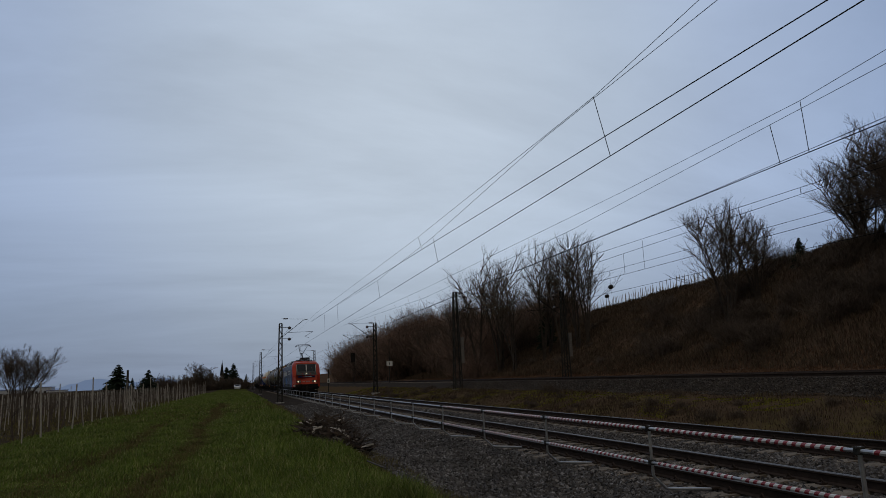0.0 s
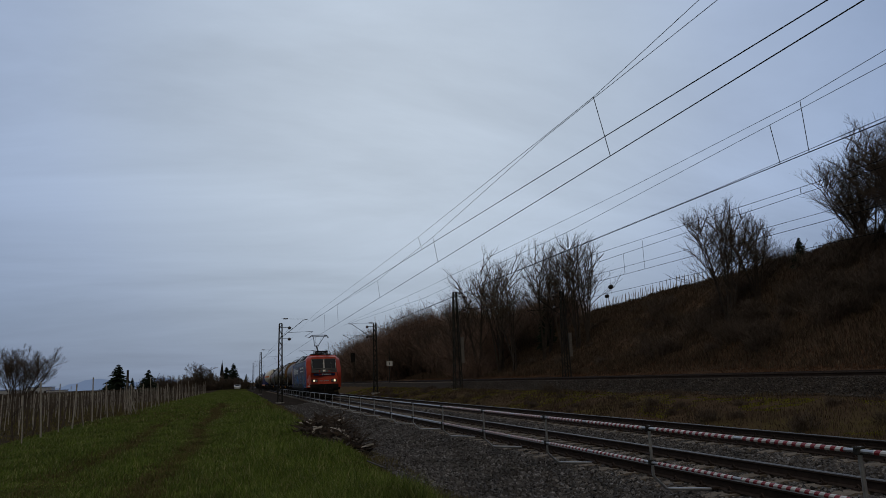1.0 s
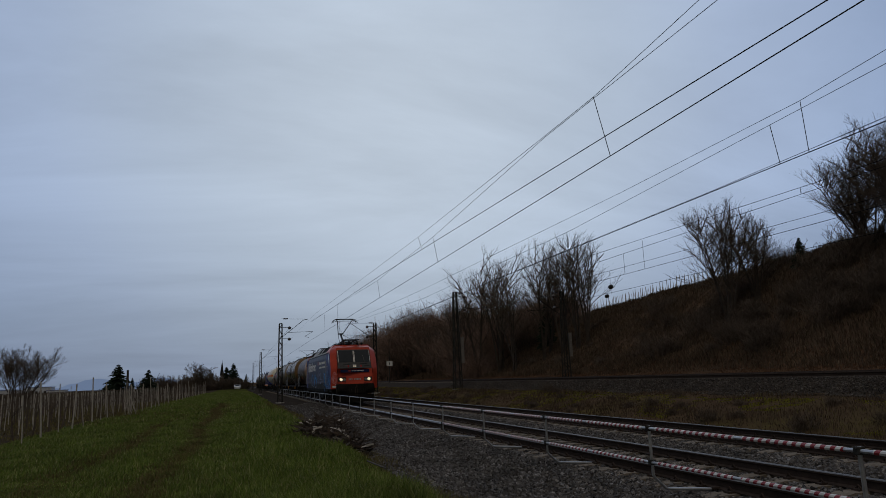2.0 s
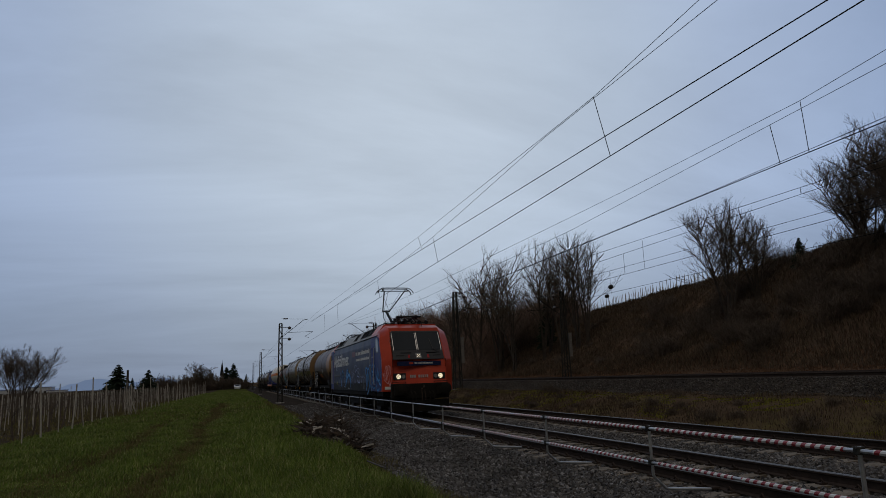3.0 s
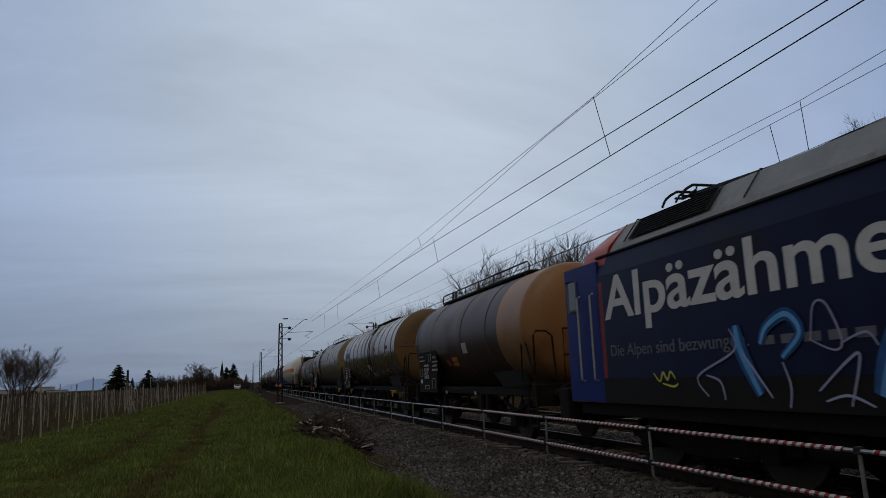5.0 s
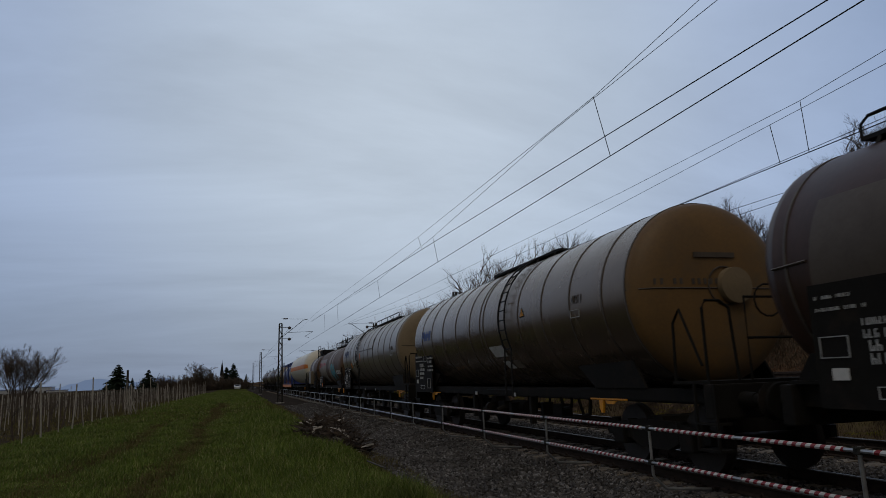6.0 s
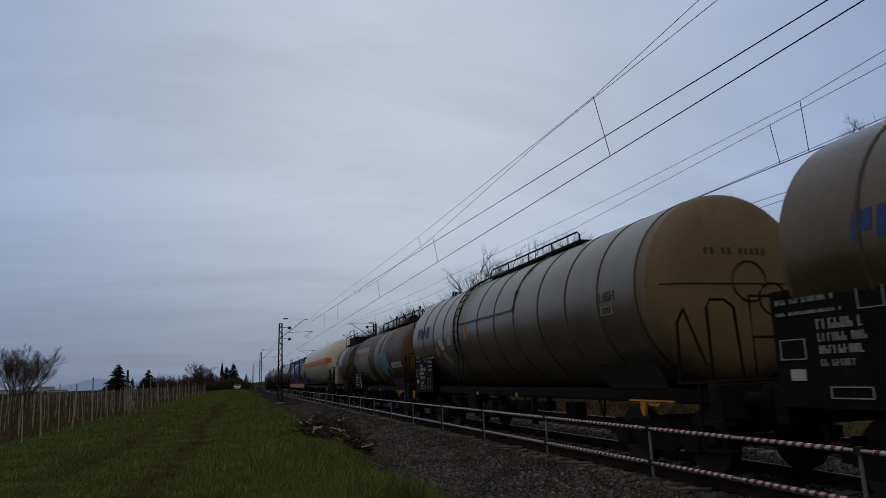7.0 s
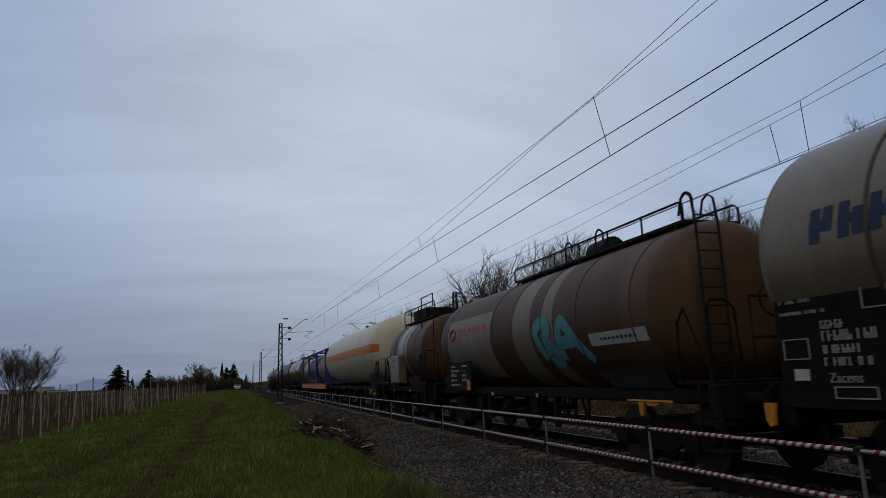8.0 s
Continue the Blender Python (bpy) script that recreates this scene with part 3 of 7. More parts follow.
def add_bogie(veh, y, base=1.8, spin=True, r=0.46):
    bm = bmesh.new()
    for s in (-1, 1):
        x = s * 1.0
        poly = [(-base / 2 - 0.45, 0.62), (-base / 2 - 0.45, 0.45), (-base / 2 + 0.25, 0.42), (-0.35, 0.30), (0.35, 0.30), (base / 2 - 0.25, 0.42), (base / 2 + 0.45, 0.45), (base / 2 + 0.45, 0.62), (0.4, 0.72), (-0.4, 0.72)]
        prism(bm, poly, "x", x - 0.06, x + 0.06)
        for t in (-1, 1):
            box(bm, x - 0.13, x + 0.13, t * base / 2 - 0.16, t * base / 2 + 0.16, 0.32, 0.60, 0.03)
            for q in (-0.25, 0.25):
                tube(bm, [(x, t * base / 2 + q, 0.42), (x, t * base / 2 + q, 0.72)], 0.08, 8)
    box(bm, -1.0, 1.0, -0.2, 0.2, 0.45, 0.78)
    b = part("bogie", bm, BLACK, veh)
    b.location = (0, y, 0)
    for t in (-1, 1):
        w = add_wheelset(b, t * base / 2, r)
    return b


def add_buffers(veh, y, out, z=1.05):
    """A pair of buffers at y that stick out along out (-1 towards the front)."""
    for s in (-1, 1):
        bm = bmesh.new()
        x = s * 0.875
        prof = [(0, 0.11), (0.28, 0.10), (0.28, 0.085), (0.52, 0.08), (0.53, 0.22), (0.56, 0.235), (0.585, 0.20), (0.60, 0.02)]
        lathe(bm, [(y + out * a, r) for a, r in prof], x, z, 18)
        part("buffer", bm, BLACK, veh, smooth=True)


# ---- locomotive ----
RED = mat("red_cab_paint", (0.47, 0.056, 0.025), (0.39, 0.044, 0.021), 0.35, 0, 2.5, 30, 0.03, spot=(0.32, 0.042, 0.02), spot_at=0.66, spec=0.22)
BLUE = mat("dark_blue_side_film", (0.011, 0.019, 0.068), (0.009, 0.014, 0.046), 0.42, 0, 1.2, 25, 0.03, spot=(0.014, 0.015, 0.027), spot_at=0.6, spec=0.14)
BRIGHT_BLUE = mat("bright_blue_paint", (0.010, 0.024, 0.19), (0.009, 0.018, 0.14), 0.4, 0, 2, 25, 0.03, spec=0.14)
ROOF = mat("grey_roof_paint", (0.27, 0.28, 0.28), (0.17, 0.18, 0.18), 0.6, 0, 2, 30, 0.05, spot=(0.10, 0.09, 0.08))
GRILLE = mat("black_grille", (0.022, 0.023, 0.025), (0.012, 0.013, 0.014), 0.75, 0.0, 9, 60, 0.1, spec=0.2)
NOSE = mat("black_nose_panel", (0.018, 0.018, 0.020), (0.012, 0.012, 0.013), 0.35, 0, 5, 40, 0.02)
PANE = glass("cab_glass")
WHITE = mat("white_lettering", (0.72, 0.73, 0.74), (0.58, 0.59, 0.6), 0.6, 0, 5, 40, 0)
HEADLAMP = glow("lit_headlamp", (1.0, 0.88, 0.62), 1.0)
GREYLET = mat("grey_data_lettering", (0.45, 0.46, 0.46), (0.33, 0.34, 0.34), 0.6, 0, 5, 40, 0)
SIGNWHITE = mat("white_sign_plate", (0.66, 0.66, 0.64), (0.5, 0.5, 0.48), 0.6, 0, 5, 50, 0, spot=(0.35, 0.34, 0.3))
SILVER = mat("silver_handrail", (0.55, 0.55, 0.56), (0.4, 0.4, 0.41), 0.35, 0.6, 10, 60, 0)
PAINT_BLUE = mat("sprayed_pale_blue", (0.15, 0.44, 0.86), (0.10, 0.34, 0.72), 0.7, 0, 5, 50, 0)
PAINT_WHITE = mat("sprayed_lilac_white", (0.42, 0.45, 0.66), (0.33, 0.36, 0.55), 0.7, 0, 5, 50, 0)
PAINT_YELLOW = mat("sprayed_yellow", (0.65, 0.62, 0.08), (0.55, 0.5, 0.06), 0.7, 0, 5, 50, 0)


def loft(sections, caps=True):
    """Skin between sections of equal length."""
    bm = bmesh.new()
    rings = [[bm.verts.new(p) for p in s] for s in sections]
    k = len(rings[0])
    for u, w in zip(rings, rings[1:]):
        for i in range(k):
            bm.faces.new((u[i], u[(i + 1) % k], w[(i + 1) % k], w[i]))
    if caps:
        bm.faces.new(rings[0][::-1])
        bm.faces.new(rings[-1])
    return bm


def text_part(name, body, size, parent, m, material, label="", bold=0.0):
    cu = bpy.data.curves.new(name, "FONT")
    cu.body, cu.size, cu.extrude, cu.offset = body, size, 0.003, bold
    cu.materials.append(material)
    ob = new(name, cu)
    ob.parent = parent
    ob.matrix_basis = m
    if label:
        ob["label"] = label
    return ob


def near_side(x, y, z):
    """Pose of lettering on the side that faces -x: reads from the back of the vehicle to its front."""
    return Matrix.Translation((x, y, z)) @ Matrix(((0, 0, -1, 0), (-1, 0, 0, 0), (0, 1, 0, 0), (0, 0, 0, 1)))


def ribbon(pts, width, x):
    """A flat stroke on the plane x, through points (y, z)."""
    bm = bmesh.new()
    pts = [Vector(p) for p in pts]
    prev = None
    for i, p in enumerate(pts):
        d = (pts[min(i + 1, len(pts) - 1)] - pts[max(i - 1, 0)])
        d = d.normalized() if d.length > 1e-6 else Vector((1, 0))
        q = Vector((-d.y, d.x)) * width / 2
        w = (0.6 + 0.4 * math.sin(math.pi * i / (len(pts) - 1)))
        a, b = p + q * w, p - q * w
        cur = (bm.verts.new((x, a.x, a.y)), bm.verts.new((x, b.x, b.y)))
        if prev:
            bm.faces.new((prev[0], cur[0], cur[1], prev[1]))
        prev = cur
    return bm


def curve_pts(ctrl, n=8):
    """A smooth line through control points."""
    out = []
    c = [ctrl[0], *ctrl, ctrl[-1]]
    for i in range(1, len(c) - 2):
        p0, p1, p2, p3 = (Vector(c[i + k]) for k in (-1, 0, 1, 2))
        for j in range(n):
            t = j / n
            out.append(0.5 * (2 * p1 + (p2 - p0) * t + (2 * p0 - 5 * p1 + 4 * p2 - p3) * t * t + (3 * p1 - p0 - 3 * p2 + p3) * t ** 3))
    out.append(Vector(c[-2]))
    return out


# ---- locomotive build ----
# Pale grey paints in the bright sky that shows in the side glass.
SIDEPANE = mat("sky_painted_side_glass", (0.20, 0.22, 0.23), (0.15, 0.165, 0.175), 0.15, 0, 2, 20, 0)


def cab_half(z):
    """Half width of the body at a height."""
    return 1.49 if z < 3.0 else 1.49 - (z - 3.0) * 0.16 if z < 3.45 else 1.418 - (z - 3.45) * 0.85


def nose_y(z):
    """How far the cab front lies behind the foremost edge at a height: upright below, slanted glazing above."""
    if z < 2.2:
        return 0.44
    if z < 2.28:
        return 0.44 + 0.5 * (z - 2.2)
    return 0.48 + (z - 2.28) * 0.59


def nose_half(z):
    return 1.13 if z < 2.0 else 1.13 - (z - 2.0) * 0.03


def make_loco():
    L = 17.85
    loco = thing("locomotive", "red-fronted electric locomotive with dark blue graffiti-sprayed sides", "locomotive", m=place(0))
    MOVING.append((loco, 0))
    zs = [0.98, 1.3, 1.75, 2.2, 2.28, 2.6, 2.9, 3.2, 3.45, 3.62, 3.74, 3.80]

    def ring(y):
        left = [(-cab_half(z), y, z) for z in zs]
        return left + [(-x, yy, z) for x, yy, z in left[::-1]]

    def nring(hw, f):
        """A section of the cab, leaning with the nose: as wide as the nose or as the body, f behind it."""
        left = []
        for z in zs:
            w = nose_half(z) if hw else cab_half(z)
            if z > 3.45:
                w = min(w, cab_half(z) - 0.02)
            drop = max(0.0, z - 3.4) * (0.5 if hw else 0.2)
            left.append((-w, nose_y(z) + f, z - drop))
        return left + [(-x, yy, z) for x, yy, z in left[::-1]]

    def flip(sec):
        return [(x, L - y, z) for x, y, z in sec]

    front = [nring(True, 0.0), nring(True, 0.05), nring(False, 0.37), [(x, 2.1 + max(0.0, (z - 2.9)) * 0.35, z) for x, y, z in ring(2.0)]]
    bm = loft(front)
    part("front_cab", bm, RED, loco, "red cab front with slanted windscreen", smooth=True)
    part("rear_cab", loft([flip(s) for s in front]), RED, loco, "red rear cab", smooth=True)
    # body between the cabs: lower side and roof slope
    bm = bmesh.new()
    prism(bm, [(-1.49, 0.98), (1.49, 0.98), (1.49, 3.0), (1.43, 3.36), (-1.43, 3.36), (-1.49, 3.0)], "y", 1.95, L - 1.95)
    part("body", bm, BLUE, loco, "dark blue side film")
    bm = bmesh.new()
    prism(bm, [(-1.44, 3.34), (1.44, 3.34), (1.40, 3.42), (1.12, 3.79), (-1.12, 3.79), (-1.40, 3.42)], "y", 3.38, L - 2.35)
    part("roof", bm, ROOF, loco, "grey roof with sloping flanks")
    bm = bmesh.new()
    prism(bm, [(-1.446, 3.32), (1.446, 3.32), (1.41, 3.45), (1.13, 3.805), (-1.13, 3.805), (-1.41, 3.45)], "y", 2.0, 3.40)
    part("cab_roof", bm, RED, loco, "red cab roof flank")
    part("lower_band", B(-1.4935, -1.45, 3.2, L - 1.2, 0.985, 1.36), mat("charcoal_lower_band", (0.020, 0.018, 0.017), (0.013, 0.012, 0.011), 0.6, 0, 3, 40, 0.03, spec=0.12), loco, "charcoal band along the lower side")
    # sloping grilles on the roof flank, in sets
    for y0, y1, m in ((3.75, 5.0, GRILLE), (5.1, 6.4, GRILLE), (7.8, 8.5, GRILLE), (13.1, 15.0, GRILLE)):
        bm = bmesh.new()
        v = [bm.verts.new(p) for p in ((-1.405, y0, 3.455), (-1.405, y1, 3.455), (-1.145, y1, 3.79), (-1.145, y0, 3.79))]
        f = bm.faces.new(v)
        bmesh.ops.solidify(bm, geom=[f], thickness=-0.02)
        g = part("roof_grille", bm, m, loco)
        for k in range(8):
            t = (k + 0.5) / 8
            part("slat", T([(-1.412 + 0.26 * t, y0 + 0.04, 3.455 + 0.335 * t), (-1.412 + 0.26 * t, y1 - 0.04, 3.455 + 0.335 * t)], 0.012, 4), BLACK, g)
    for y in (3.5, 5.05, 6.5, 7.7, 8.6, 12.4, 13.05, 15.1):
        part("roof_seam", T([(-1.415, y, 3.44), (-1.135, y, 3.805), (1.1, y, 3.805)], 0.012, 4), GRILLE, loco)
    part("gutter", B(-1.470, -1.425, 1.9, L - 1.9, 3.30, 3.335, bev=0.008), GRILLE, loco)
    # bright blue door zone with its swept edge, on both ends
    for fl in (False, True):
        yy = (lambda y: L - y) if fl else (lambda y: y)
        if fl:
            # the rear cab shows only a narrow blue strip with its door
            part("door_zone", B(-1.494, -1.46, 15.88, 17.05, 0.99, 3.26), BRIGHT_BLUE, loco, "bright blue painted cab side")
            part("side_window", B(-1.503, -1.48, 16.62, 16.95, 2.5, 3.05, bev=0.04), SIDEPANE, loco, "cab side window with bright sky painted in as pale grey")
            bm = bmesh.new()
            prism(bm, [(-1.494, 17.03), (-1.15, 17.39), (-1.12, 17.36), (-1.46, 17.00)], "z", 0.99, 2.25)
            part("corner_zone", bm, BRIGHT_BLUE, loco, "bright blue painted cab corner")
            for a in (16.05, 16.5):
                part("handrail", T([(-1.50, a, 2.75), (-1.56, a, 2.72), (-1.56, a, 1.35), (-1.50, a, 1.32)], 0.018, 8), SILVER, loco, "silver vertical handrail")
            continue
        pts = [(0.96, 1.0), (0.86, 1.35), (0.84, 1.70), (0.92, 2.15), (1.11, 2.62), (1.36, 3.02), (1.58, 3.2), (1.8, 3.265), (3.28, 3.275), (3.28, 0.99)]
        bm = bmesh.new()
        prism(bm, [(yy(a), b) for a, b in pts], "x", -1.494, -1.46)
        zone = part("door_zone", bm, BRIGHT_BLUE, loco, "bright blue painted cab side")
        bm = bmesh.new()
        prism(bm, [(yy(a), b) for a, b in ((1.56, 2.63), (1.52, 2.72), (1.62, 3.02), (1.74, 3.15), (1.97, 3.17), (1.97, 2.63))], "x", -1.503, -1.48)
        pane = part("side_window", bm, SIDEPANE, loco, "cab side window with bright sky painted in as pale grey")
        bm = bmesh.new()
        prism(bm, [(1.50, 2.57), (1.45, 2.72), (1.56, 3.06), (1.71, 3.21), (2.06, 3.23), (2.16, 3.1), (2.16, 2.70), (2.05, 2.57)], "x", -1.498, -1.475)
        part("window_rubber", bm, NOSE, pane)
        door = part("cab_door", B(-1.500, -1.47, min(yy(2.40), yy(3.05)), max(yy(2.40), yy(3.05)), 1.05, 3.05, bev=0.012), BRIGHT_BLUE, loco)
        for a in (2.31, 3.17):
            part("handrail", T([(-1.50, yy(a), 2.84), (-1.55, yy(a), 2.81), (-1.55, yy(a), 1.29), (-1.50, yy(a), 1.26)], 0.018, 8), SILVER, loco, "silver vertical handrail")
        part("door_handle", T([(-1.50, yy(2.36), 2.44), (-1.55, yy(2.40), 2.44), (-1.55, yy(2.68), 2.43)], 0.014, 5), SILVER, door)
        part("step_recess", B(-1.500, -1.47, 2.32, 2.96, 1.06, 1.25, bev=0.012), GRILLE, loco, "dark step recess in the cab side")
        st = bmesh.new()
        for z in (0.42, 0.66, 0.90):
            box(st, -1.47, -1.22, yy(2.72) - 0.26, yy(2.72) + 0.26, z, z + 0.03)
        for s in (-0.25, 0.25):
            box(st, -1.45, -1.40, yy(2.72) + s - 0.015, yy(2.72) + s + 0.015, 0.40, 1.02)
        part("steps", st, BLACK, loco)
    # front face fittings, laid on the slanted nose
    def face(pts, depth, name, material, label="", parent=None):
        """A panel on the nose: pts are (x, z)."""
        bm = bmesh.new()
        lo = [bm.verts.new((x, nose_y(z) - 0.004 - depth, z)) for x, z in pts]
        hi = [bm.verts.new((x, nose_y(z) + 0.05, z)) for x, z in pts]
        k = len(pts)
        bm.faces.new(lo)
        for i in range(k):
            bm.faces.new((lo[i], lo[(i + 1) % k], hi[(i + 1) % k], hi[i]))
        return part(name, bm, material, parent or loco, label)
    face([(-1.09, 2.245), (1.09, 2.245), (1.07, 2.62), (1.06, 3.40), (0.98, 3.455), (-0.98, 3.455), (-1.06, 3.40), (-1.07, 2.62)], 0.004, "windscreen_surround", NOSE, "black panel round the windscreen")
    for s in (-1, 1):
        pts = [(s * 0.035, 2.63), (s * 1.0, 2.63), (s * 1.01, 3.36), (s * 0.96, 3.40), (s * 0.035, 3.40)]
        w = face(pts, 0.012, "windscreen", PANE, "dark cab windscreen")
        for x in (0.03, 1.015):
            tr = T([(s * x, nose_y(z) - 0.018, z) for z in (2.63, 3.0, 3.37)], 0.011, 5)
            part("seal", tr, SILVER, w, "bright metal edge strip")
        part("wiper", T([(s * 0.98 - 0.05, nose_y(2.52) - 0.03, 2.52), (s * 0.86 - 0.2, nose_y(2.66) - 0.035, 2.66), (s * 0.86 - 0.3, nose_y(3.1) - 0.035, 3.1)], 0.011, 4), NOSE, loco)
        part("wiper_shaft", T([(s * 0.55 - 0.2, nose_y(2.52) - 0.025, 2.52), (s * 0.55 + 0.25, nose_y(2.52) - 0.025, 2.52)], 0.014, 5), GRILLE, loco)
        part("vent_slot", T([(s * 0.62, nose_y(2.40) - 0.012, 2.40), (s * 0.95, nose_y(2.40) - 0.012, 2.40)], 0.012, 5), BLACK, loco)
        part("grab_handle", T([(s * 1.12, nose_y(2.25) - 0.01, 2.25), (s * 1.13, nose_y(2.15) - 0.06, 2.13), (s * 1.12, nose_y(1.95) - 0.01, 1.93)], 0.014, 5), BLACK, loco)
    LENS = mat("clear_lamp_lens", (0.34, 0.34, 0.33), (0.22, 0.22, 0.21), 0.25, 0.2, 20, 80, 0)

    def lamp(name, x, z, r, lit, label):
        """A round lamp: rim, lens and a cluster of small lit points."""
        y = nose_y(z)
        ob = part(name, lathe(bmesh.new(), [(y - 0.014, r * 0.9), (y - 0.022, r), (y - 0.004, r * 1.12)], x, z, 20), LENS, loco, label, smooth=True)
        if lit:
            pts = bmesh.new()
            for ring_r, count in ((0.0, 1), (0.42, 6), (0.8, 12)):
                for k in range(count):
                    t = 2 * math.pi * k / count
                    bmesh.ops.create_icosphere(pts, subdivisions=1, radius=r * 0.17, matrix=Matrix.Translation((x + r * ring_r * math.cos(t), y - 0.020, z + r * ring_r * math.sin(t))))
            part("lit_points", pts, HEADLAMP, ob, "cluster of lit white points")
        return ob

    face([(-0.115, 2.30), (0.115, 2.30), (0.115, 2.50), (-0.115, 2.50)], 0.012, "upper_lamp_housing", LENS, "square clear upper lamp housing")
    bm = bmesh.new()
    for x, z in ((-0.05, 2.43), (0.05, 2.43), (-0.05, 2.36), (0.05, 2.36), (0.0, 2.395)):
        bmesh.ops.create_icosphere(bm, subdivisions=1, radius=0.017, matrix=Matrix.Translation((x, nose_y(z) - 0.016, z)))
    part("upper_lamp", bm, HEADLAMP, loco, "lit points of the upper lamp")
    MARKER = mat("red_marker_glass", (0.30, 0.01, 0.01), None, 0.2)
    for s in (-1, 1):
        face([(s * 0.37, 2.30), (s * 0.45, 2.30), (s * 0.45, 2.44), (s * 0.37, 2.44)], 0.01, "red_marker", MARKER, "dark red tail marker")
        face([(s * 0.58, 1.43), (s * 1.09, 1.43), (s * 1.09, 1.69), (s * 0.58, 1.69)], 0.006, "lamp_housing", NOSE, "black recess round the lamps")
        lamp("headlamp", s * 0.885, 1.555, 0.098, True, "lit round headlamp")
        lamp("tail_lamp", s * 0.68, 1.555, 0.075, False, "unlit clear tail lamp")
    plate = face([(-0.92, 1.985), (0.92, 1.985), (0.92, 2.165), (-0.92, 2.165)], 0.008, "name_band", BLUE, "dark blue band under the windscreen")
    x = -0.20
    for count in (3, 5, 13):
        for k in range(count):
            face([(x, 2.055), (x + 0.022, 2.055), (x + 0.022, 2.055 + (0.06 if k % 4 else 0.075)), (x, 2.055 + (0.06 if k % 4 else 0.075))], 0.014, "letter_bar", WHITE, parent=plate)
            x += 0.034
        x += 0.03
    face([(-0.42, 2.045), (-0.26, 2.045), (-0.26, 2.125), (-0.42, 2.125)], 0.012, "emblem", RED, parent=plate)
    for i in range(9):
        a = -0.40 + i * 0.088
        if i not in (3,):
            face([(a, 1.50), (a + 0.055, 1.50), (a + 0.055, 1.61), (a, 1.61)], 0.006, "number_bar", GREYLET)
    # under the nose: buffer beam, snowplough, couplings
    part("buffer_beam", B(-1.2, 1.2, 0.30, 0.62, 0.66, 1.27, bev=0.04), BLACK, loco)
    part("rear_beam", B(-1.42, 1.42, L - 0.5, L - 0.12, 0.62, 1.2, bev=0.04), BLACK, loco)
    bm = bmesh.new()
    prism(bm, [(-1.2, 0.0), (0.0, -0.18), (1.2, 0.0), (1.2, 0.05), (0.0, -0.11), (-1.2, 0.05)], "z", 0.16, 0.62)
    bmesh.ops.translate(bm, verts=bm.verts, vec=(0, 0.35, 0))
    part("snowplough", bm, BLACK, loco)
    add_buffers(loco, 0.20, -1)
    for s in (-1, 1):
        part("crash_box", B(s * 0.875 - 0.24, s * 0.875 + 0.24, 0.12, 0.42, 0.80, 1.28, bev=0.04), BLACK, loco)
    add_buffers(loco, L - 0.12, 1)
    part("coupling_hook", T([(0, 0.15, 1.05), (0, -0.15, 1.05), (0, -0.25, 1.12), (0, -0.2, 1.2)], 0.04, 8), STEEL, loco)
    part("coupling_link", T([(-0.06, -0.1, 1.03), (-0.07, -0.2, 0.6), (0.07, -0.2, 0.6), (0.06, -0.1, 1.03)], 0.025, 6), STEEL, loco)
    for x in (-0.45, -0.3, 0.3, 0.45):
        part("brake_hose", T([(x, 0.12, 0.95), (x, -0.08, 0.85), (x, -0.10, 0.55), (x * 0.9, 0.0, 0.42)], 0.025, 6), BLACK, loco)
    for s in (-1, 1):
        part("front_step", B(s * 1.05 - 0.16, s * 1.05 + 0.16, 0.0, 0.14, 0.40, 0.44), BLACK, loco)
        part("front_rail", T([(s * 1.15, 0.42, 1.30), (s * 1.15, 0.34, 1.34), (s * 0.6, 0.34, 1.34), (s * 0.6, 0.42, 1.30)], 0.016, 6), GRILLE, loco)
    # underfloor gear
    part("skirt", B(-1.42, 1.42, 1.0, L - 1.0, 0.78, 0.98, bev=0.02), BLACK, loco)
    part("transformer", B(-1.25, 1.25, 6.9, 11.0, 0.30, 0.80, bev=0.05), BLACK, loco)
    for y in (5.9, 11.7):
        part("air_tank", lathe(bmesh.new(), [(y - 0.35, 0.08), (y - 0.3, 0.18), (y + 0.3, 0.18), (y + 0.35, 0.08)], -1.15, 0.6, 14), BLACK, loco, smooth=True)
    add_bogie(loco, 3.75, 2.6, r=0.6)
    add_bogie(loco, L - 3.75, 2.6, r=0.6)
    # side lettering and film graphics
    X = -1.4925
    side = text_part("slogan", "Alpäzähmer.", 0.94, loco, near_side(X, 15.68, 2.29), WHITE, "large white lettering", 0.016)
    bpy.context.view_layer.update()
    side.scale = (6.05 / side.dimensions.x, 1.0, 1.0)
    def word_bars(y, z, w, count, h, weight, tall):
        """A word shown as plain upright bars of its size, running towards the front from y."""
        st = w / count
        for j in range(count):
            a, bm = y - j * st, bmesh.new()
            top = h if j in tall else h * 0.72
            e = a - st * 0.74
            box(bm, X - 0.003, X + 0.01, a - weight, a, z, z + top)
            box(bm, X - 0.003, X + 0.01, e, e + weight, z, z + h * 0.72)
            part("letter_bar", bm, WHITE, loco)

    for y, w, count, tall in ((7.47, 0.55, 3, (0, 1, 2)), (6.80, 0.86, 5, (0,)), (5.78, 2.08, 13, (0, 2, 7, 12))):
        word_bars(y, 2.67, w, count, 0.205, 0.042, tall)
    for y, w, count, tall in ((7.41, 0.42, 4, ()), (6.97, 1.08, 8, (2,)), (5.85, 1.62, 13, (2, 7, 12)), (4.19, 0.50, 4, ())):
        word_bars(y, 2.395, w, count, 0.15, 0.030, tall)
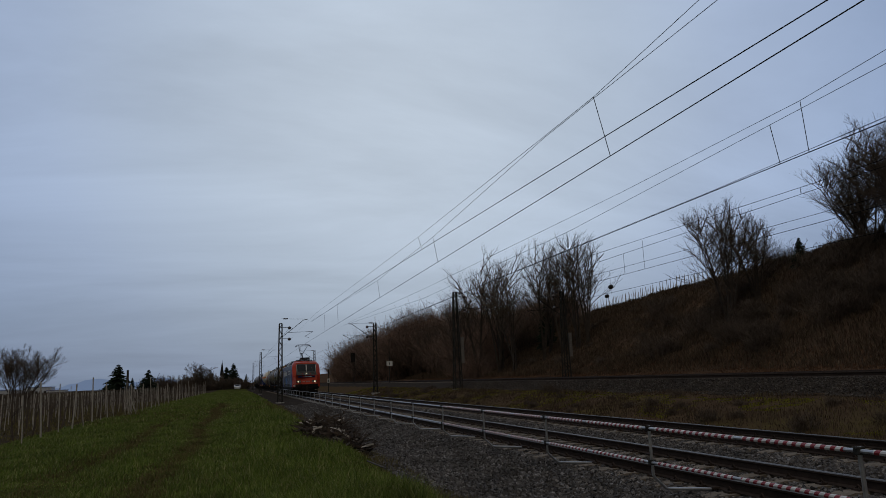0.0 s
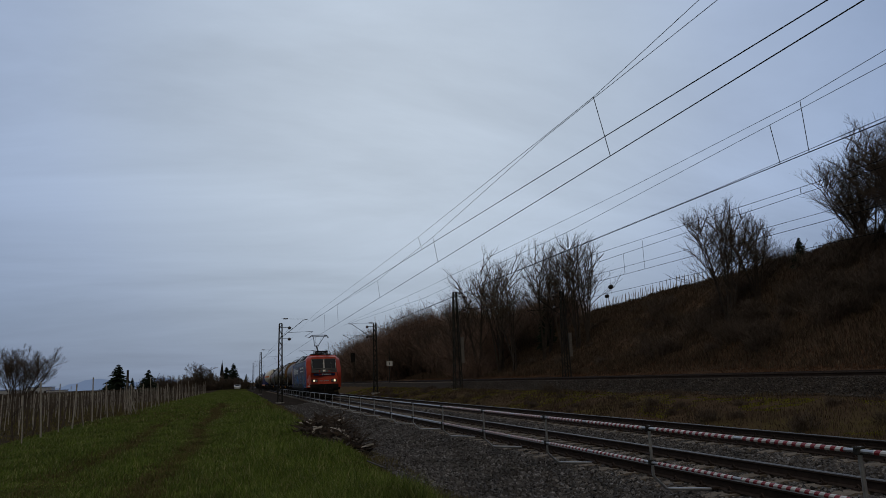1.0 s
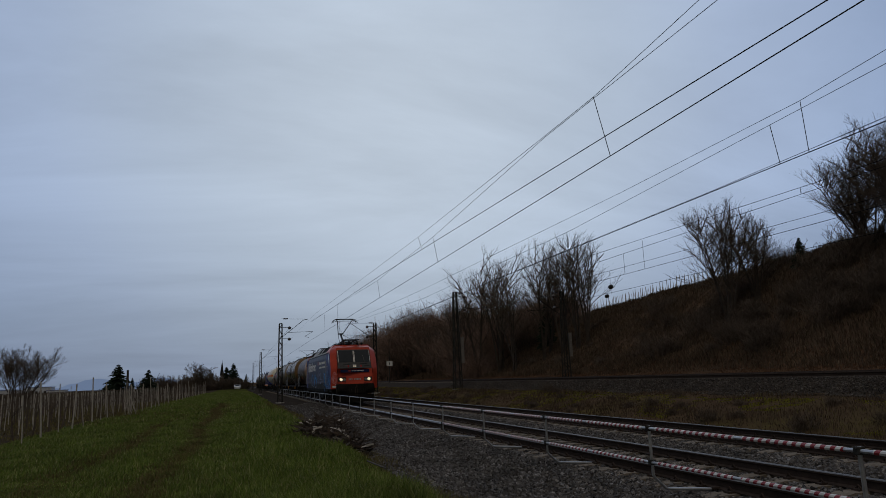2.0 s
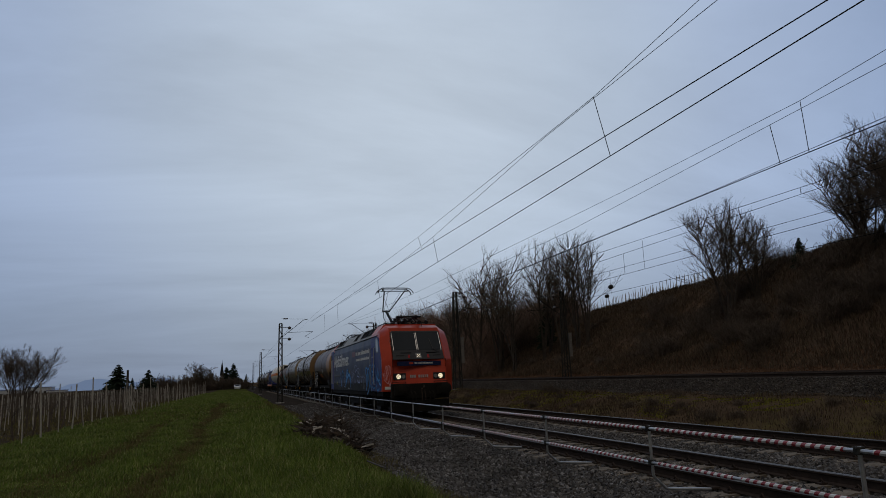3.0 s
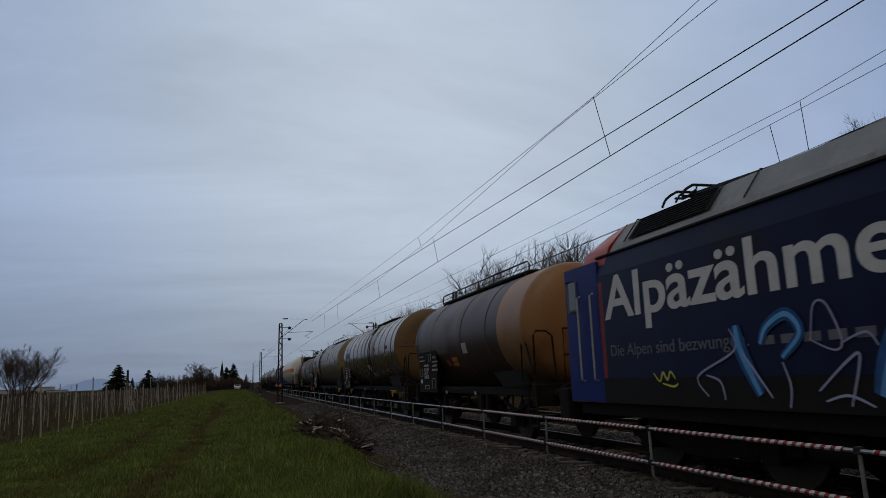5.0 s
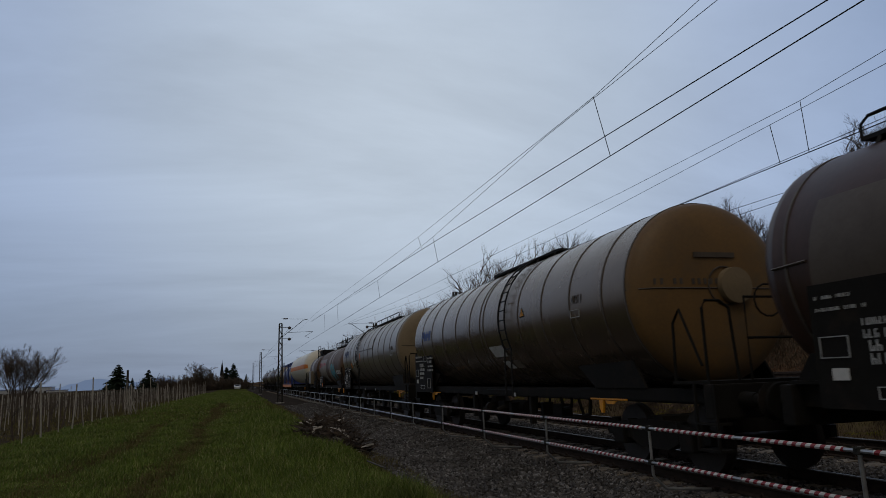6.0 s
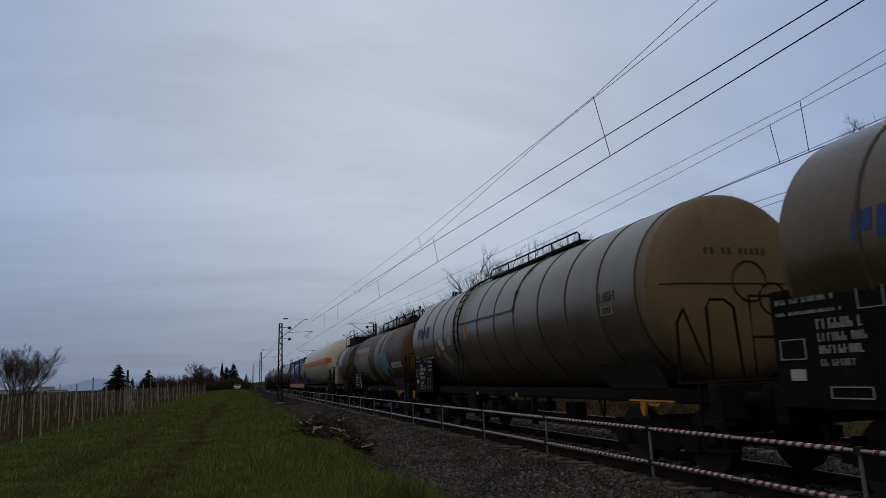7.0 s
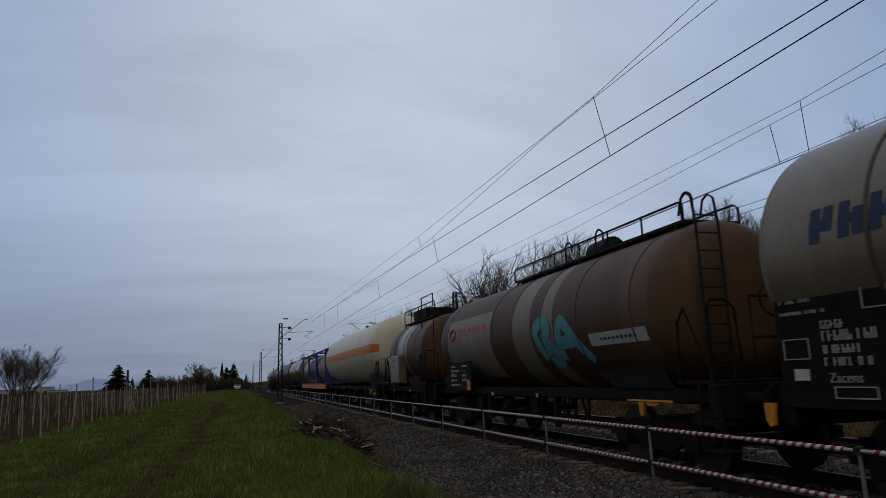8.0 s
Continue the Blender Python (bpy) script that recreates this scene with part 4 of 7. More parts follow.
    part("emblem_field", B(X - 0.004, X + 0.01, 7.65, 8.6, 2.64, 2.90), mat("dull_red_emblem", (0.16, 0.02, 0.03), None, 0.5), loco)
    FADEDLET = mat("faded_lettering", (0.16, 0.17, 0.20), (0.12, 0.13, 0.16), 0.6)
    line = text_part("small_slogan", "Die Alpen sind bezwungen.", 0.25, loco, near_side(X, 15.62, 1.70), FADEDLET, "faded small lettering")
    bpy.context.view_layer.update()
    line.scale = (3.1 / line.dimensions.x, 1.0, 1.0)
    for j in range(5):
        part("small_letter_bar", B(X - 0.003, X + 0.01, 12.1 - j * 0.32, 12.32 - j * 0.32, 1.70, 1.80), FADEDLET, loco)
    for z in (1.06, 1.13, 1.20, 1.27, 1.34):
        part("data_bar", B(X - 0.0045, X + 0.01, 5.07, 5.18, z, z + 0.045), GREYLET, loco)
    # sprayed lettering: a soft wide pass under a narrower bright one
    HAZE_BLUE = mat("thin_blue_overspray", (0.045, 0.14, 0.36), (0.028, 0.085, 0.24), 0.75, 0, 6, 60, 0, spec=0.1)
    HAZE_LILAC = mat("thin_lilac_overspray", (0.07, 0.075, 0.15), (0.04, 0.045, 0.10), 0.75, 0, 6, 60, 0, spec=0.1)
    rnd = random.Random(11)
    XS = X - 0.0125

    def stroke(ctrl, w, m, haze=None, hw=2.4):
        path = curve_pts(ctrl, 8)
        if haze:
            part("overspray", ribbon(path, w * hw, XS - rnd.uniform(0.0, 0.0015)), haze, loco)
        part("sprayed_stroke", ribbon(path, w, XS - rnd.uniform(0.003, 0.006)), m, loco)

    def blue(w, *ctrl):
        stroke(ctrl, w, PAINT_BLUE, HAZE_BLUE)

    def pale(w, *ctrl):
        stroke(ctrl, w, PAINT_WHITE, HAZE_LILAC if w > 0.03 else None, 1.7)

    # round looping letters in front of and across the cab door
    blue(0.055, (4.37, 0.99), (4.39, 1.37), (4.29, 1.60), (4.51, 1.79), (4.55, 1.94), (4.37, 2.02), (4.14, 1.96), (3.98, 1.94))
    blue(0.055, (4.28, 1.22), (4.15, 1.59), (4.04, 1.90), (3.97, 1.98), (3.92, 1.92))
    blue(0.050, (4.10, 1.18), (3.99, 1.64), (3.86, 1.92), (3.70, 1.95), (3.57, 1.85), (3.54, 1.77))
    blue(0.050, (3.54, 1.77), (3.80, 1.65), (3.76, 1.51), (3.65, 1.27), (3.75, 1.06), (3.98, 0.91), (4.23, 0.83))
    blue(0.045, (3.69, 1.93), (3.58, 2.08), (3.40, 2.14), (3.20, 2.10), (3.05, 1.98))
    blue(0.050, (3.00, 1.95), (2.85, 2.08), (2.64, 2.13), (2.46, 2.11), (2.27, 2.0), (2.17, 1.75))
    blue(0.055, (3.41, 1.92), (3.42, 1.73), (3.48, 1.50), (3.50, 1.41), (3.50, 1.17), (3.41, 1.17), (3.35, 1.41), (3.50, 1.42))
    blue(0.045, (3.41, 1.79), (3.25, 1.74), (3.10, 1.82), (3.02, 1.93))
    blue(0.045, (3.38, 1.64), (3.25, 1.73), (3.16, 1.66), (3.05, 1.49), (3.02, 1.27), (3.17, 0.97))
    blue(0.050, (2.40, 1.90), (2.69, 1.85), (2.91, 1.81), (2.83, 1.785), (2.40, 1.81))
    blue(0.045, (2.89, 1.62), (2.78, 1.69), (2.59, 1.70), (2.44, 1.62), (2.36, 1.40))
    blue(0.040, (2.95, 1.27), (2.75, 1.38), (2.45, 1.42), (2.28, 1.30))
    blue(0.035, (2.97, 1.24), (2.80, 1.14), (2.5, 1.11), (2.25, 1.16))
    pale(0.018, (2.85, 1.52), (2.80, 1.60), (2.76, 1.51), (2.72, 1.60), (2.66, 1.50), (2.58, 1.60), (2.52, 1.54))
    pale(0.015, (2.88, 1.46), (2.70, 1.48), (2.50, 1.52))
    # burst of strokes ahead of the door
    blue(0.055, (2.05, 1.85), (1.93, 1.63), (1.75, 1.50), (1.52, 1.42))
    blue(0.050, (1.63, 1.93), (1.70, 1.68), (1.78, 1.54), (1.93, 1.42))
    blue(0.050, (1.30, 1.83), (1.50, 1.64), (1.68, 1.50), (1.86, 1.33))
    blue(0.045, (1.06, 1.78), (1.10, 1.58), (1.24, 1.45), (1.46, 1.45), (1.64, 1.56))
    blue(0.065, (1.90, 1.53), (1.62, 1.48), (1.30, 1.34), (0.98, 1.25))
    blue(0.040, (1.45, 1.40), (1.25, 1.27), (0.93, 1.22))
    blue(0.055, (2.05, 1.29), (1.90, 1.17), (1.83, 1.07), (1.60, 1.01), (1.37, 1.11), (1.42, 1.0))
    # angular word along the middle
    pale(0.030, (13.29, 1.12), (13.46, 1.37), (12.75, 1.66), (12.80, 1.92))
    pale(0.030, (13.30, 1.38), (13.05, 1.30), (12.98, 1.08))
    blue(0.090, (12.69, 1.95), (12.64, 1.66), (12.38, 1.15))
    pale(0.030, (12.60, 1.62), (12.20, 1.12))
    blue(0.060, (12.31, 1.71), (12.18, 1.90), (11.88, 2.01), (11.72, 1.80), (12.0, 1.55))
    pale(0.030, (12.0, 1.50), (11.92, 1.25), (11.96, 1.02))
    pale(0.026, (11.58, 1.72), (11.50, 2.06), (11.34, 2.06), (11.20, 1.70), (11.30, 1.60), (11.60, 1.72))
    pale(0.026, (11.22, 1.66), (10.92, 1.75), (10.80, 1.62))
    pale(0.030, (11.55, 1.20), (11.15, 1.50), (11.02, 1.52), (11.18, 1.06))
    pale(0.028, (11.48, 1.10), (11.2, 1.16), (10.92, 1.06))
    blue(0.150, (10.82, 1.15), (10.66, 1.50), (10.40, 1.88), (10.22, 2.04))
    blue(0.080, (10.30, 2.06), (10.02, 1.94), (10.30, 1.80))
    blue(0.130, (10.70, 1.32), (10.20, 1.64), (9.65, 1.76), (9.20, 1.62), (8.93, 1.33))
    blue(0.040, (9.62, 1.60), (9.22, 1.43), (9.10, 1.10))
    pale(0.022, (9.60, 1.45), (9.95, 1.30), (10.0, 1.08))
    pale(0.022, (9.12, 1.45), (8.96, 1.20), (8.98, 1.0))
    pale(0.018, (9.50, 1.84), (9.05, 1.80), (8.75, 1.62))
    pale(0.085, (8.72, 1.96), (8.56, 1.72), (8.36, 1.56))
    pale(0.030, (8.62, 1.98), (8.30, 1.80), (8.12, 1.58))
    pale(0.050, (8.90, 1.64), (8.74, 1.48), (8.54, 1.28))
    pale(0.030, (8.45, 1.52), (8.30, 1.44), (8.16, 1.22))
    pale(0.030, (8.20, 1.78), (8.02, 1.84), (8.16, 1.66))
    pale(0.070, (7.98, 2.02), (7.93, 1.80), (7.88, 1.70))
    pale(0.040, (7.96, 1.60), (7.84, 1.44), (7.72, 1.34))
    pale(0.020, (8.04, 2.04), (7.73, 2.17), (7.35, 2.20), (7.02, 2.11), (6.77, 1.94))
    pale(0.020, (7.72, 2.14), (7.62, 1.90), (7.58, 2.12))
    pale(0.085, (7.50, 1.84), (7.38, 1.92), (7.12, 1.95))
    pale(0.018, (7.50, 1.98), (7.25, 2.0), (7.05, 1.98), (6.98, 1.62))
    pale(0.050, (7.32, 1.66), (7.38, 1.50), (7.36, 1.42))
    pale(0.040, (7.62, 1.50), (7.52, 1.40), (7.46, 1.34))
    pale(0.020, (6.92, 1.97), (6.70, 2.05), (6.36, 2.0), (6.46, 1.88), (6.76, 1.86), (6.92, 1.97))
    pale(0.075, (7.0, 1.63), (6.76, 1.67), (6.35, 1.61))
    pale(0.050, (6.94, 1.50), (6.80, 1.42), (6.66, 1.31))
    pale(0.085, (6.68, 1.36), (6.40, 1.38), (6.18, 1.34))
    pale(0.022, (6.62, 1.40), (6.34, 1.47), (6.16, 1.41), (6.06, 1.26))
    pale(0.018, (6.85, 1.81), (6.36, 1.78), (5.96, 1.65), (5.77, 1.58))
    pale(0.070, (5.80, 1.50), (5.74, 1.42), (5.66, 1.36))
    pale(0.022, (5.72, 1.42), (5.58, 1.25))
    pale(0.024, (5.80, 1.63), (5.62, 1.58), (5.50, 1.41))
    pale(0.020, (5.73, 1.64), (5.40, 1.59), (5.22, 1.52), (5.08, 1.37))
    pale(0.060, (5.50, 1.64), (5.38, 1.58))
    pale(0.018, (5.42, 1.68), (4.99, 1.60), (4.63, 1.51), (4.50, 1.39), (4.42, 1.30))
    # small yellow tags
    for y, z in ((14.45, 1.37), (9.62, 1.93)):
        stroke([(y, z + 0.05), (y - 0.14, z - 0.06), (y - 0.22, z + 0.06), (y - 0.32, z - 0.04), (y - 0.40, z + 0.07), (y - 0.50, z - 0.03)], 0.035, PAINT_YELLOW)
    stroke([(14.25, 1.28), (14.0, 1.24), (13.9, 1.28)], 0.03, PAINT_YELLOW)
    for y in (10.05, 9.88, 9.70):
        part("data_bar", B(X - 0.003, X + 0.01, y - 0.1, y, 1.03, 1.10), GREYLET, loco)
    # pale pink tag on the slanted cab corner
    PINK = mat("sprayed_pale_pink", (0.74, 0.40, 0.42), (0.62, 0.32, 0.34), 0.7, 0, 5, 50, 0)
    for ctrl in ([(0.92, 1.75), (0.86, 1.60), (0.78, 1.72), (0.80, 1.50), (0.66, 1.42), (0.70, 1.80)], [(0.72, 1.50), (0.66, 1.88), (0.56, 2.0), (0.50, 1.86), (0.58, 1.60), (0.52, 1.42), (0.44, 1.60)],
                 [(0.54, 1.44), (0.42, 1.90), (0.34, 2.02), (0.28, 1.86), (0.36, 1.66), (0.48, 1.62)], [(0.42, 1.50), (0.36, 1.34), (0.28, 1.44), (0.30, 1.72), (0.20, 2.0), (0.12, 1.82), (0.20, 1.62)],
                 [(0.24, 1.40), (0.14, 1.30), (0.08, 1.50), (0.12, 1.74), (0.05, 1.88)], [(0.80, 1.46), (0.60, 1.36), (0.40, 1.30), (0.10, 1.26)], [(0.36, 1.30), (0.20, 1.22), (0.10, 1.36)]):
        bm = ribbon(curve_pts(ctrl, 7), 0.030, 0)
        for v in bm.verts:
            t = v.co.y
            v.co = (-1.145 - 0.352 * t, nose_y(v.co.z) + 0.035 + 0.33 * t, v.co.z)
        part("sprayed_stroke", bm, PINK, loco)
    bm = bmesh.new()
    prism(bm, [(-1.20, 0.50), (-1.40, 0.695), (-1.405, 0.69), (-1.205, 0.495)], "z", 1.06, 1.17)
    part("pale_plate", bm, SIGNWHITE, loco, "small worn pale plate")
    # roof gear: raised pantograph at the front end, folded one at the very front, rods and insulators
    make_pantograph(loco, 4.9, True)
    gear = bmesh.new()
    for s in (-0.34, 0.34):
        tube(gear, [(s * 0.7, 5.2, 3.98), (s, 3.6, 4.08), (s, 2.15, 4.17)], 0.050, 8)
        tube(gear, [(s * 1.5, 4.8, 3.92), (s * 1.5, 2.4, 3.96)], 0.035, 6)
        for y in (2.2, 2.7, 3.4):
            tube(gear, [(s * 1.5, y, 3.94), (s, y + 0.1, 4.12)], 0.026, 6)
    for y in (2.12, 2.24, 2.8, 3.5, 4.4):
        tube(gear, [(-0.55, y, 4.15 - 0.06 * (y - 2.1)), (0.55, y, 4.15 - 0.06 * (y - 2.1))], 0.036, 6)
    tube(gear, [(0.0, 5.1, 3.98), (0.0, 2.8, 4.02)], 0.08, 8)
    part("folded_collector", gear, GRILLE, loco, "folded dark collector frame on the cab roof")
    for x in (-0.45, 0.45):
        for y in (2.2, 4.75):
            prof = [q for i in range(6) for q in ((i * 0.055, 0.05), (0.028 + i * 0.055, 0.10))]
            bm = lathe(bmesh.new(), prof, 0, 0, 12)
            for v in bm.verts:
                v.co = (v.co.x + x, v.co.z + y, v.co.y + 3.72)
            part("roof_insulator", bm, INSUL, loco, smooth=True)
    for y in (3.6, 4.35, 4.85):
        part("cable_loop", T(curve_pts([(-0.80, y + 0.22, 3.80), (-0.82, y + 0.20, 3.92), (-0.78, y + 0.05, 3.98), (-0.70, y - 0.14, 3.96), (-0.6, y - 0.22, 3.86)], 5), 0.020, 6), GRILLE, loco, "bent roof cable")
    make_pantograph(loco, L - 3.3, False)
    for y in (7.3, 8.7, 10.2, 12.0):
        bm = bmesh.new()
        prof = []
        for i in range(5):
            prof += [(0.0 + i * 0.06, 0.045), (0.03 + i * 0.06, 0.08)]
        lathe(bm, prof, 0, 0, 12)
        for v in bm.verts:
            v.co = (v.co.x - 0.25, v.co.z + y, v.co.y + 3.80)
        part("roof_insulator", bm, INSUL, loco, smooth=True)
    part("roof_conductor", T([(-0.25, 6.6, 4.10), (-0.25, 7.3, 4.12), (-0.25, 12.0, 4.12), (-0.2, 14.2, 4.05)], 0.022, 6), GRILLE, loco)
    for k, y in enumerate((6.75, 7.55, 8.2, 9.0)):
        part("roof_fitting", T(curve_pts([(-0.72, y + 0.30, 3.80), (-0.74, y + 0.26, 3.86), (-0.72, y, 3.89 + 0.03 * (k % 2)), (-0.70, y - 0.28, 3.86), (-0.70, y - 0.32, 3.80)], 4), 0.024, 6), GRILLE, loco)
        part("roof_fitting", B(-0.80, -0.62, y - 0.10, y + 0.08, 3.79, 3.90 + 0.05 * (k % 2), bev=0.02), GRILLE, loco)
    part("roof_box", B(-0.6, 0.5, 9.3, 11.4, 3.80, 4.02, bev=0.04), ROOF, loco)
    for s in (-0.15, 0.15):
        bm = lathe(bmesh.new(), [(1.42, 0.085), (1.55, 0.05), (1.75, 0.03)], 0.45 + s, 3.84, 12)
        part("horn", bm, GRILLE, loco, smooth=True)
    part("horn_bracket", T([(0.45, 1.65, 3.62), (0.45, 1.65, 3.84), (0.25, 1.65, 3.84), (0.65, 1.65, 3.84)], 0.02, 5), GRILLE, loco)
    return loco


def make_pantograph(loco, y, up):
    """Half-scissor collector; the head stands at y when it is raised."""
    dirn = 1 if up else -1
    top = 5.76 if up else 4.19
    head = bmesh.new()
    for dy in (-0.2, 0.2):
        tube(head, curve_pts([(-0.87, y + dy * 1.3, top - 0.26), (-0.81, y + dy * 1.1, top - 0.13), (-0.66, y + dy, top - 0.03), (-0.5, y + dy, top - 0.005), (0.5, y + dy, top - 0.005), (0.66, y + dy, top - 0.03), (0.81, y + dy * 1.1, top - 0.13), (0.87, y + dy * 1.3, top - 0.26)], 4), 0.022, 6)
    for s in (-0.55, 0.55):
        tube(head, [(s, y - 0.2, top - 0.02), (s, y - 0.16, top - 0.11), (s, y + 0.16, top - 0.11), (s, y + 0.2, top - 0.02)], 0.016, 5)
    tube(head, [(-0.6, y, top - 0.13), (0.6, y, top - 0.13)], 0.024, 6)
    for s in (-0.62, 0.62):
        tube(head, [(s, y - 0.26, top - 0.10), (s, y - 0.06, top - 0.15), (s, y + 0.06, top - 0.15), (s, y + 0.26, top - 0.10)], 0.020, 5)
        tube(head, [(s * 0.92, y - 0.05, top - 0.15), (s * 1.18, y - 0.02, top - 0.12), (s * 1.30, y, top - 0.24)], 0.018, 5)
    part("collector_head", head, GRILLE, loco, "dark pantograph head under the wire" if up else "")
    up_b, low_b = bmesh.new(), bmesh.new()
    if up:
        knee = (y + 2.05, 4.86)
        foot = (y + 0.35, 4.02)
        for s in (-1, 1):
            tube(up_b, [(s * 0.50, y, top - 0.13), (s * 0.17, knee[0], knee[1])], 0.030, 6)
            tube(up_b, [(s * 0.30, y + 0.1, top - 0.18), (s * 0.12, knee[0] - 0.1, knee[1] + 0.02)], 0.007, 4)
        tube(up_b, [(-0.40, y + 0.6, 5.38), (0.17, knee[0], knee[1])], 0.010, 4)
        tube(up_b, [(-0.2, knee[0], knee[1]), (0.2, knee[0], knee[1])], 0.045, 8)
        tube(low_b, [(0, knee[0], knee[1]), (0, foot[0], foot[1])], 0.065, 8)
        tube(low_b, [(-0.12, knee[0] + 0.02, knee[1]), (-0.14, knee[0] + 0.06, knee[1] - 0.28), (-0.1, knee[0] - 0.7, foot[1] + 0.05)], 0.016, 5)
        tube(low_b, curve_pts([(-0.3, foot[0] + 0.6, foot[1] - 0.15), (-0.32, foot[0] + 0.3, foot[1] + 0.14), (-0.3, foot[0] - 0.1, foot[1] + 0.02)], 5), 0.018, 5)
        tube(low_b, [(0.1, knee[0] + 0.08, knee[1] - 0.1), (0.1, foot[0] + 0.35, foot[1] - 0.02)], 0.02, 5)
    else:
        k = y + dirn * 1.75
        for s in (-1, 1):
            tube(up_b, [(s * 0.45, y, top - 0.12), (s * 0.17, k, 4.08)], 0.065, 6)
        tube(low_b, [(0, k, 4.12), (0, y + dirn * 0.3, 4.02)], 0.09, 8)
        foot = (y + dirn * 0.3, 4.0)
    part("upper_arm", up_b, GRILLE, loco)
    part("lower_arm", low_b, GRILLE, loco)
    base = bmesh.new()
    fy = foot[0]
    for s in (-0.45, 0.45):
        tube(base, [(s, fy - 0.5, 3.98), (s, fy + 0.9, 3.98)], 0.03, 6)
    for q in (-0.5, 0.2, 0.9):
        tube(base, [(-0.5, fy + q, 3.98), (0.5, fy + q, 3.98)], 0.03, 6)
    for s in (-0.45, 0.45):
        for q in (-0.45, 0.85):
            tube(base, [(s, fy + q, 3.78), (s, fy + q, 3.96)], 0.06, 8)
    part("pantograph_base", base, GRILLE, loco)


make_loco()


# ---- tank wagons ----
GREYBROWN = mat("grimy_grey_brown_tank", (0.228, 0.168, 0.114), (0.150, 0.108, 0.073), 0.26, 0.55, 1.1, 18, 0.03, spot=(0.19, 0.145, 0.105), spot_at=0.58, stretch=(1, 1, 0.35), spec=0.3)
OCHRE = mat("ochre_tank_head", (0.215, 0.122, 0.042), (0.140, 0.084, 0.038), 0.55, 0, 0.9, 20, 0.05, spot=(0.125, 0.09, 0.052), spot_at=0.56, spec=0.3)
BEIGE = mat("dusty_beige_tank_head", (0.27, 0.205, 0.125), (0.19, 0.145, 0.092), 0.6, 0, 0.9, 20, 0.05, spot=(0.155, 0.125, 0.088), spot_at=0.56, spec=0.3)
GREYTANK = mat("grimy_light_grey_tank", (0.295, 0.245, 0.182), (0.195, 0.158, 0.115), 0.34, 0.35, 1.0, 18, 0.05, spot=(0.20, 0.165, 0.12), spot_at=0.6, stretch=(1, 1, 0.35))
BROWN = mat("dark_brown_tank", (0.068, 0.034, 0.024), (0.040, 0.021, 0.015), 0.45, 0.0, 1.2, 20, 0.08, spot=(0.085, 0.046, 0.030), spot_at=0.6, stretch=(1, 1, 0.4), spec=0.3)
ORANGEBROWN = mat("orange_brown_tank", (0.38, 0.19, 0.065), (0.26, 0.13, 0.05), 0.5, 0, 1.2, 20, 0.05, spot=(0.20, 0.10, 0.045))
RUST = mat("rust_brown_tank", (0.105, 0.056, 0.029), (0.066, 0.036, 0.020), 0.55, 0.0, 1.0, 18, 0.08, spot=(0.135, 0.080, 0.046), spot_at=0.6, stretch=(1, 1, 0.4), spec=0.25)
CREAM = mat("cream_white_gas_tank", (0.74, 0.70, 0.60), (0.58, 0.55, 0.47), 0.45, 0, 0.9, 18, 0.03, spot=(0.45, 0.41, 0.33), spot_at=0.66)
PALEPANEL = mat("pale_tank_panel", (0.27, 0.225, 0.18), (0.175, 0.142, 0.112), 0.55, 0, 1.5, 20, 0.03, spot=(0.3, 0.24, 0.18))
ORANGE = mat("bright_orange_paint", (0.80, 0.25, 0.03), (0.62, 0.18, 0.02), 0.5, 0, 3, 30, 0.03)
CONTBLUE = mat("blue_tank_container", (0.03, 0.06, 0.24), (0.02, 0.04, 0.16), 0.5, 0, 2, 30, 0.03)
FADED = mat("faded_grey_brown_panel", (0.135, 0.108, 0.085), (0.095, 0.074, 0.058), 0.5, 0, 1.2, 20, 0.04, spot=(0.08, 0.058, 0.044), spot_at=0.58, spec=0.3)
BANDMAT = mat("dark_tank_band", (0.115, 0.093, 0.073), (0.07, 0.056, 0.045), 0.6, 0.2, 6, 40, 0.05)
LOGOBLUE = mat("faded_blue_lettering", (0.04, 0.09, 0.33), (0.03, 0.065, 0.24), 0.6, 0, 4, 40, 0)
LOGONAVY = mat("navy_lettering", (0.02, 0.04, 0.13), (0.015, 0.03, 0.10), 0.6, 0, 4, 40, 0)
LOGORED = mat("red_lettering", (0.45, 0.05, 0.06), (0.34, 0.04, 0.05), 0.6, 0, 4, 40, 0)
TEAL = mat("sprayed_teal", (0.12, 0.42, 0.50), (0.08, 0.32, 0.40), 0.7, 0, 4, 40, 0)


def dome(y, r, out, depth=0.42, k=7):
    """Profile points of a dished end at y that bulges along out, from the rim to the pole."""
    return [(y + out * depth * math.sin(a), max(0.02, r * math.cos(a) ** 0.5)) for a in (math.pi / 2 * i / k for i in range(k + 1))]


def on_barrel(pts, r, cz, lift=0.006):
    """Points (y, angle in degrees above the near horizontal) laid on the near side of a barrel."""
    return [(-(r + lift) * math.cos(radians(a)), y, cz + (r + lift) * math.sin(radians(a))) for y, a in pts]


def patch(name, veh, y0, y1, a0, a1, r, cz, material, label="", lift=0.006, slant=0.0):
    """A sheet that follows the barrel's near side between two lengths and two angles."""
    bm = bmesh.new()
    k = max(2, int(abs(a1 - a0) / 6))
    rows = []
    for i in range(k + 1):
        a = a0 + (a1 - a0) * i / k
        s = slant * i / k
        rows.append([bm.verts.new(p) for p in on_barrel([(y0 + s, a), (y1 + s, a)], r, cz, lift)])
    for u, w in zip(rows, rows[1:]):
        bm.faces.new((u[0], u[1], w[1], w[0]))
    return part(name, bm, material, veh, label, smooth=True)


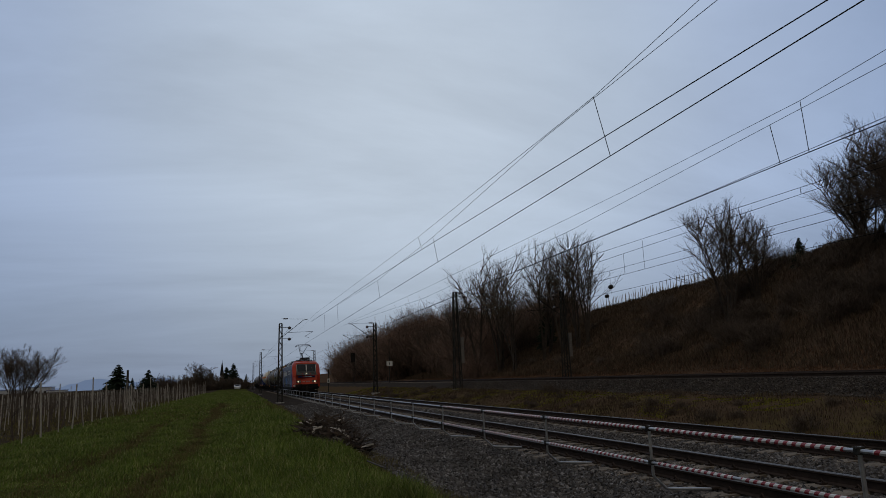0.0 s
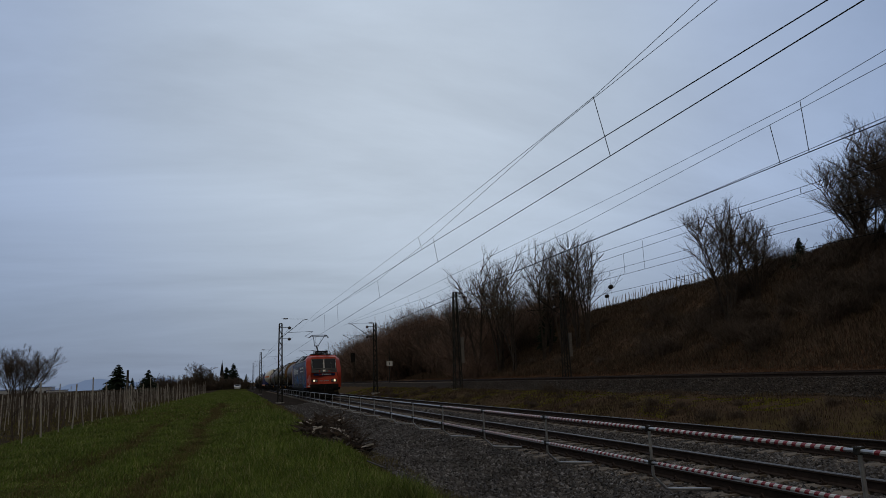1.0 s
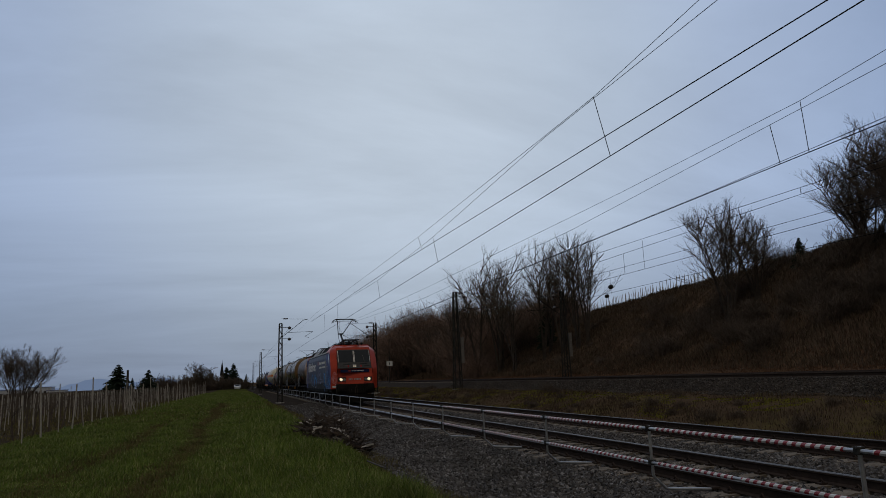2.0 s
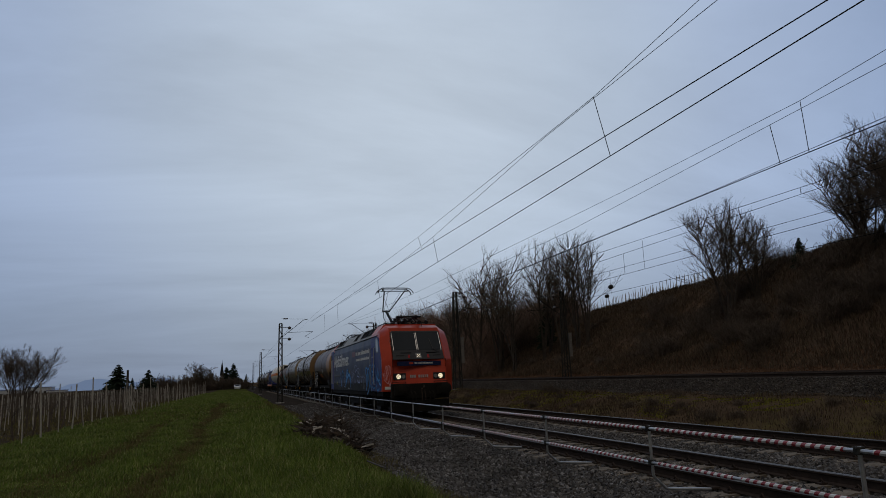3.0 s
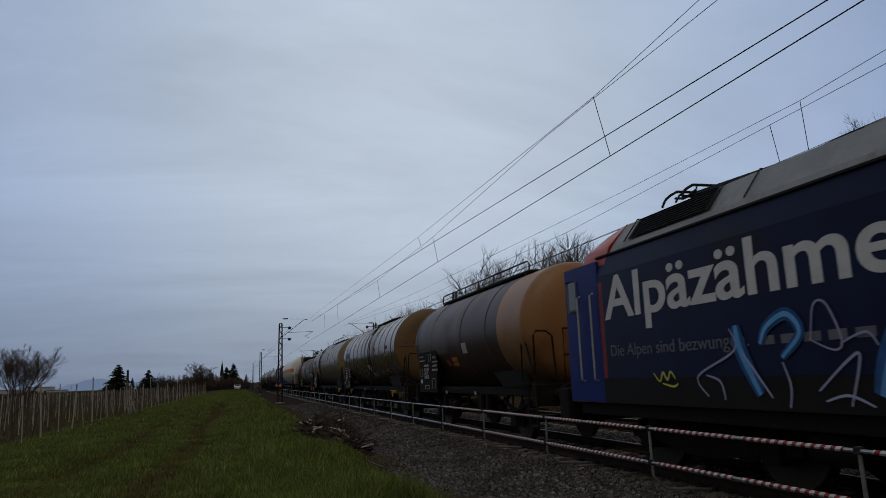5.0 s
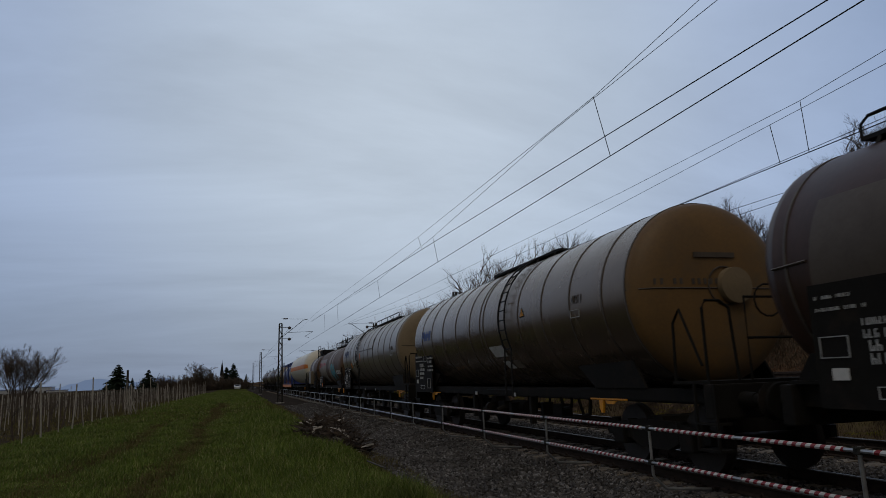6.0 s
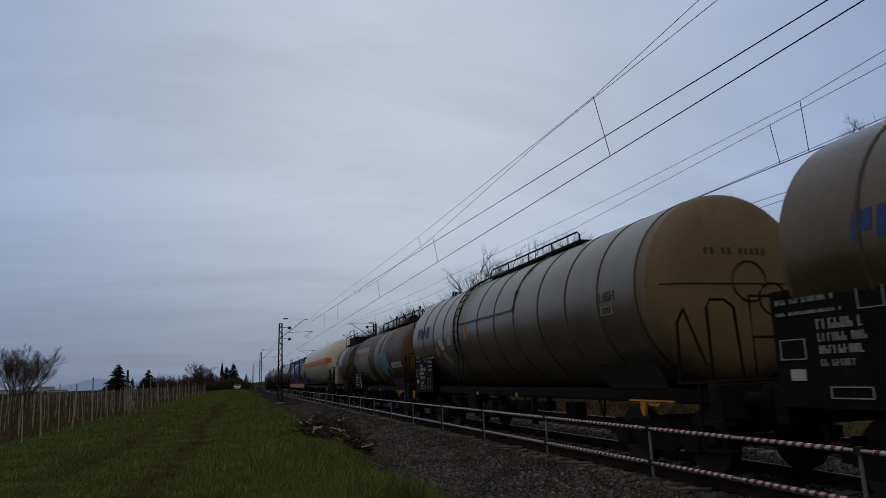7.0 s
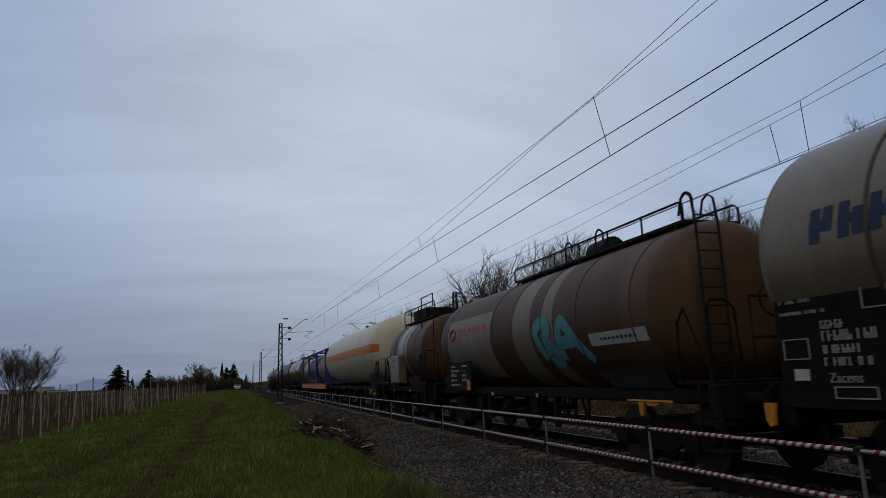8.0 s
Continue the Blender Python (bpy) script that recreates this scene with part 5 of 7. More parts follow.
def letters(veh, y, w, h, count, ang, r, cz, material, name="letter_block"):
    """A brand word shown as plain slanted blocks of its size and colour, running towards the front from y."""
    deg = math.degrees(h / r)
    step = w / count
    for i in range(count):
        a = y - i * step
        patch(name, veh, a - step * 0.36, a, ang, ang + deg, r, cz, material, slant=-0.03)
        patch(name, veh, a - step * 0.80, a - step * 0.46, ang + deg * (0.0 if i % 2 else 0.3), ang + deg * (0.75 if i % 3 else 1.0), r, cz, material, slant=-0.03)
        patch(name, veh, a - step * 0.50, a - step * 0.30, ang + deg * 0.35, ang + deg * 0.62, r, cz, material, slant=-0.01)


def data_block(veh, x, y, z, rows, seed, size=0.06, wide=0.72):
    """Lines of small unreadable data lettering on an upright panel facing -x; y runs back."""
    rnd = random.Random(seed)
    for k in range(rows):
        bm = bmesh.new()
        yy = y
        stop = y - wide * rnd.uniform(0.45, 1.0)
        h = size * rnd.choice((0.8, 1.0, 1.25))
        while yy > stop:
            if rnd.random() < 0.16:
                yy -= 0.05
            zz = z - k * 0.125
            box(bm, x - 0.004, x + 0.01, yy - h * 0.16, yy, zz, zz + h)
            if rnd.random() < 0.6:
                box(bm, x - 0.004, x + 0.01, yy - h * 0.52, yy - h * 0.36, zz, zz + h * rnd.choice((0.5, 1.0)))
            if rnd.random() < 0.7:
                q = zz + h * rnd.choice((0.0, 0.42, 0.84))
                box(bm, x - 0.004, x + 0.01, yy - h * 0.40, yy - h * 0.14, q, q + h * 0.16)
            yy -= h * 0.72
        part("data_line", bm, GREYLET, veh)["kind"] = "stuff"


def frame_box(veh, x, y, z, w, h):
    bm = bmesh.new()
    for a, b, c, d in ((y - w, y, z, z + 0.011), (y - w, y, z + h - 0.011, z + h), (y - w, y - w + 0.011, z, z + h), (y - 0.011, y, z, z + h)):
        box(bm, x - 0.004, x + 0.01, a, b, c, d)
    part("data_frame", bm, GREYLET, veh)


def make_tank_wagon(front, length, r, cz, label, head, barrel, bands, bogies=True, tank=(0.9, 0.9), zones=(), walkway=None, rail=False, ladder=None, ladder_mat=None,
                    head_rear=None, rail_h=0.42, deck_z=None, plat_front=True, panel_rear=True, spin=True, handles=(1.6,), plat_rear=False, name="tank_wagon", dome_depth=0.42, saddle=True, detail=True):
    veh = thing(name, label, "tank wagon", "wagons of the train", place(front))
    MOVING.append((veh, front))
    b0, b1 = 0.62, length - 0.62
    t0, t1 = tank[0] + dome_depth, length - tank[1] - dome_depth
    # tank shell in rings of their own colours
    cuts = [t0] + [z[0] for z in zones] + [t1]
    mats = [barrel] + [z[1] for z in zones]
    for a, b, m in zip(cuts, cuts[1:], mats):
        part("shell_ring", lathe(bmesh.new(), [(a, r), (b, r)], 0, cz, 56, 0, 360), m, veh, smooth=True)
    bm = lathe(bmesh.new(), dome(t0, r, -1, dome_depth), 0, cz, 56)
    part("front_end", bm, head, veh, smooth=True)
    bm = lathe(bmesh.new(), dome(t1, r, 1, dome_depth), 0, cz, 56)
    part("rear_end", bm, head_rear or barrel, veh, smooth=True)
    for y in bands:
        part("band", lathe(bmesh.new(), [(y - 0.022, r), (y - 0.018, r + 0.012), (y + 0.018, r + 0.012), (y + 0.022, r)], 0, cz, 56), BANDMAT, veh, smooth=True)
    # frame: sills, headstocks, saddles
    bm = bmesh.new()
    for s in (-1, 1):
        box(bm, s * 1.16 - 0.04, s * 1.16 + 0.04, b0, b1, 1.02, 1.20)
    box(bm, -0.25, 0.25, b0, b1, 0.92, 1.15)
    part("sill", bm, BLACK, veh)
    for y in (b0, b1):
        part("headstock", B(-1.35, 1.35, y - 0.09, y + 0.09, 0.82, 1.26, bev=0.02), BLACK, veh)
    part("deck", B(-1.3, 1.3, b0, b0 + 0.8, 1.26, 1.30), BLACK, veh)
    part("deck", B(-1.3, 1.3, b1 - 0.8, b1, 1.26, 1.30), BLACK, veh)
    if saddle:
        zt = cz - r * 0.74
        for y0, y1, d in ((tank[0] + 0.15, tank[0] + 2.1, 1), (length - tank[1] - 0.15, length - tank[1] - 2.1, -1)):
            for s in (-1, 1):
                bm = bmesh.new()
                prism(bm, [(y0 + d * 0.2, 1.2), (y1 - d * 0.2, 1.2), (y1 + d * 0.4, zt), (y0 + d * 0.5, zt + 0.04)], "x", s * 1.2 - 0.02, s * 1.2 + 0.02)
                part("saddle", bm, BLACK, veh)
    add_buffers(veh, b0 - 0.05, -1)
    add_buffers(veh, b1 + 0.05, 1)
    part("coupling", T([(0, b0, 1.05), (0, b0 - 0.6, 0.98)], 0.05, 6), STEEL, veh)
    if bogies:
        add_bogie(veh, 2.4)
        add_bogie(veh, length - 2.4)
    else:
        for y in (length * 0.22, length * 0.78):
            for s in (-1, 1):
                bm = bmesh.new()
                box(bm, s * 1.0 - 0.12, s * 1.0 + 0.12, y - 0.15, y + 0.15, 0.32, 0.62, 0.02)
                tube(bm, curve_pts([(s * 1.0, y - 0.75, 0.86), (s * 1.0, y, 0.66), (s * 1.0, y + 0.75, 0.86)], 4), 0.05, 6)
                for q in (-0.14, 0.14):
                    box(bm, s * 0.98 - 0.012, s * 0.98 + 0.012, y + q * 2 - 0.03, y + q * 2 + 0.03, 0.3, 1.05)
                part("axle_guard", bm, BLACK, veh)
            add_wheelset(veh, y)
    # brake gear under the frame
    if detail:
        mid = length / 2
        part("air_reservoir", lathe(bmesh.new(), [(mid - 0.55, 0.06), (mid - 0.5, 0.17), (mid + 0.4, 0.17), (mid + 0.45, 0.06)], -0.75, 0.72, 14), BLACK, veh, smooth=True)
        part("brake_rod", T([(-0.9, 3.6, 0.62), (-0.9, length - 3.6, 0.58)], 0.025, 5), BLACK, veh)
        part("outlet_valve", T([(0, mid, cz - r - 0.05), (0, mid, 0.75), (-1.15, mid + 0.1, 0.72), (-1.3, mid + 0.1, 0.66)], 0.07, 8), BLACK, veh)
        part("valve_cap", lathe(bmesh.new(), [(mid + 0.9, 0.05), (mid + 0.92, 0.16), (mid + 1.05, 0.16), (mid + 1.07, 0.05)], -1.12, 0.68, 14), BLACK, veh, smooth=True)
        rnd = random.Random(int(front * 10))
        yy = 4.3
        while yy < length - 4.3:
            w_, x_ = rnd.uniform(0.12, 0.55), rnd.uniform(-1.2, -0.7)
            z1 = rnd.uniform(0.82, 1.0)
            z0 = z1 - rnd.uniform(0.12, 0.42)
            if rnd.random() < 0.5:
                part("gear_box", B(x_ - 0.12, x_ + 0.12, yy, yy + w_, z0, z1, bev=0.015), BLACK, veh)
            else:
                part("pipe", T([(x_, yy, 1.05), (x_, yy + 0.05, z0), (x_ + 0.1, yy + w_, z0 - 0.05), (x_ + 0.1, yy + w_ + 0.2, 1.05)], rnd.uniform(0.018, 0.04), 6), BLACK, veh)
            yy += w_ + rnd.uniform(0.15, 0.6)
        for y in (mid - 1.6, mid + 2.1):
            part("hanger", B(-1.2, -1.1, y - 0.06, y + 0.06, 0.45, 1.0), BLACK, veh)
        for j, y in enumerate((mid - 0.9, mid + 1.7)):
            part("small_plate", B(-1.238, -1.225, y, y + 0.10 + 0.03 * j, 1.0, 1.08), GREYLET, veh)
        part("grab_line", T([(-1.26, mid - 0.7, 1.14), (-1.26, mid + 0.9, 1.14)], 0.010, 5), GRILLE, veh)
    for y in handles:
        hb = part("brake_handle", B(-1.30, -1.27, y - 0.05, y + 1.10, 1.01, 1.035), YELLOW, veh, "yellow brake changeover handle")
        bm = bmesh.new()
        prism(bm, [(y + 0.66, 1.0), (y + 0.80, 1.0), (y + 0.79, 0.86), (y + 0.75, 0.80), (y + 0.70, 0.80)], "x", -1.30, -1.26)
        part("lever", bm, YELLOW, hb)
        bm = bmesh.new()
        prism(bm, [(y + 0.25, 1.0), (y + 0.62, 1.0), (y + 0.57, 0.95), (y + 0.36, 0.945)], "x", -1.29, -1.27)
        part("plate", bm, YELLOW, hb)
    # end platform rails
    ends = ([(b0 + 0.05, 1)] if plat_front else []) + ([(b1 - 0.05, -1)] if plat_rear else [])
    for y, d in ends:
        for pts in ([(-1.28, y, 1.28), (-1.28, y, 2.25), (-1.22, y, 2.35), (-1.0, y + 0.0, 2.35), (-0.86, y, 2.25), (-0.80, y, 1.28)], [(-1.28, y + d * 0.7, 1.28), (-1.28, y + d * 0.66, 2.1), (-1.28, y + d * 0.5, 2.28), (-1.28, y + d * 0.1, 1.5)],
                    [(-0.6, y, 1.28), (-0.6, y, 2.40), (1.2, y, 2.40), (1.2, y, 1.28)], [(-0.6, y, 1.85), (1.2, y, 1.85)]):
            part("handrail", T(pts, 0.02, 6), BLACK, veh)
        part("brake_wheel", T([(-0.25 + 0.22 * math.cos(a), y - d * 0.05, 2.35 + 0.22 * math.sin(a)) for a in (math.pi * i / 7 for i in range(15))], 0.014, 5), BLACK, veh)
        sb = bmesh.new()
        for z in (0.42, 0.75):
            box(sb, -1.38, -1.12, y - 0.2, y + 0.2, z, z + 0.03)
        for q in (-0.2, 0.2):
            box(sb, -1.38, -1.35, y + q - 0.02, y + q + 0.02, 0.42, 1.26)
        part("step", sb, BLACK, veh)
    # dark data panel at the rear
    if panel_rear:
        y1 = min(length - tank[1] + 0.05, length - 0.6) if bogies else length - 1.1
        y0 = y1 - 2.1
        bm = bmesh.new()
        prism(bm, [(y0, 1.02), (y1, 1.02), (y1, 2.28), (y0 + 0.12, 2.28), (y0, 2.1)], "x", -1.36, -1.33)
        part("data_panel", bm, BLACK, veh, "black panel with pale data lettering")
        data_block(veh, -1.364, y1 - 0.08, 2.12, 2, int(front * 7) % 97, 0.045, 1.0)
        data_block(veh, -1.364, y1 - 0.62, 1.82, 4, int(front * 7) % 91, 0.085, 0.6)
        data_block(veh, -1.364, y0 + 0.5, 2.05, 4, int(front * 5) % 89)
        for fy, fz, fw, fh in ((y1 - 0.08, 1.52, 0.36, 0.22), (y1 - 0.7, 1.12, 0.5, 0.12), (y0 + 0.55, 1.15, 0.34, 0.30), (y0 + 0.95, 1.98, 0.30, 0.22)):
            frame_box(veh, -1.366, fy, fz, fw, fh)
        part("white_plate", B(-1.372, -1.36, y1 - 0.40, y1 - 0.20, 1.30, 1.42), SIGNWHITE, veh)
    # walkway over the dome
    if walkway:
        a, b = walkway
        zt = deck_z or cz + r - 0.03
        part("walkway", B(-0.52, 0.52, a, b, zt, zt + 0.05), GRILLE, veh, "dark walkway grating on top of the tank")
        for y in [a + 0.2 + (b - a - 0.4) * i / 4 for i in range(5)]:
            part("bracket", T([(-0.5, y, zt), (-0.58, y, cz + (r * r - 0.36) ** 0.5 - 0.02)], 0.025, 4), GRILLE, veh)
        part("manhole", lathe(bmesh.new(), [((a + b) / 2 - 0.25, 0.1), ((a + b) / 2 - 0.2, 0.16), ((a + b) / 2 + 0.2, 0.16), ((a + b) / 2 + 0.25, 0.1)], 0.1, zt + 0.1, 16), GRILLE, veh)
        if rail:
            h = rail_h
            for x in (-0.52, 0.52):
                pts = [(x, a, zt), (x, a, zt + h - 0.07), (x, a + 0.1, zt + h), (x, b - 0.1, zt + h), (x, b, zt + h - 0.07), (x, b, zt)]
                part("walkway_rail", T(pts, 0.02, 6), GRILLE, veh)
            n_post = max(3, int((b - a) / 1.1))
            for i in range(1, n_post):
                y = a + (b - a) * i / n_post
                part("rail_post", T([(-0.52, y, zt), (-0.52, y, zt + h)], 0.018, 5), GRILLE, veh)
    if ladder is not None:
        lm = ladder_mat or GRILLE
        lad = bmesh.new()
        angs = [72 - 8 * i for i in range(13)]
        for q in (-0.19, 0.19):
            tube(lad, on_barrel([(ladder + q, t) for t in angs], r, cz, 0.09) + [(-1.42, ladder + q, 1.0)], 0.02, 5)
        for t in angs[::1]:
            tube(lad, on_barrel([(ladder - 0.19, t), (ladder + 0.19, t)], r, cz, 0.09), 0.014, 5)
        part("ladder", lad, lm, veh, "ladder curving up the tank side")
    return veh


def end_y(t0, depth, r, x, dz):
    """How far forward the front end's skin lies at an offset from its axis."""
    q = min(1.0, math.hypot(x, dz) / r)
    return t0 - depth * math.sqrt(1 - q ** 4)


def end_details(w, t0, r, cz, zb, xb, step):
    """Number bars, seam and round fitting on a dished front end."""
    for i in range(11):
        if i in (2, 5):
            continue
        x = xb + i * step
        y = end_y(t0, 0.34, r, x, zb - cz)
        part("number_bar", B(x, x + step * 0.5, y - 0.006, y + 0.05, zb, zb + 0.09), BANDMAT, w)
    part("head_seam", T([(x, end_y(t0, 0.34, r, x, 0.02) - 0.002, cz + 0.02) for x in (-1.45 + 0.145 * i for i in range(21))], 0.012, 5), BANDMAT, w)
    part("end_ring", T([(0.1 + 0.30 * math.cos(a), end_y(t0, 0.34, r, 0.1 + 0.3 * math.cos(a), 0.06 + 0.3 * math.sin(a)) - 0.005, cz + 0.06 + 0.30 * math.sin(a)) for a in (math.pi * i / 12 for i in range(25))], 0.014, 5), BANDMAT, w)


def make_wagons():
    # short dark brown wagon behind the locomotive
    r, cz = 1.36, 2.55
    w = make_tank_wagon(18.4, 11.0, r, cz, "short dark brown two-axle tank wagon with an orange-brown end", ORANGEBROWN, ORANGEBROWN, (3.4, 5.4, 8.35, 10.15), False, (0.75, 0.24),
                        ((2.6, BROWN),), walkway=(2.4, 9.7), rail=True, rail_h=0.26, handles=(), plat_front=True, head_rear=BROWN)
    patch("pale_panel", w, 6.7, 9.86, -17, 28, r, cz, FADED, "worn grey-brown panel on the tank side", slant=-0.12)
    patch("orange_placard", w, 6.2, 6.72, -35, -23, r, cz, ORANGE, "orange hazard number plate", slant=-0.12)
    patch("placard_line", w, 6.15, 6.66, -29.4, -28.4, r, cz, BLACK, lift=0.012)
    patch("red_disc", w, 6.9, 7.2, -34, -25, r, cz, LOGORED, "faded red mark")
    patch("white_plate", w, 5.0, 5.4, -20, -8, r, cz, SIGNWHITE)
    part("panel_seam", T(on_barrel([(10.35, -1), (9.86, 0)], r, cz, 0.012), 0.014, 5), BANDMAT, w)
    # long wagon with an ochre end
    r, cz = 1.45, 2.66
    bands = (2.24, 2.96, 4.13, 5.35, 6.55, 7.7, 8.75, 9.0, 9.8, 11.0, 12.25, 13.45, 14.6)
    w = make_tank_wagon(29.5, 16.6, r, cz, "long grimy grey-brown tank wagon with an ochre end", OCHRE, OCHRE, bands, True, (1.88, 0.70), ((2.24, GREYBROWN),), walkway=(6.25, 10.3), ladder=7.3, handles=(2.75, 13.3), dome_depth=0.34)
    letters(w, 14.68, 1.1, 0.30, 4, -2, r, cz, LOGOBLUE)
    patch("white_plate", w, 7.65, 8.5, -32, -21, r, cz, SIGNWHITE, "worn white sign plate", slant=0.15)
    patch("white_plate", w, 7.75, 8.15, -46, -37, r, cz, SIGNWHITE, slant=0.1)
    patch("white_plate", w, 7.2, 7.65, -46, -37, r, cz, PALEPANEL, slant=0.1)
    sign = None
    for name, m, pts, lift in (("warning_sign", BLACK, [(6.17, -0.6), (6.44, -0.6), (6.31, 7.6)], 0.008), ("sign_face", YELLOW, [(6.205, 0.2), (6.405, 0.2), (6.31, 6.2)], 0.012),
                               ("bolt_mark", BLACK, [(6.325, 4.4), (6.285, 2.6), (6.31, 2.6), (6.29, 0.8), (6.335, 3.0), (6.312, 3.0)], 0.016)):
        bm = bmesh.new()
        bm.faces.new([bm.verts.new(p) for p in on_barrel(pts, r, cz, lift)])
        ob = part(name, bm, m, sign or w, "yellow and black triangular electrical warning sign" if sign is None else "")
        sign = sign or ob
    text_part("data_letters", "L4BH", 0.22, w, near_side(-1.452, 4.15, 2.66), BANDMAT)
    frame_box(w, -1.456, 4.1, 2.42, 0.35, 0.14)
    end_details(w, 2.22, r, cz, 2.74, -1.12, 0.105)
    part("number_smear", B(-0.42, 0.32, 1.86, 1.93, 3.16, 3.24), BANDMAT, w, "dark overpainted strip")
    part("end_hatch", lathe(bmesh.new(), [(1.76, 0.1), (1.78, 0.28), (1.96, 0.30)], 0.25, 2.72, 20), BEIGE, w, "round end hatch", smooth=True)
    # long light grey wagon with a railed walkway
    bands = (2.05, 3.2, 4.4, 5.62, 6.9, 8.1, 9.3, 10.9, 11.2, 12.3, 13.4, 14.6)
    w = make_tank_wagon(46.0, 16.6, r, cz, "long dusty light grey tank wagon with railed walkway and beige end", BEIGE, BEIGE, bands, True, (1.44, 0.30), ((2.05, GREYTANK),), walkway=(5.4, 10.6), rail=True, rail_h=0.22, ladder=10.85, dome_depth=0.34)
    letters(w, 15.3, 1.45, 0.36, 4, 1, r, cz, LOGONAVY)
    patch("drip_edge", w, 6.9, 10.9, 6.5, 8.0, r, cz, BANDMAT, lift=0.025)
    part("drip_bend", T(on_barrel([(6.9, 7), (6.88, 22), (6.8, 45), (6.7, 66)], r, cz, 0.02), 0.022, 5), BANDMAT, w)
    patch("orange_placard", w, 12.95, 13.3, -22, -12, r, cz, ORANGE, "orange hazard number plate")
    patch("hazard_diamond", w, 12.3, 12.7, -16, -4, r, cz, SIGNWHITE, slant=0.2)
    patch("hazard_diamond", w, 12.05, 12.4, -34, -20, r, cz, SIGNWHITE, slant=0.2)
    patch("white_plate", w, 11.6, 11.95, -12, -3, r, cz, SIGNWHITE)
    patch("warning_sign", w, 10.2, 10.4, -10, 4, r, cz, ORANGE, "orange and yellow warning labels")
    text_part("data_letters", "L4BH", 0.22, w, near_side(-1.452, 3.15, 2.58), BANDMAT)
    frame_box(w, -1.456, 3.1, 2.36, 0.35, 0.14)
    end_details(w, 1.78, r, cz, 3.12, -0.62, 0.10)
    text_part("class_letters", "Zacens", 0.14, w, near_side(-1.366, 15.35, 1.28), GREYLET)
    bm = bmesh.new()
    prism(bm, [(16.10, 1.06), (16.26, 1.06), (16.25, 0.88), (16.2, 0.80), (16.13, 0.82)], "x", -1.42, -1.38)
    part("tie_hook", bm, YELLOW, w, "yellow tie-down hook")
    # rust brown wagon with a tall railed walkway
    r, cz = 1.30, 2.44
    w = make_tank_wagon(62.6, 14.4, r, cz, "rust-brown tank wagon with pale panels, walkway and teal graffiti", RUST, RUST, (2.5, 4.35, 5.85, 7.4, 8.72, 12.4), True, (1.30, 0.75),
                        ((5.3, PALEPANEL), (5.85, RUST), (6.4, PALEPANEL), (7.4, RUST)), walkway=(2.0, 8.9), rail=True, rail_h=0.34, handles=(1.65,), panel_rear=False, dome_depth=0.72)
    patch("pale_panel", w, 8.78, 12.35, -52, 26, r, cz, PALEPANEL, "large pale panel with red lettering")
    letters(w, 11.3, 2.3, 0.22, 6, 4, r, cz, LOGORED)
    part("emblem_ring", T([(-r * math.cos(radians(8 + 5 * math.sin(t))) - 0.012, 11.85 + 0.24 * math.cos(t), cz + r * math.sin(radians(8 + 7 * math.sin(t)))) for t in (math.pi * i / 10 for i in range(21))], 0.028, 5), LOGORED, w, "red ring emblem")
    # manhole dome and the raised step between the two rails
    part("dome_cover", lathe(bmesh.new(), [(5.0, 0.1), (5.05, 0.26), (5.75, 0.26), (5.8, 0.1)], 0.05, cz + r + 0.14, 18), GRILLE, w, smooth=True)
    for y in (4.75, 6.05, 2.02):
        part("rail_hoop", T(curve_pts([(-0.52, y, 3.72), (-0.52, y, 4.05), (-0.52, y - 0.12, 4.16), (-0.52, y - 0.26, 4.08), (-0.52, y - 0.28, 3.92)], 4), 0.02, 6), GRILLE, w)
    patch("white_sign", w, 2.15, 3.95, -24, -14, r, cz, SIGNWHITE, "white sign plate with grey letters")
    for k in range(9):
        patch("sign_bar", w, 2.45 + k * 0.13, 2.53 + k * 0.13, -20, -18, r, cz, LOGONAVY, lift=0.012)
    for ctrl in ([(5.9, -32), (6.15, -6), (5.8, 2), (5.55, -4), (5.75, -14), (5.45, -22), (5.4, -34), (5.8, -36)], [(5.2, -34), (4.95, 0), (4.1, -36)], [(5.1, -18), (4.6, -18)], [(5.8, -8), (5.7, -28)]):
        pts = curve_pts(ctrl, 8)
        bm = bmesh.new()
        prev = None
        for i, p in enumerate(pts):
            d = (pts[min(i + 1, len(pts) - 1)] - pts[max(i - 1, 0)])
            d = Vector((d.x, d.y * 0.023))
            d = d.normalized() if d.length > 1e-6 else Vector((1, 0))
            q = Vector((-d.y, d.x / 0.023)) * 0.13
            cur = [bm.verts.new(v) for v in on_barrel([(p.x + q.x, p.y + q.y), (p.x - q.x, p.y - q.y)], r, cz, 0.009)]
            if prev:
                bm.faces.new((prev[0], cur[0], cur[1], prev[1]))
            prev = cur
        part("sprayed_stroke", bm, TEAL, w, "teal sprayed lettering")
    lad = bmesh.new()
    for q in (-0.19, 0.19):
        tube(lad, [(-0.75 + q, 1.15, 1.3), (-0.72 + q, 1.2, 3.5), (-0.70 + q, 1.28, 3.92), (-0.70 + q, 1.40, 4.0), (-0.70 + q, 1.52, 3.94), (-0.70 + q, 1.6, 3.70)], 0.02, 6)
    for i in range(9):
        tube(lad, [(-0.94, 1.2, 1.55 + i * 0.26), (-0.56, 1.2, 1.55 + i * 0.26)], 0.014, 5)
    part("end_ladder", lad, GRILLE, w)
    part("data_plate", B(-1.36, -1.33, 10.2, 12.0, 1.10, 1.85), BLACK, w)
    data_block(w, -1.364, 11.9, 1.72, 5, 31, 0.07, 0.9)
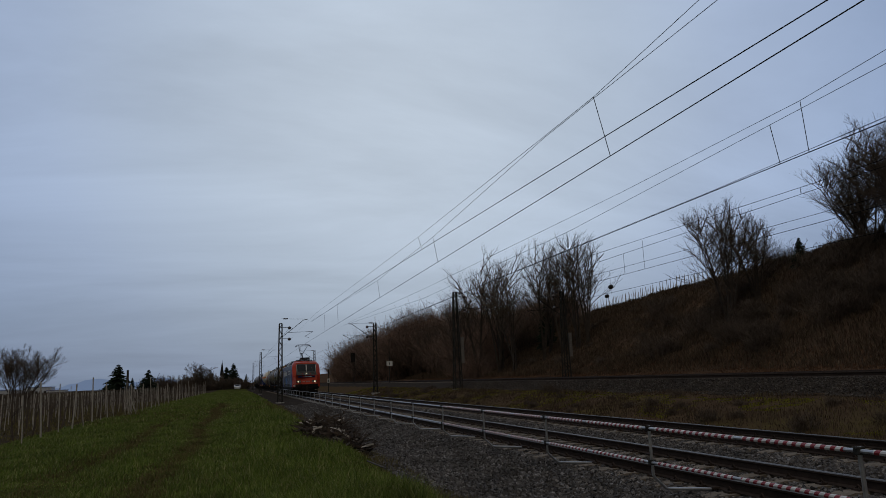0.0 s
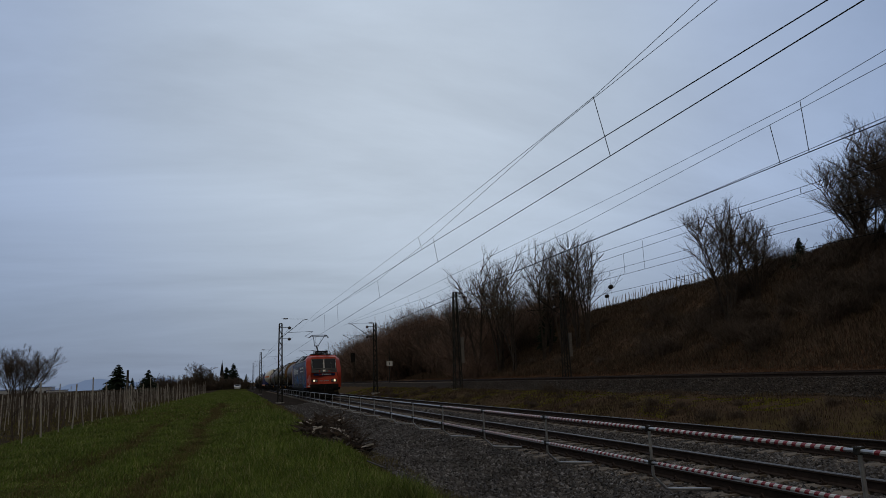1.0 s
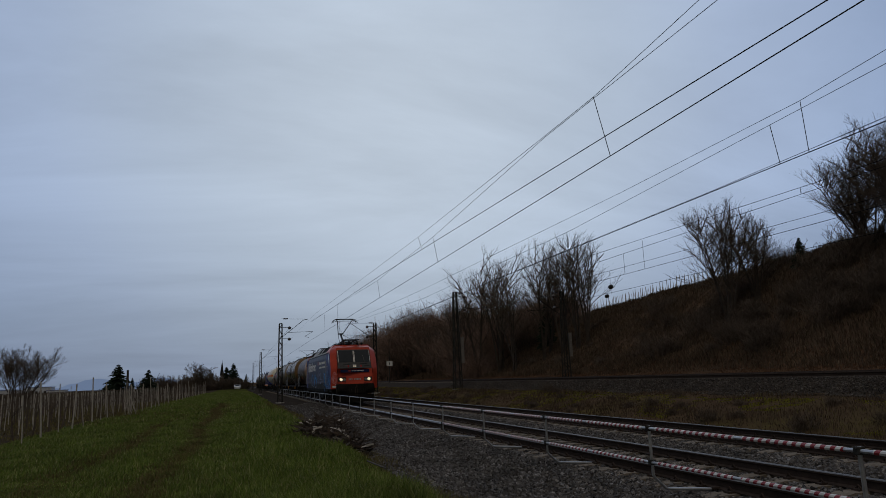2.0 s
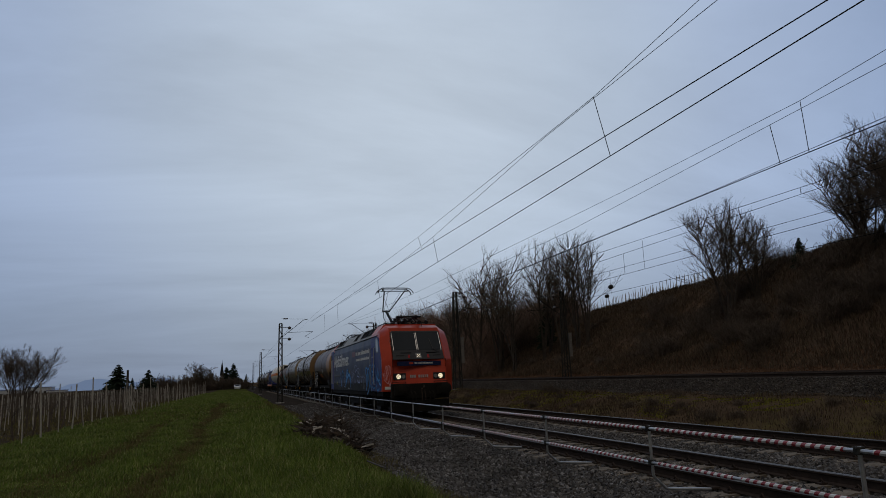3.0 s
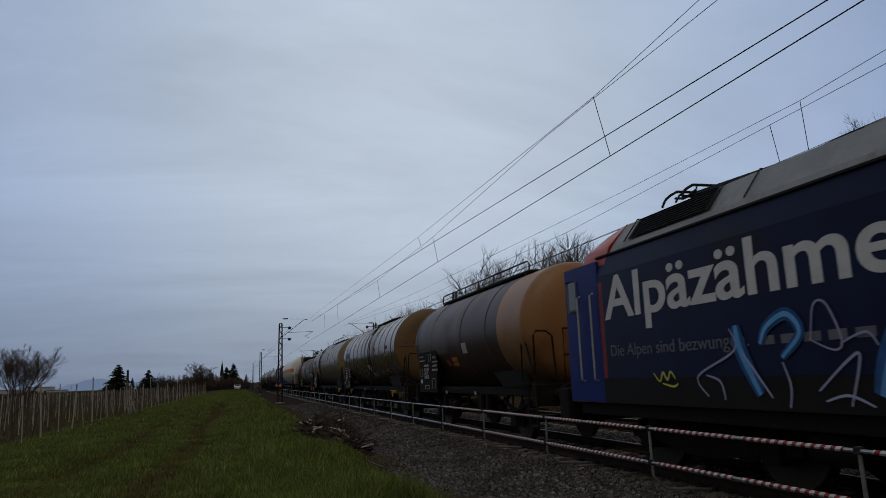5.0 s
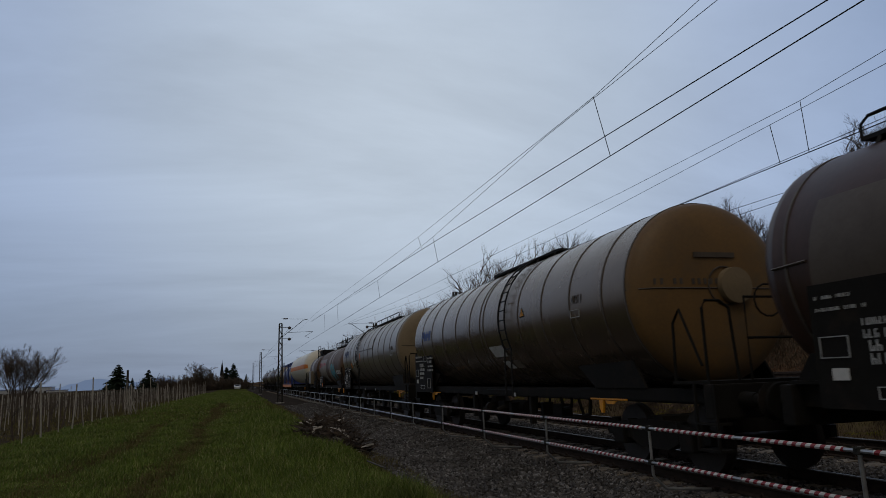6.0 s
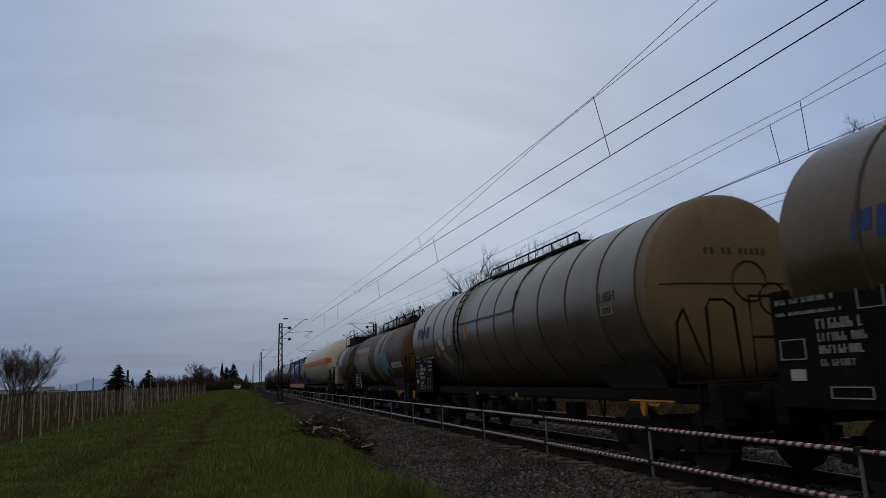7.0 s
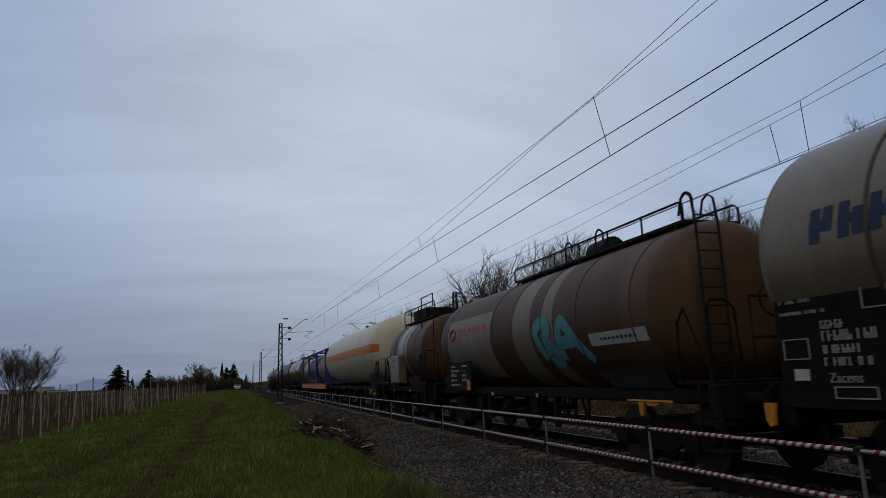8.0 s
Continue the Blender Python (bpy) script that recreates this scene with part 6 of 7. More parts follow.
    data_block(w, -1.364, 10.9, 1.72, 4, 37, 0.06, 0.5)
    part("orange_sticker", B(-1.37, -1.36, 10.25, 10.5, 1.12, 1.38), ORANGE, w)
    # small wagon with a service platform
    w = make_tank_wagon(77.0, 7.8, 1.22, 2.42, "short grey and brown two-axle tank wagon with high service platform", RUST, RUST, (2.4, 4.0, 5.6), False, (1.0, 1.0), ((3.6, GREYTANK), (5.0, BROWN)),
                        walkway=(2.0, 6.6), rail=True, rail_h=0.55, handles=(), panel_rear=False, plat_rear=True)
    part("service_box", B(-1.38, -1.05, 4.2, 5.6, 1.30, 2.35, bev=0.04), GREYTANK, w, "grey equipment cabinet")
    part("service_box", B(-0.5, 0.5, 3.2, 5.2, 3.68, 4.05, bev=0.03), GRILLE, w)
    for x in (-0.95, 0.95):
        part("platform_frame", T([(x, 0.7, 1.3), (x, 0.7, 4.25), (x, 2.2, 4.25), (x, 2.2, 3.2)], 0.022, 6), GRILLE, w)
    data_block(w, -1.39, 5.4, 2.15, 5, 53)
    # cream gas tank with an orange stripe
    r, cz = 1.50, 2.84
    w = make_tank_wagon(84.9, 19.8, r, cz, "cream-white pressurised gas tank wagon with an orange stripe", CREAM, CREAM, (), True, (0.8, 0.9), (), handles=(2.0,), panel_rear=False, dome_depth=0.85, saddle=True)
    part("orange_stripe", lathe(bmesh.new(), [(1.65, r + 0.006), (18.0, r + 0.006)], 0, cz, 6, 172, 187), ORANGE, w, "orange stripe round the tank", smooth=True)
    part("orange_stripe", lathe(bmesh.new(), [(a, b + 0.008) for a, b in dome(1.65, r, -1, 0.85)[:5]], 0, cz, 6, 172, 187), ORANGE, w, smooth=True)
    # tank containers on an orange flat wagon
    w = thing("container_wagon", "orange flat wagon carrying blue and silver tank containers", "flat wagon", "wagons of the train", place(104.7))
    MOVING.append((w, 104.7))
    part("flat_frame", B(-1.3, 1.3, 0.6, 19.0, 0.95, 1.25, bev=0.03), ORANGE, w, "bright orange flat wagon frame")
    for y in (2.4, 17.2):
        add_bogie(w, y)
    add_buffers(w, 0.6, -1)
    add_buffers(w, 19.0, 1)
    for y0, m in ((1.0, PALEPANEL), (7.2, CONTBLUE), (13.3, GREYTANK)):
        bm = bmesh.new()
        lathe(bm, dome(y0 + 0.45, 1.15, -1, 0.3)[::-1] + dome(y0 + 5.35, 1.15, 1, 0.3), 0, 2.50, 32)
        tankc = part("container_tank", bm, m, w, smooth=True)
        fr = bmesh.new()
        for yy in (y0, y0 + 5.8):
            for s in (-1.2, 1.2):
                box(fr, s - 0.06, s + 0.06, yy - 0.06, yy + 0.06, 1.25, 3.75)
            for z in (1.31, 3.69):
                box(fr, -1.2, 1.2, yy - 0.06, yy + 0.06, z - 0.06, z + 0.06)
        for s in (-1.2, 1.2):
            for z in (1.31, 3.69):
                box(fr, s - 0.05, s + 0.05, y0, y0 + 5.8, z - 0.05, z + 0.05)
        part("container_frame", fr, CONTBLUE, w, "blue container frame")
    part("end_board", B(-1.2, 1.2, 0.86, 0.93, 1.26, 3.8), CONTBLUE, w)
    # further tank wagons trailing into the distance
    for i, (f, lab, m1, m2) in enumerate(((124.6, "grey tank wagon far back in the train", GREYTANK, GREYBROWN), (141.0, "brown tank wagon far back in the train", RUST, BROWN),
                                          (157.4, "grey-brown tank wagon far back in the train", GREYBROWN, GREYTANK), (173.8, "dark tank wagon at the tail of the train", BROWN, BROWN), (190.2, "grey tank wagon at the tail of the train", GREYBROWN, GREYBROWN))):
        make_tank_wagon(f, 16.2, 1.42, 2.62, lab, m1, m2, (3, 6, 9, 12), True, (0.95, 0.8), (), walkway=(5.5, 10), rail=True, handles=(), panel_rear=False, detail=False)


make_wagons()


# ---- plants ----
BARK = mat("grey_brown_bark", (0.085, 0.070, 0.058), (0.045, 0.037, 0.031), 0.95, 0, 4, 40, 0.5, spec=0.1)
TWIG = mat("grey_brown_winter_twigs", (0.125, 0.098, 0.078), (0.075, 0.058, 0.046), 0.95, 0, 2, 20, 0, spec=0.1)
REDTWIG = mat("reddish_brown_scrub", (0.27, 0.185, 0.145), (0.17, 0.118, 0.09), 0.95, 0, 0.6, 12, 0, spec=0.1)
STRAW = island_mat("dead_grass", [(0.150, 0.126, 0.052), (0.090, 0.074, 0.032), (0.210, 0.178, 0.082), (0.075, 0.070, 0.024)], 1.0, spec=0.1)
SCRUB = island_mat("dead_scrub_stems", [(0.058, 0.040, 0.029), (0.095, 0.066, 0.046), (0.145, 0.108, 0.078), (0.048, 0.040, 0.026)], 1.0, spec=0.0)
LEAFLITTER = island_mat("brown_leaf_litter", [(0.14, 0.080, 0.050), (0.095, 0.056, 0.036), (0.19, 0.118, 0.075)], 1.0, spec=0.0)
NEEDLE = island_mat("dark_conifer_needles", [(0.010, 0.018, 0.011), (0.018, 0.028, 0.016), (0.013, 0.020, 0.013)], 0.9, spec=0.1)
BLADE = island_mat("grass_blade", [(0.045, 0.078, 0.011), (0.118, 0.180, 0.026), (0.205, 0.258, 0.058), (0.085, 0.135, 0.018), (0.150, 0.210, 0.034), (0.40, 0.37, 0.17)], 0.8, spec=0.25)
VINEWOOD = mat("gnarled_vine_wood", (0.105, 0.082, 0.068), (0.055, 0.043, 0.036), 1.0, 0, 8, 50, 0.4)
STAKE = mat("weathered_pale_stake", (0.52, 0.48, 0.43), (0.31, 0.28, 0.245), 0.95, 0, 5, 60, 0.3)


class Twigs:
    """Collects tapering three-sided sticks into one mesh."""

    def __init__(self):
        self.v, self.f = [], []

    def stick(self, a, b, r0, r1):
        d = (b - a)
        if d.length < 1e-5:
            return
        d.normalize()
        u = d.cross(Vector((0.3, 0.2, 1)) if abs(d.z) < 0.95 else Vector((1, 0, 0))).normalized()
        w = d.cross(u)
        k = len(self.v)
        for p, r in ((a, r0), (b, r1)):
            for t in (0.0, 2.094, 4.189):
                self.v.append(tuple(p + (u * math.cos(t) + w * math.sin(t)) * r))
        self.f += [(k, k + 1, k + 4, k + 3), (k + 1, k + 2, k + 5, k + 4), (k + 2, k, k + 3, k + 5)]

    def sliver(self, a, b, w, rnd):
        """A twig too fine to be round."""
        u = (b - a).cross(Vector((rnd.gauss(0, 1), rnd.gauss(0, 1), rnd.gauss(0, 1))))
        u = u.normalized() * w if u.length > 1e-6 else Vector((w, 0, 0))
        k = len(self.v)
        self.v += [tuple(a - u), tuple(a + u), tuple(b + u * 0.7), tuple(b - u * 0.7)]
        self.f.append((k, k + 1, k + 2, k + 3))

    def obj(self, name, material, parent):
        return raw(name, self.v, self.f, material, parent)


def branch(tw, rnd, p, d, length, r, level, up, counts, thin=0.0, crook=0.09):
    """A crooked limb that forks again and again."""
    k = 4 if level else 2
    pts = [p]
    for i in range(k):
        d = (d + Vector((rnd.gauss(0, crook), rnd.gauss(0, crook), rnd.gauss(0, crook * 0.8) + up))).normalized()
        pts.append(pts[-1] + d * length / k)
    for i in range(k):
        if level == 0:
            tw.sliver(pts[i], pts[i + 1], thin * (1.2 - 0.35 * i), rnd)
        else:
            tw.stick(pts[i], pts[i + 1], max(thin, r * (1 - 0.7 * i / k)), max(thin, r * (1 - 0.7 * (i + 1) / k)))
    if level == 0:
        return
    for j in range(counts[-level]):
        t = rnd.uniform(0.25, 1.0) * k
        i = min(k - 1, int(t))
        q = pts[i].lerp(pts[i + 1], t - i)
        a = rnd.uniform(0, 2 * math.pi)
        side = Vector((math.cos(a), math.sin(a), rnd.uniform(0.0, 0.9)))
        nd = (d + side * rnd.uniform(0.4, 0.8)).normalized()
        branch(tw, rnd, q, nd, length * rnd.uniform(0.42, 0.65), r * 0.38, level - 1, up, counts, thin, crook)


def bare_tree(name, label, seed, h, stems, spread, counts, material, m, low=0.25, thin=0.006, steep=(1.1, 2.4)):
    rnd = random.Random(seed)
    t = thing(name, label, "tree", "bare trees", m)
    trunk, crown = Twigs(), Twigs()
    for s in range(stems):
        a = rnd.uniform(0, 2 * math.pi)
        out = rnd.random() ** 0.42
        lean = Vector((math.cos(a) * spread * out, math.sin(a) * spread * out, 1)).normalized() if stems > 1 else Vector((rnd.gauss(0, 0.04), rnd.gauss(0, 0.04), 1))
        p = Vector((rnd.uniform(-0.25, 0.25) * (stems > 1), rnd.uniform(-0.25, 0.25) * (stems > 1), -0.4))
        hh = h * rnd.uniform(0.86, 1.0) * (1 - 0.10 * out)
        k, r = 9, h * 0.012
        pts = [p]
        d = lean
        for i in range(k):
            d = (d + Vector((rnd.gauss(0, 0.035), rnd.gauss(0, 0.035), 0.04))).normalized()
            pts.append(pts[-1] + d * hh / k)
        for i in range(k):
            trunk.stick(pts[i], pts[i + 1], r * (1 - 0.9 * i / k), r * (1 - 0.9 * (i + 1) / k))
        for j in range(counts[0]):
            f = low + (1 - low) * (j + rnd.random()) / counts[0]
            i = min(k - 1, int(f * k))
            q = pts[i].lerp(pts[i + 1], f * k - i)
            a = rnd.uniform(0, 2 * math.pi)
            nd = Vector((math.cos(a), math.sin(a), rnd.uniform(*steep))).normalized()
            branch(crown, rnd, q, nd, hh * (0.38 * (1.2 - f * 0.7)), r * 0.40, 2, 0.04, counts[1:], thin, 0.14)
    trunk.obj("trunk", BARK, t)
    crown.obj("crown", material, t)
    return t


def bush(label, seed, h, stems, material, m, counts=(4, 4), thin=0.009):
    rnd = random.Random(seed)
    t = thing("bare_bush", label, "bush", "hillside scrub", m)
    tw = Twigs()
    for s in range(stems):
        a, rad = rnd.uniform(0, 2 * math.pi), rnd.uniform(0, h * 0.45)
        p = Vector((math.cos(a) * rad, math.sin(a) * rad, -0.15))
        d = Vector((math.cos(a) * rad / h * 0.9 + rnd.gauss(0, 0.15), math.sin(a) * rad / h * 0.9 + rnd.gauss(0, 0.15), 1)).normalized()
        rise = math.sqrt(max(0.05, 1 - (rad / (h * 0.5)) ** 2))
        branch(tw, rnd, p, d, h * rnd.uniform(0.5, 0.85) * (0.35 + 0.65 * rise), 0.012, 2, 0.02, counts, thin, 0.2)
    tw.obj("crown", material, t)
    return t


def at(x, y, s=1.0, rz=0.0, dz=0.0):
    return Matrix.Translation((x, y, ground_z(x, y) + dz)) @ Matrix.Rotation(rz, 4, "Z") @ Matrix.Scale(s, 4)


def spread_copy(ob, x, y, s, rz, dz=0.0):
    c = copy_thing(ob, pose(x, y, ground_z(x, y) + dz, 0, 0, math.degrees(rz)))
    c.scale = (s, s, s * random.uniform(0.8, 1.0))
    return c


def make_hillside():
    rnd = random.Random(5)
    # slender trees on the slope
    t1 = bare_tree("bare_tree", "tall bare winter tree with fine upright twigs", 1, 15.2, 4, 0.20, (12, 5, 5), TWIG, at(31.6, 83.0), low=0.35, thin=0.0065, steep=(0.9, 2.2))
    t2 = bare_tree("bare_tree", "tall slender bare winter tree on the slope", 2, 13.6, 4, 0.19, (12, 5, 5), TWIG, at(34.5, 75.5), low=0.35, thin=0.0065, steep=(0.9, 2.2))
    t3 = bare_tree("bare_tree", "broad bare tree above a thicket", 3, 10.0, 8, 0.30, (12, 7, 6), TWIG, at(37.5, 46.5), low=0.3, thin=0.0045, steep=(0.6, 1.9))
    t4 = bare_tree("bare_tree", "broad spreading bare tree with leaning stems", 4, 9.0, 10, 0.62, (10, 7, 6), TWIG, at(45.2, 36.8), low=0.22, thin=0.0042, steep=(0.4, 1.6))
    for t, x, y, s in ((t1, 30.8, 88, 1.0), (t2, 33.0, 85, 1.05), (t2, 32.3, 79, 0.95), (t1, 35.5, 72.5, 0.85), (t2, 36.4, 70.0, 0.95), (t2, 37.4, 69.8, 0.9), (t2, 36.0, 77, 0.92), (t1, 29.6, 93, 0.85),
                       (t3, 40.0, 46.0, 0.75), (t4, 46.6, 41.4, 0.85), (t4, 45.4, 39.6, 1.0), (t3, 49.5, 44.5, 0.45), (t4, 44.0, 34.2, 1.05), (t4, 48.0, 37.0, 1.0), (t4, 42.5, 32.0, 1.1), (t3, 46.8, 35.4, 1.0),
                       (t3, 33.0, 122, 1.0), (t3, 36.0, 127, 0.9), (t1, 34, 140, 0.8), (t2, 36, 150, 0.8), (t3, 35, 165, 0.9), (t3, 34, 185, 0.9)):
        spread_copy(t, x, y, s, rnd.uniform(0, 6.28))
    b1 = bush("dense bare brown bush on the hillside", 11, 2.6, 60, TWIG, at(40, 60))
    b2 = bush("dense reddish-brown bare bush on the hillside", 12, 2.8, 130, REDTWIG, at(36, 100), (5, 5), 0.006)
    b3 = bush("low bramble thicket on the hillside", 13, 1.6, 70, TWIG, at(38, 55))
    # thick scrub on the near slope
    for i in range(70):
        x, y = rnd.uniform(37, 46.5), rnd.uniform(18, 52)
        spread_copy(rnd.choice((b1, b3, b3)), x, y, rnd.uniform(0.7, 1.25), rnd.uniform(0, 6.28), -0.2)
    for i in range(34):
        x, y = rnd.uniform(33, 40), rnd.uniform(20, 50)
        spread_copy(rnd.choice((b1, b3, b3)), x, y, rnd.uniform(0.7, 1.3), rnd.uniform(0, 6.28), -0.2)
    for i in range(46):
        x, y = rnd.uniform(31.5, 47), rnd.uniform(52, 88)
        spread_copy(b3, x, y, rnd.uniform(0.4, 0.8), rnd.uniform(0, 6.28), -0.3)
    # reddish thicket that climbs away along the line
    for i in range(135):
        y = 88 + 132 * rnd.random() ** 1.2
        x = rnd.uniform(30.2, 45)
        spread_copy(rnd.choice((b2, b2, b1)), x, y, rnd.uniform(1.7, 2.5) + 1.6 * smooth01(92, 140, y), rnd.uniform(0, 6.28), -0.5)
    # bramble clumps on the bank between the lines
    for i in range(52):
        y = 11 + 60 * rnd.random() ** 1.3
        spread_copy(rnd.choice((b1, b3, b3)), rnd.uniform(13.4, 18.0), y, rnd.uniform(0.14, 0.32), rnd.uniform(0, 6.28), -0.05)
    # small spruce among the scrub
    conifer("young dark spruce among the hillside scrub", 31, 2.5, 0.8, 44.5, 45.6)
    conifer("dark spruce between bare trees", 32, 6.0, 1.5, 38.0, 82.0)


def conifer(label, seed, h, w, x, y):
    rnd = random.Random(seed)
    t = thing("conifer", label, "tree", "conifers", at(x, y))
    trunk = Twigs()
    trunk.stick(Vector((0, 0, -0.3)), Vector((0, 0, h)), h * 0.02, 0.01)
    trunk.obj("trunk", BARK, t)
    v, f = [], []
    layers = 22
    for i in range(layers):
        z = h * (0.06 + 0.94 * i / layers)
        rad = w * (1 - i / layers) ** 0.85 + 0.08
        for j in range(13):
            a = rnd.uniform(0, 6.283)
            rr = rad * rnd.uniform(0.65, 1.12)
            ca, sa = math.cos(a), math.sin(a)
            tip = (ca * rr, sa * rr, z - rr * rnd.uniform(0.15, 0.45))
            for q in range(4):
                t0 = 0.15 + 0.22 * q
                cx, cy, cz = tip[0] * t0, tip[1] * t0, z + (tip[2] - z) * t0
                wd = rr * 0.24 * (1.15 - t0)
                k = len(v)
                ex = rnd.uniform(0.25, 0.4)
                v += [(cx - sa * wd, cy + ca * wd, cz - 0.05 * h * 0.3), (cx + sa * wd, cy - ca * wd, cz - 0.05 * h * 0.3), (cx + ca * rr * ex, cy + sa * rr * ex, cz - rr * 0.12), (cx, cy, cz + 0.02 * h)]
                f += [(k, k + 1, k + 2), (k, k + 2, k + 3), (k + 1, k + 3, k + 2)]
    raw("crown", v, f, NEEDLE, t)
    return t


make_hillside()


def make_far_left():
    rnd = random.Random(8)
    bare_tree("bare_tree", "broad bare tree with a rounded crown beyond the vineyard", 21, 8.2, 18, 0.80, (9, 7, 6), TWIG, at(-28.0, 106), low=0.35, thin=0.008, steep=(0.5, 1.7))
    bare_tree("bare_tree", "bare tree behind the hedge", 22, 8.0, 9, 0.6, (9, 6, 5), TWIG, at(-10.5, 196), low=0.2, thin=0.02, steep=(0.2, 1.2))
    conifer("dark spruce beyond the vineyard", 41, 7.0, 4.4, -24.0, 158)
    conifer("small dark spruce beyond the vineyard", 42, 6.7, 3.6, -22.8, 199)
    conifer("slim dark spruce in the far hedge", 43, 4.8, 1.2, -27.5, 205)
    conifer("dark spruce at the end of the grass track", 44, 9.2, 4.6, -1.9, 262)
    conifer("dark spruce at the end of the grass track", 45, 8.0, 3.6, -4.2, 258)
    conifer("slim dark spruce in the far hedge", 46, 7.0, 1.6, -9.5, 262)
    conifer("slim dark spruce in the far hedge", 47, 7.4, 1.7, -13.0, 266)
    conifer("slim dark spruce in the far hedge", 48, 5.4, 1.3, 2.6, 262)
    hb = bush("dark hedge bush at the end of the field", 51, 3.0, 46, TWIG, at(-14, 230), thin=0.03)
    for i in range(26):
        spread_copy(hb, rnd.uniform(-26, 3), rnd.uniform(222, 262), rnd.uniform(1.2, 2.3), rnd.uniform(0, 6.28))
    for i in range(16):
        spread_copy(hb, rnd.uniform(-75, -30), rnd.uniform(120, 240), rnd.uniform(0.5, 0.9), rnd.uniform(0, 6.28))


make_far_left()


# ---- grass ----
def blades(name, region, num, h, w, material, label, power=2.0, bald=None, seed=3, clump=None):
    """Thin bent blades, denser near the viewer; bald lowers them along worn strips."""
    rng = np.random.default_rng(seed)
    x0, x1, y0, y1 = region
    t = rng.random(num)
    ys = y0 + (y1 - y0) * t ** power
    xs = rng.uniform(x0, x1, num)
    grow = np.array([0.5 + 0.95 * (noise.noise((a * 0.45, b * 0.28, 7)) + 0.5) + 0.5 * noise.noise((a * 2.2, b * 1.8, 3)) for a, b in zip(xs, ys)]).clip(0.15, 2)
    if bald is not None:
        for c, half in bald:
            grow *= 1 - 0.7 * np.exp(-((xs - c - 0.15 * np.sin(ys * 0.4)) / half) ** 2)
    if clump is not None:
        # keep only what stands in patches of the given size
        keep = np.array([noise.noise((a / clump[0], b / clump[0] * 0.7, 9.5)) + 0.35 * noise.noise((a * 3 / clump[0], b * 2 / clump[0], 4)) for a, b in zip(xs, ys)]) > clump[1]
        xs, ys, grow = xs[keep], ys[keep], grow[keep]
        num = len(xs)
    zs = np.array([ground_z(a, b) for a, b in zip(xs, ys)])
    far = np.clip(ys / 9.0, 0.8, 3.2)
    hh = h * rng.uniform(0.5, 1.2, num) * grow
    ww = w * far * rng.uniform(0.7, 1.3, num)
    a = rng.uniform(0, 2 * np.pi, num)
    lean = hh * rng.uniform(0.1, 0.75, num)
    b = rng.uniform(0, 2 * np.pi, num)
    ca, sa = np.cos(a) * ww, np.sin(a) * ww
    base = np.stack([xs, ys, zs - 0.01], 1)
    v = np.empty((num, 5, 3))
    side = np.stack([ca, sa, np.zeros(num)], 1)
    mid = base + np.stack([np.cos(b) * lean * 0.3, np.sin(b) * lean * 0.3, hh * 0.6], 1)
    v[:, 0], v[:, 1] = base - side, base + side
    v[:, 2], v[:, 3] = mid - side * 0.7, mid + side * 0.7
    v[:, 4] = base + np.stack([np.cos(b) * lean, np.sin(b) * lean, hh], 1)
    k = 5 * np.arange(num)[:, None]
    quads = (np.array([0, 1, 3, 2]) + k).tolist()
    tris = (np.array([2, 3, 4]) + k).tolist()
    ob = raw(name, v.reshape(-1, 3).tolist(), quads + tris, material)
    return tagged(ob, label, "grass", kind="stuff")


blades("meadow_grass", (-6.6, 2.6, 7.5, 32), 260000, 0.12, 0.0046, BLADE, "short green meadow grass beside the railway", 1.45, bald=((-1.15, 0.40), (-2.75, 0.35)))
blades("meadow_grass", (-6.8, 2.9, 30, 150), 60000, 0.13, 0.007, BLADE, "short green meadow grass beside the railway", 1.3, bald=((-1.15, 0.40),), seed=4)
blades("meadow_grass", (-6.6, 2.6, -8, 7.5), 40000, 0.115, 0.006, BLADE, "short green meadow grass beside the railway", 1.0, seed=16)
blades("track_straw", (-1.75, -0.55, 8, 60), 40000, 0.055, 0.0055, STRAW, "trodden yellow straw in the wheel track", 1.5, seed=12)
blades("field_straw", (-6.4, 1.8, 8, 60), 44000, 0.10, 0.0045, STRAW, "dry blades among the meadow grass", 1.5, seed=13, clump=(1.4, -0.05))
blades("field_straw", (-6.4, -2.2, 8, 40), 26000, 0.09, 0.004, STRAW, "dry matted blades beside the vineyard", 1.5, seed=22)
blades("tall_grass", (0.2, 2.3, 8, 40), 30000, 0.20, 0.004, BLADE, "longer grass along the ballast edge", 1.5, seed=14)
blades("edge_straw", (1.9, 3.4, 8, 60), 16000, 0.13, 0.004, STRAW, "dead straw along the ballast edge", 1.6, seed=5)
MOSS = island_mat("olive_moss", [(0.15, 0.15, 0.022), (0.22, 0.21, 0.030), (0.10, 0.108, 0.017)], 1.0, spec=0.0)
blades("bank_moss", (13.9, 17.2, 12, 40), 60000, 0.035, 0.006, MOSS, "mossy olive patches on the bank", 1.3, seed=21, clump=(2.6, 0.12))
blades("bank_moss", (13.6, 18.3, 30, 95), 80000, 0.05, 0.006, MOSS, "mossy olive grass along the bank", 1.2, seed=25, clump=(3.5, -0.12))
blades("bank_moss", (15.4, 17.2, 17.5, 23.5), 16000, 0.03, 0.007, MOSS, "bright mossy cushion on the bank", 1.0, seed=33, clump=(1.6, -0.1))
blades("bank_litter", (13.0, 18.3, 8, 90), 44000, 0.10, 0.0060, SCRUB, "brown matted dead weeds on the bank", 1.2, seed=6)
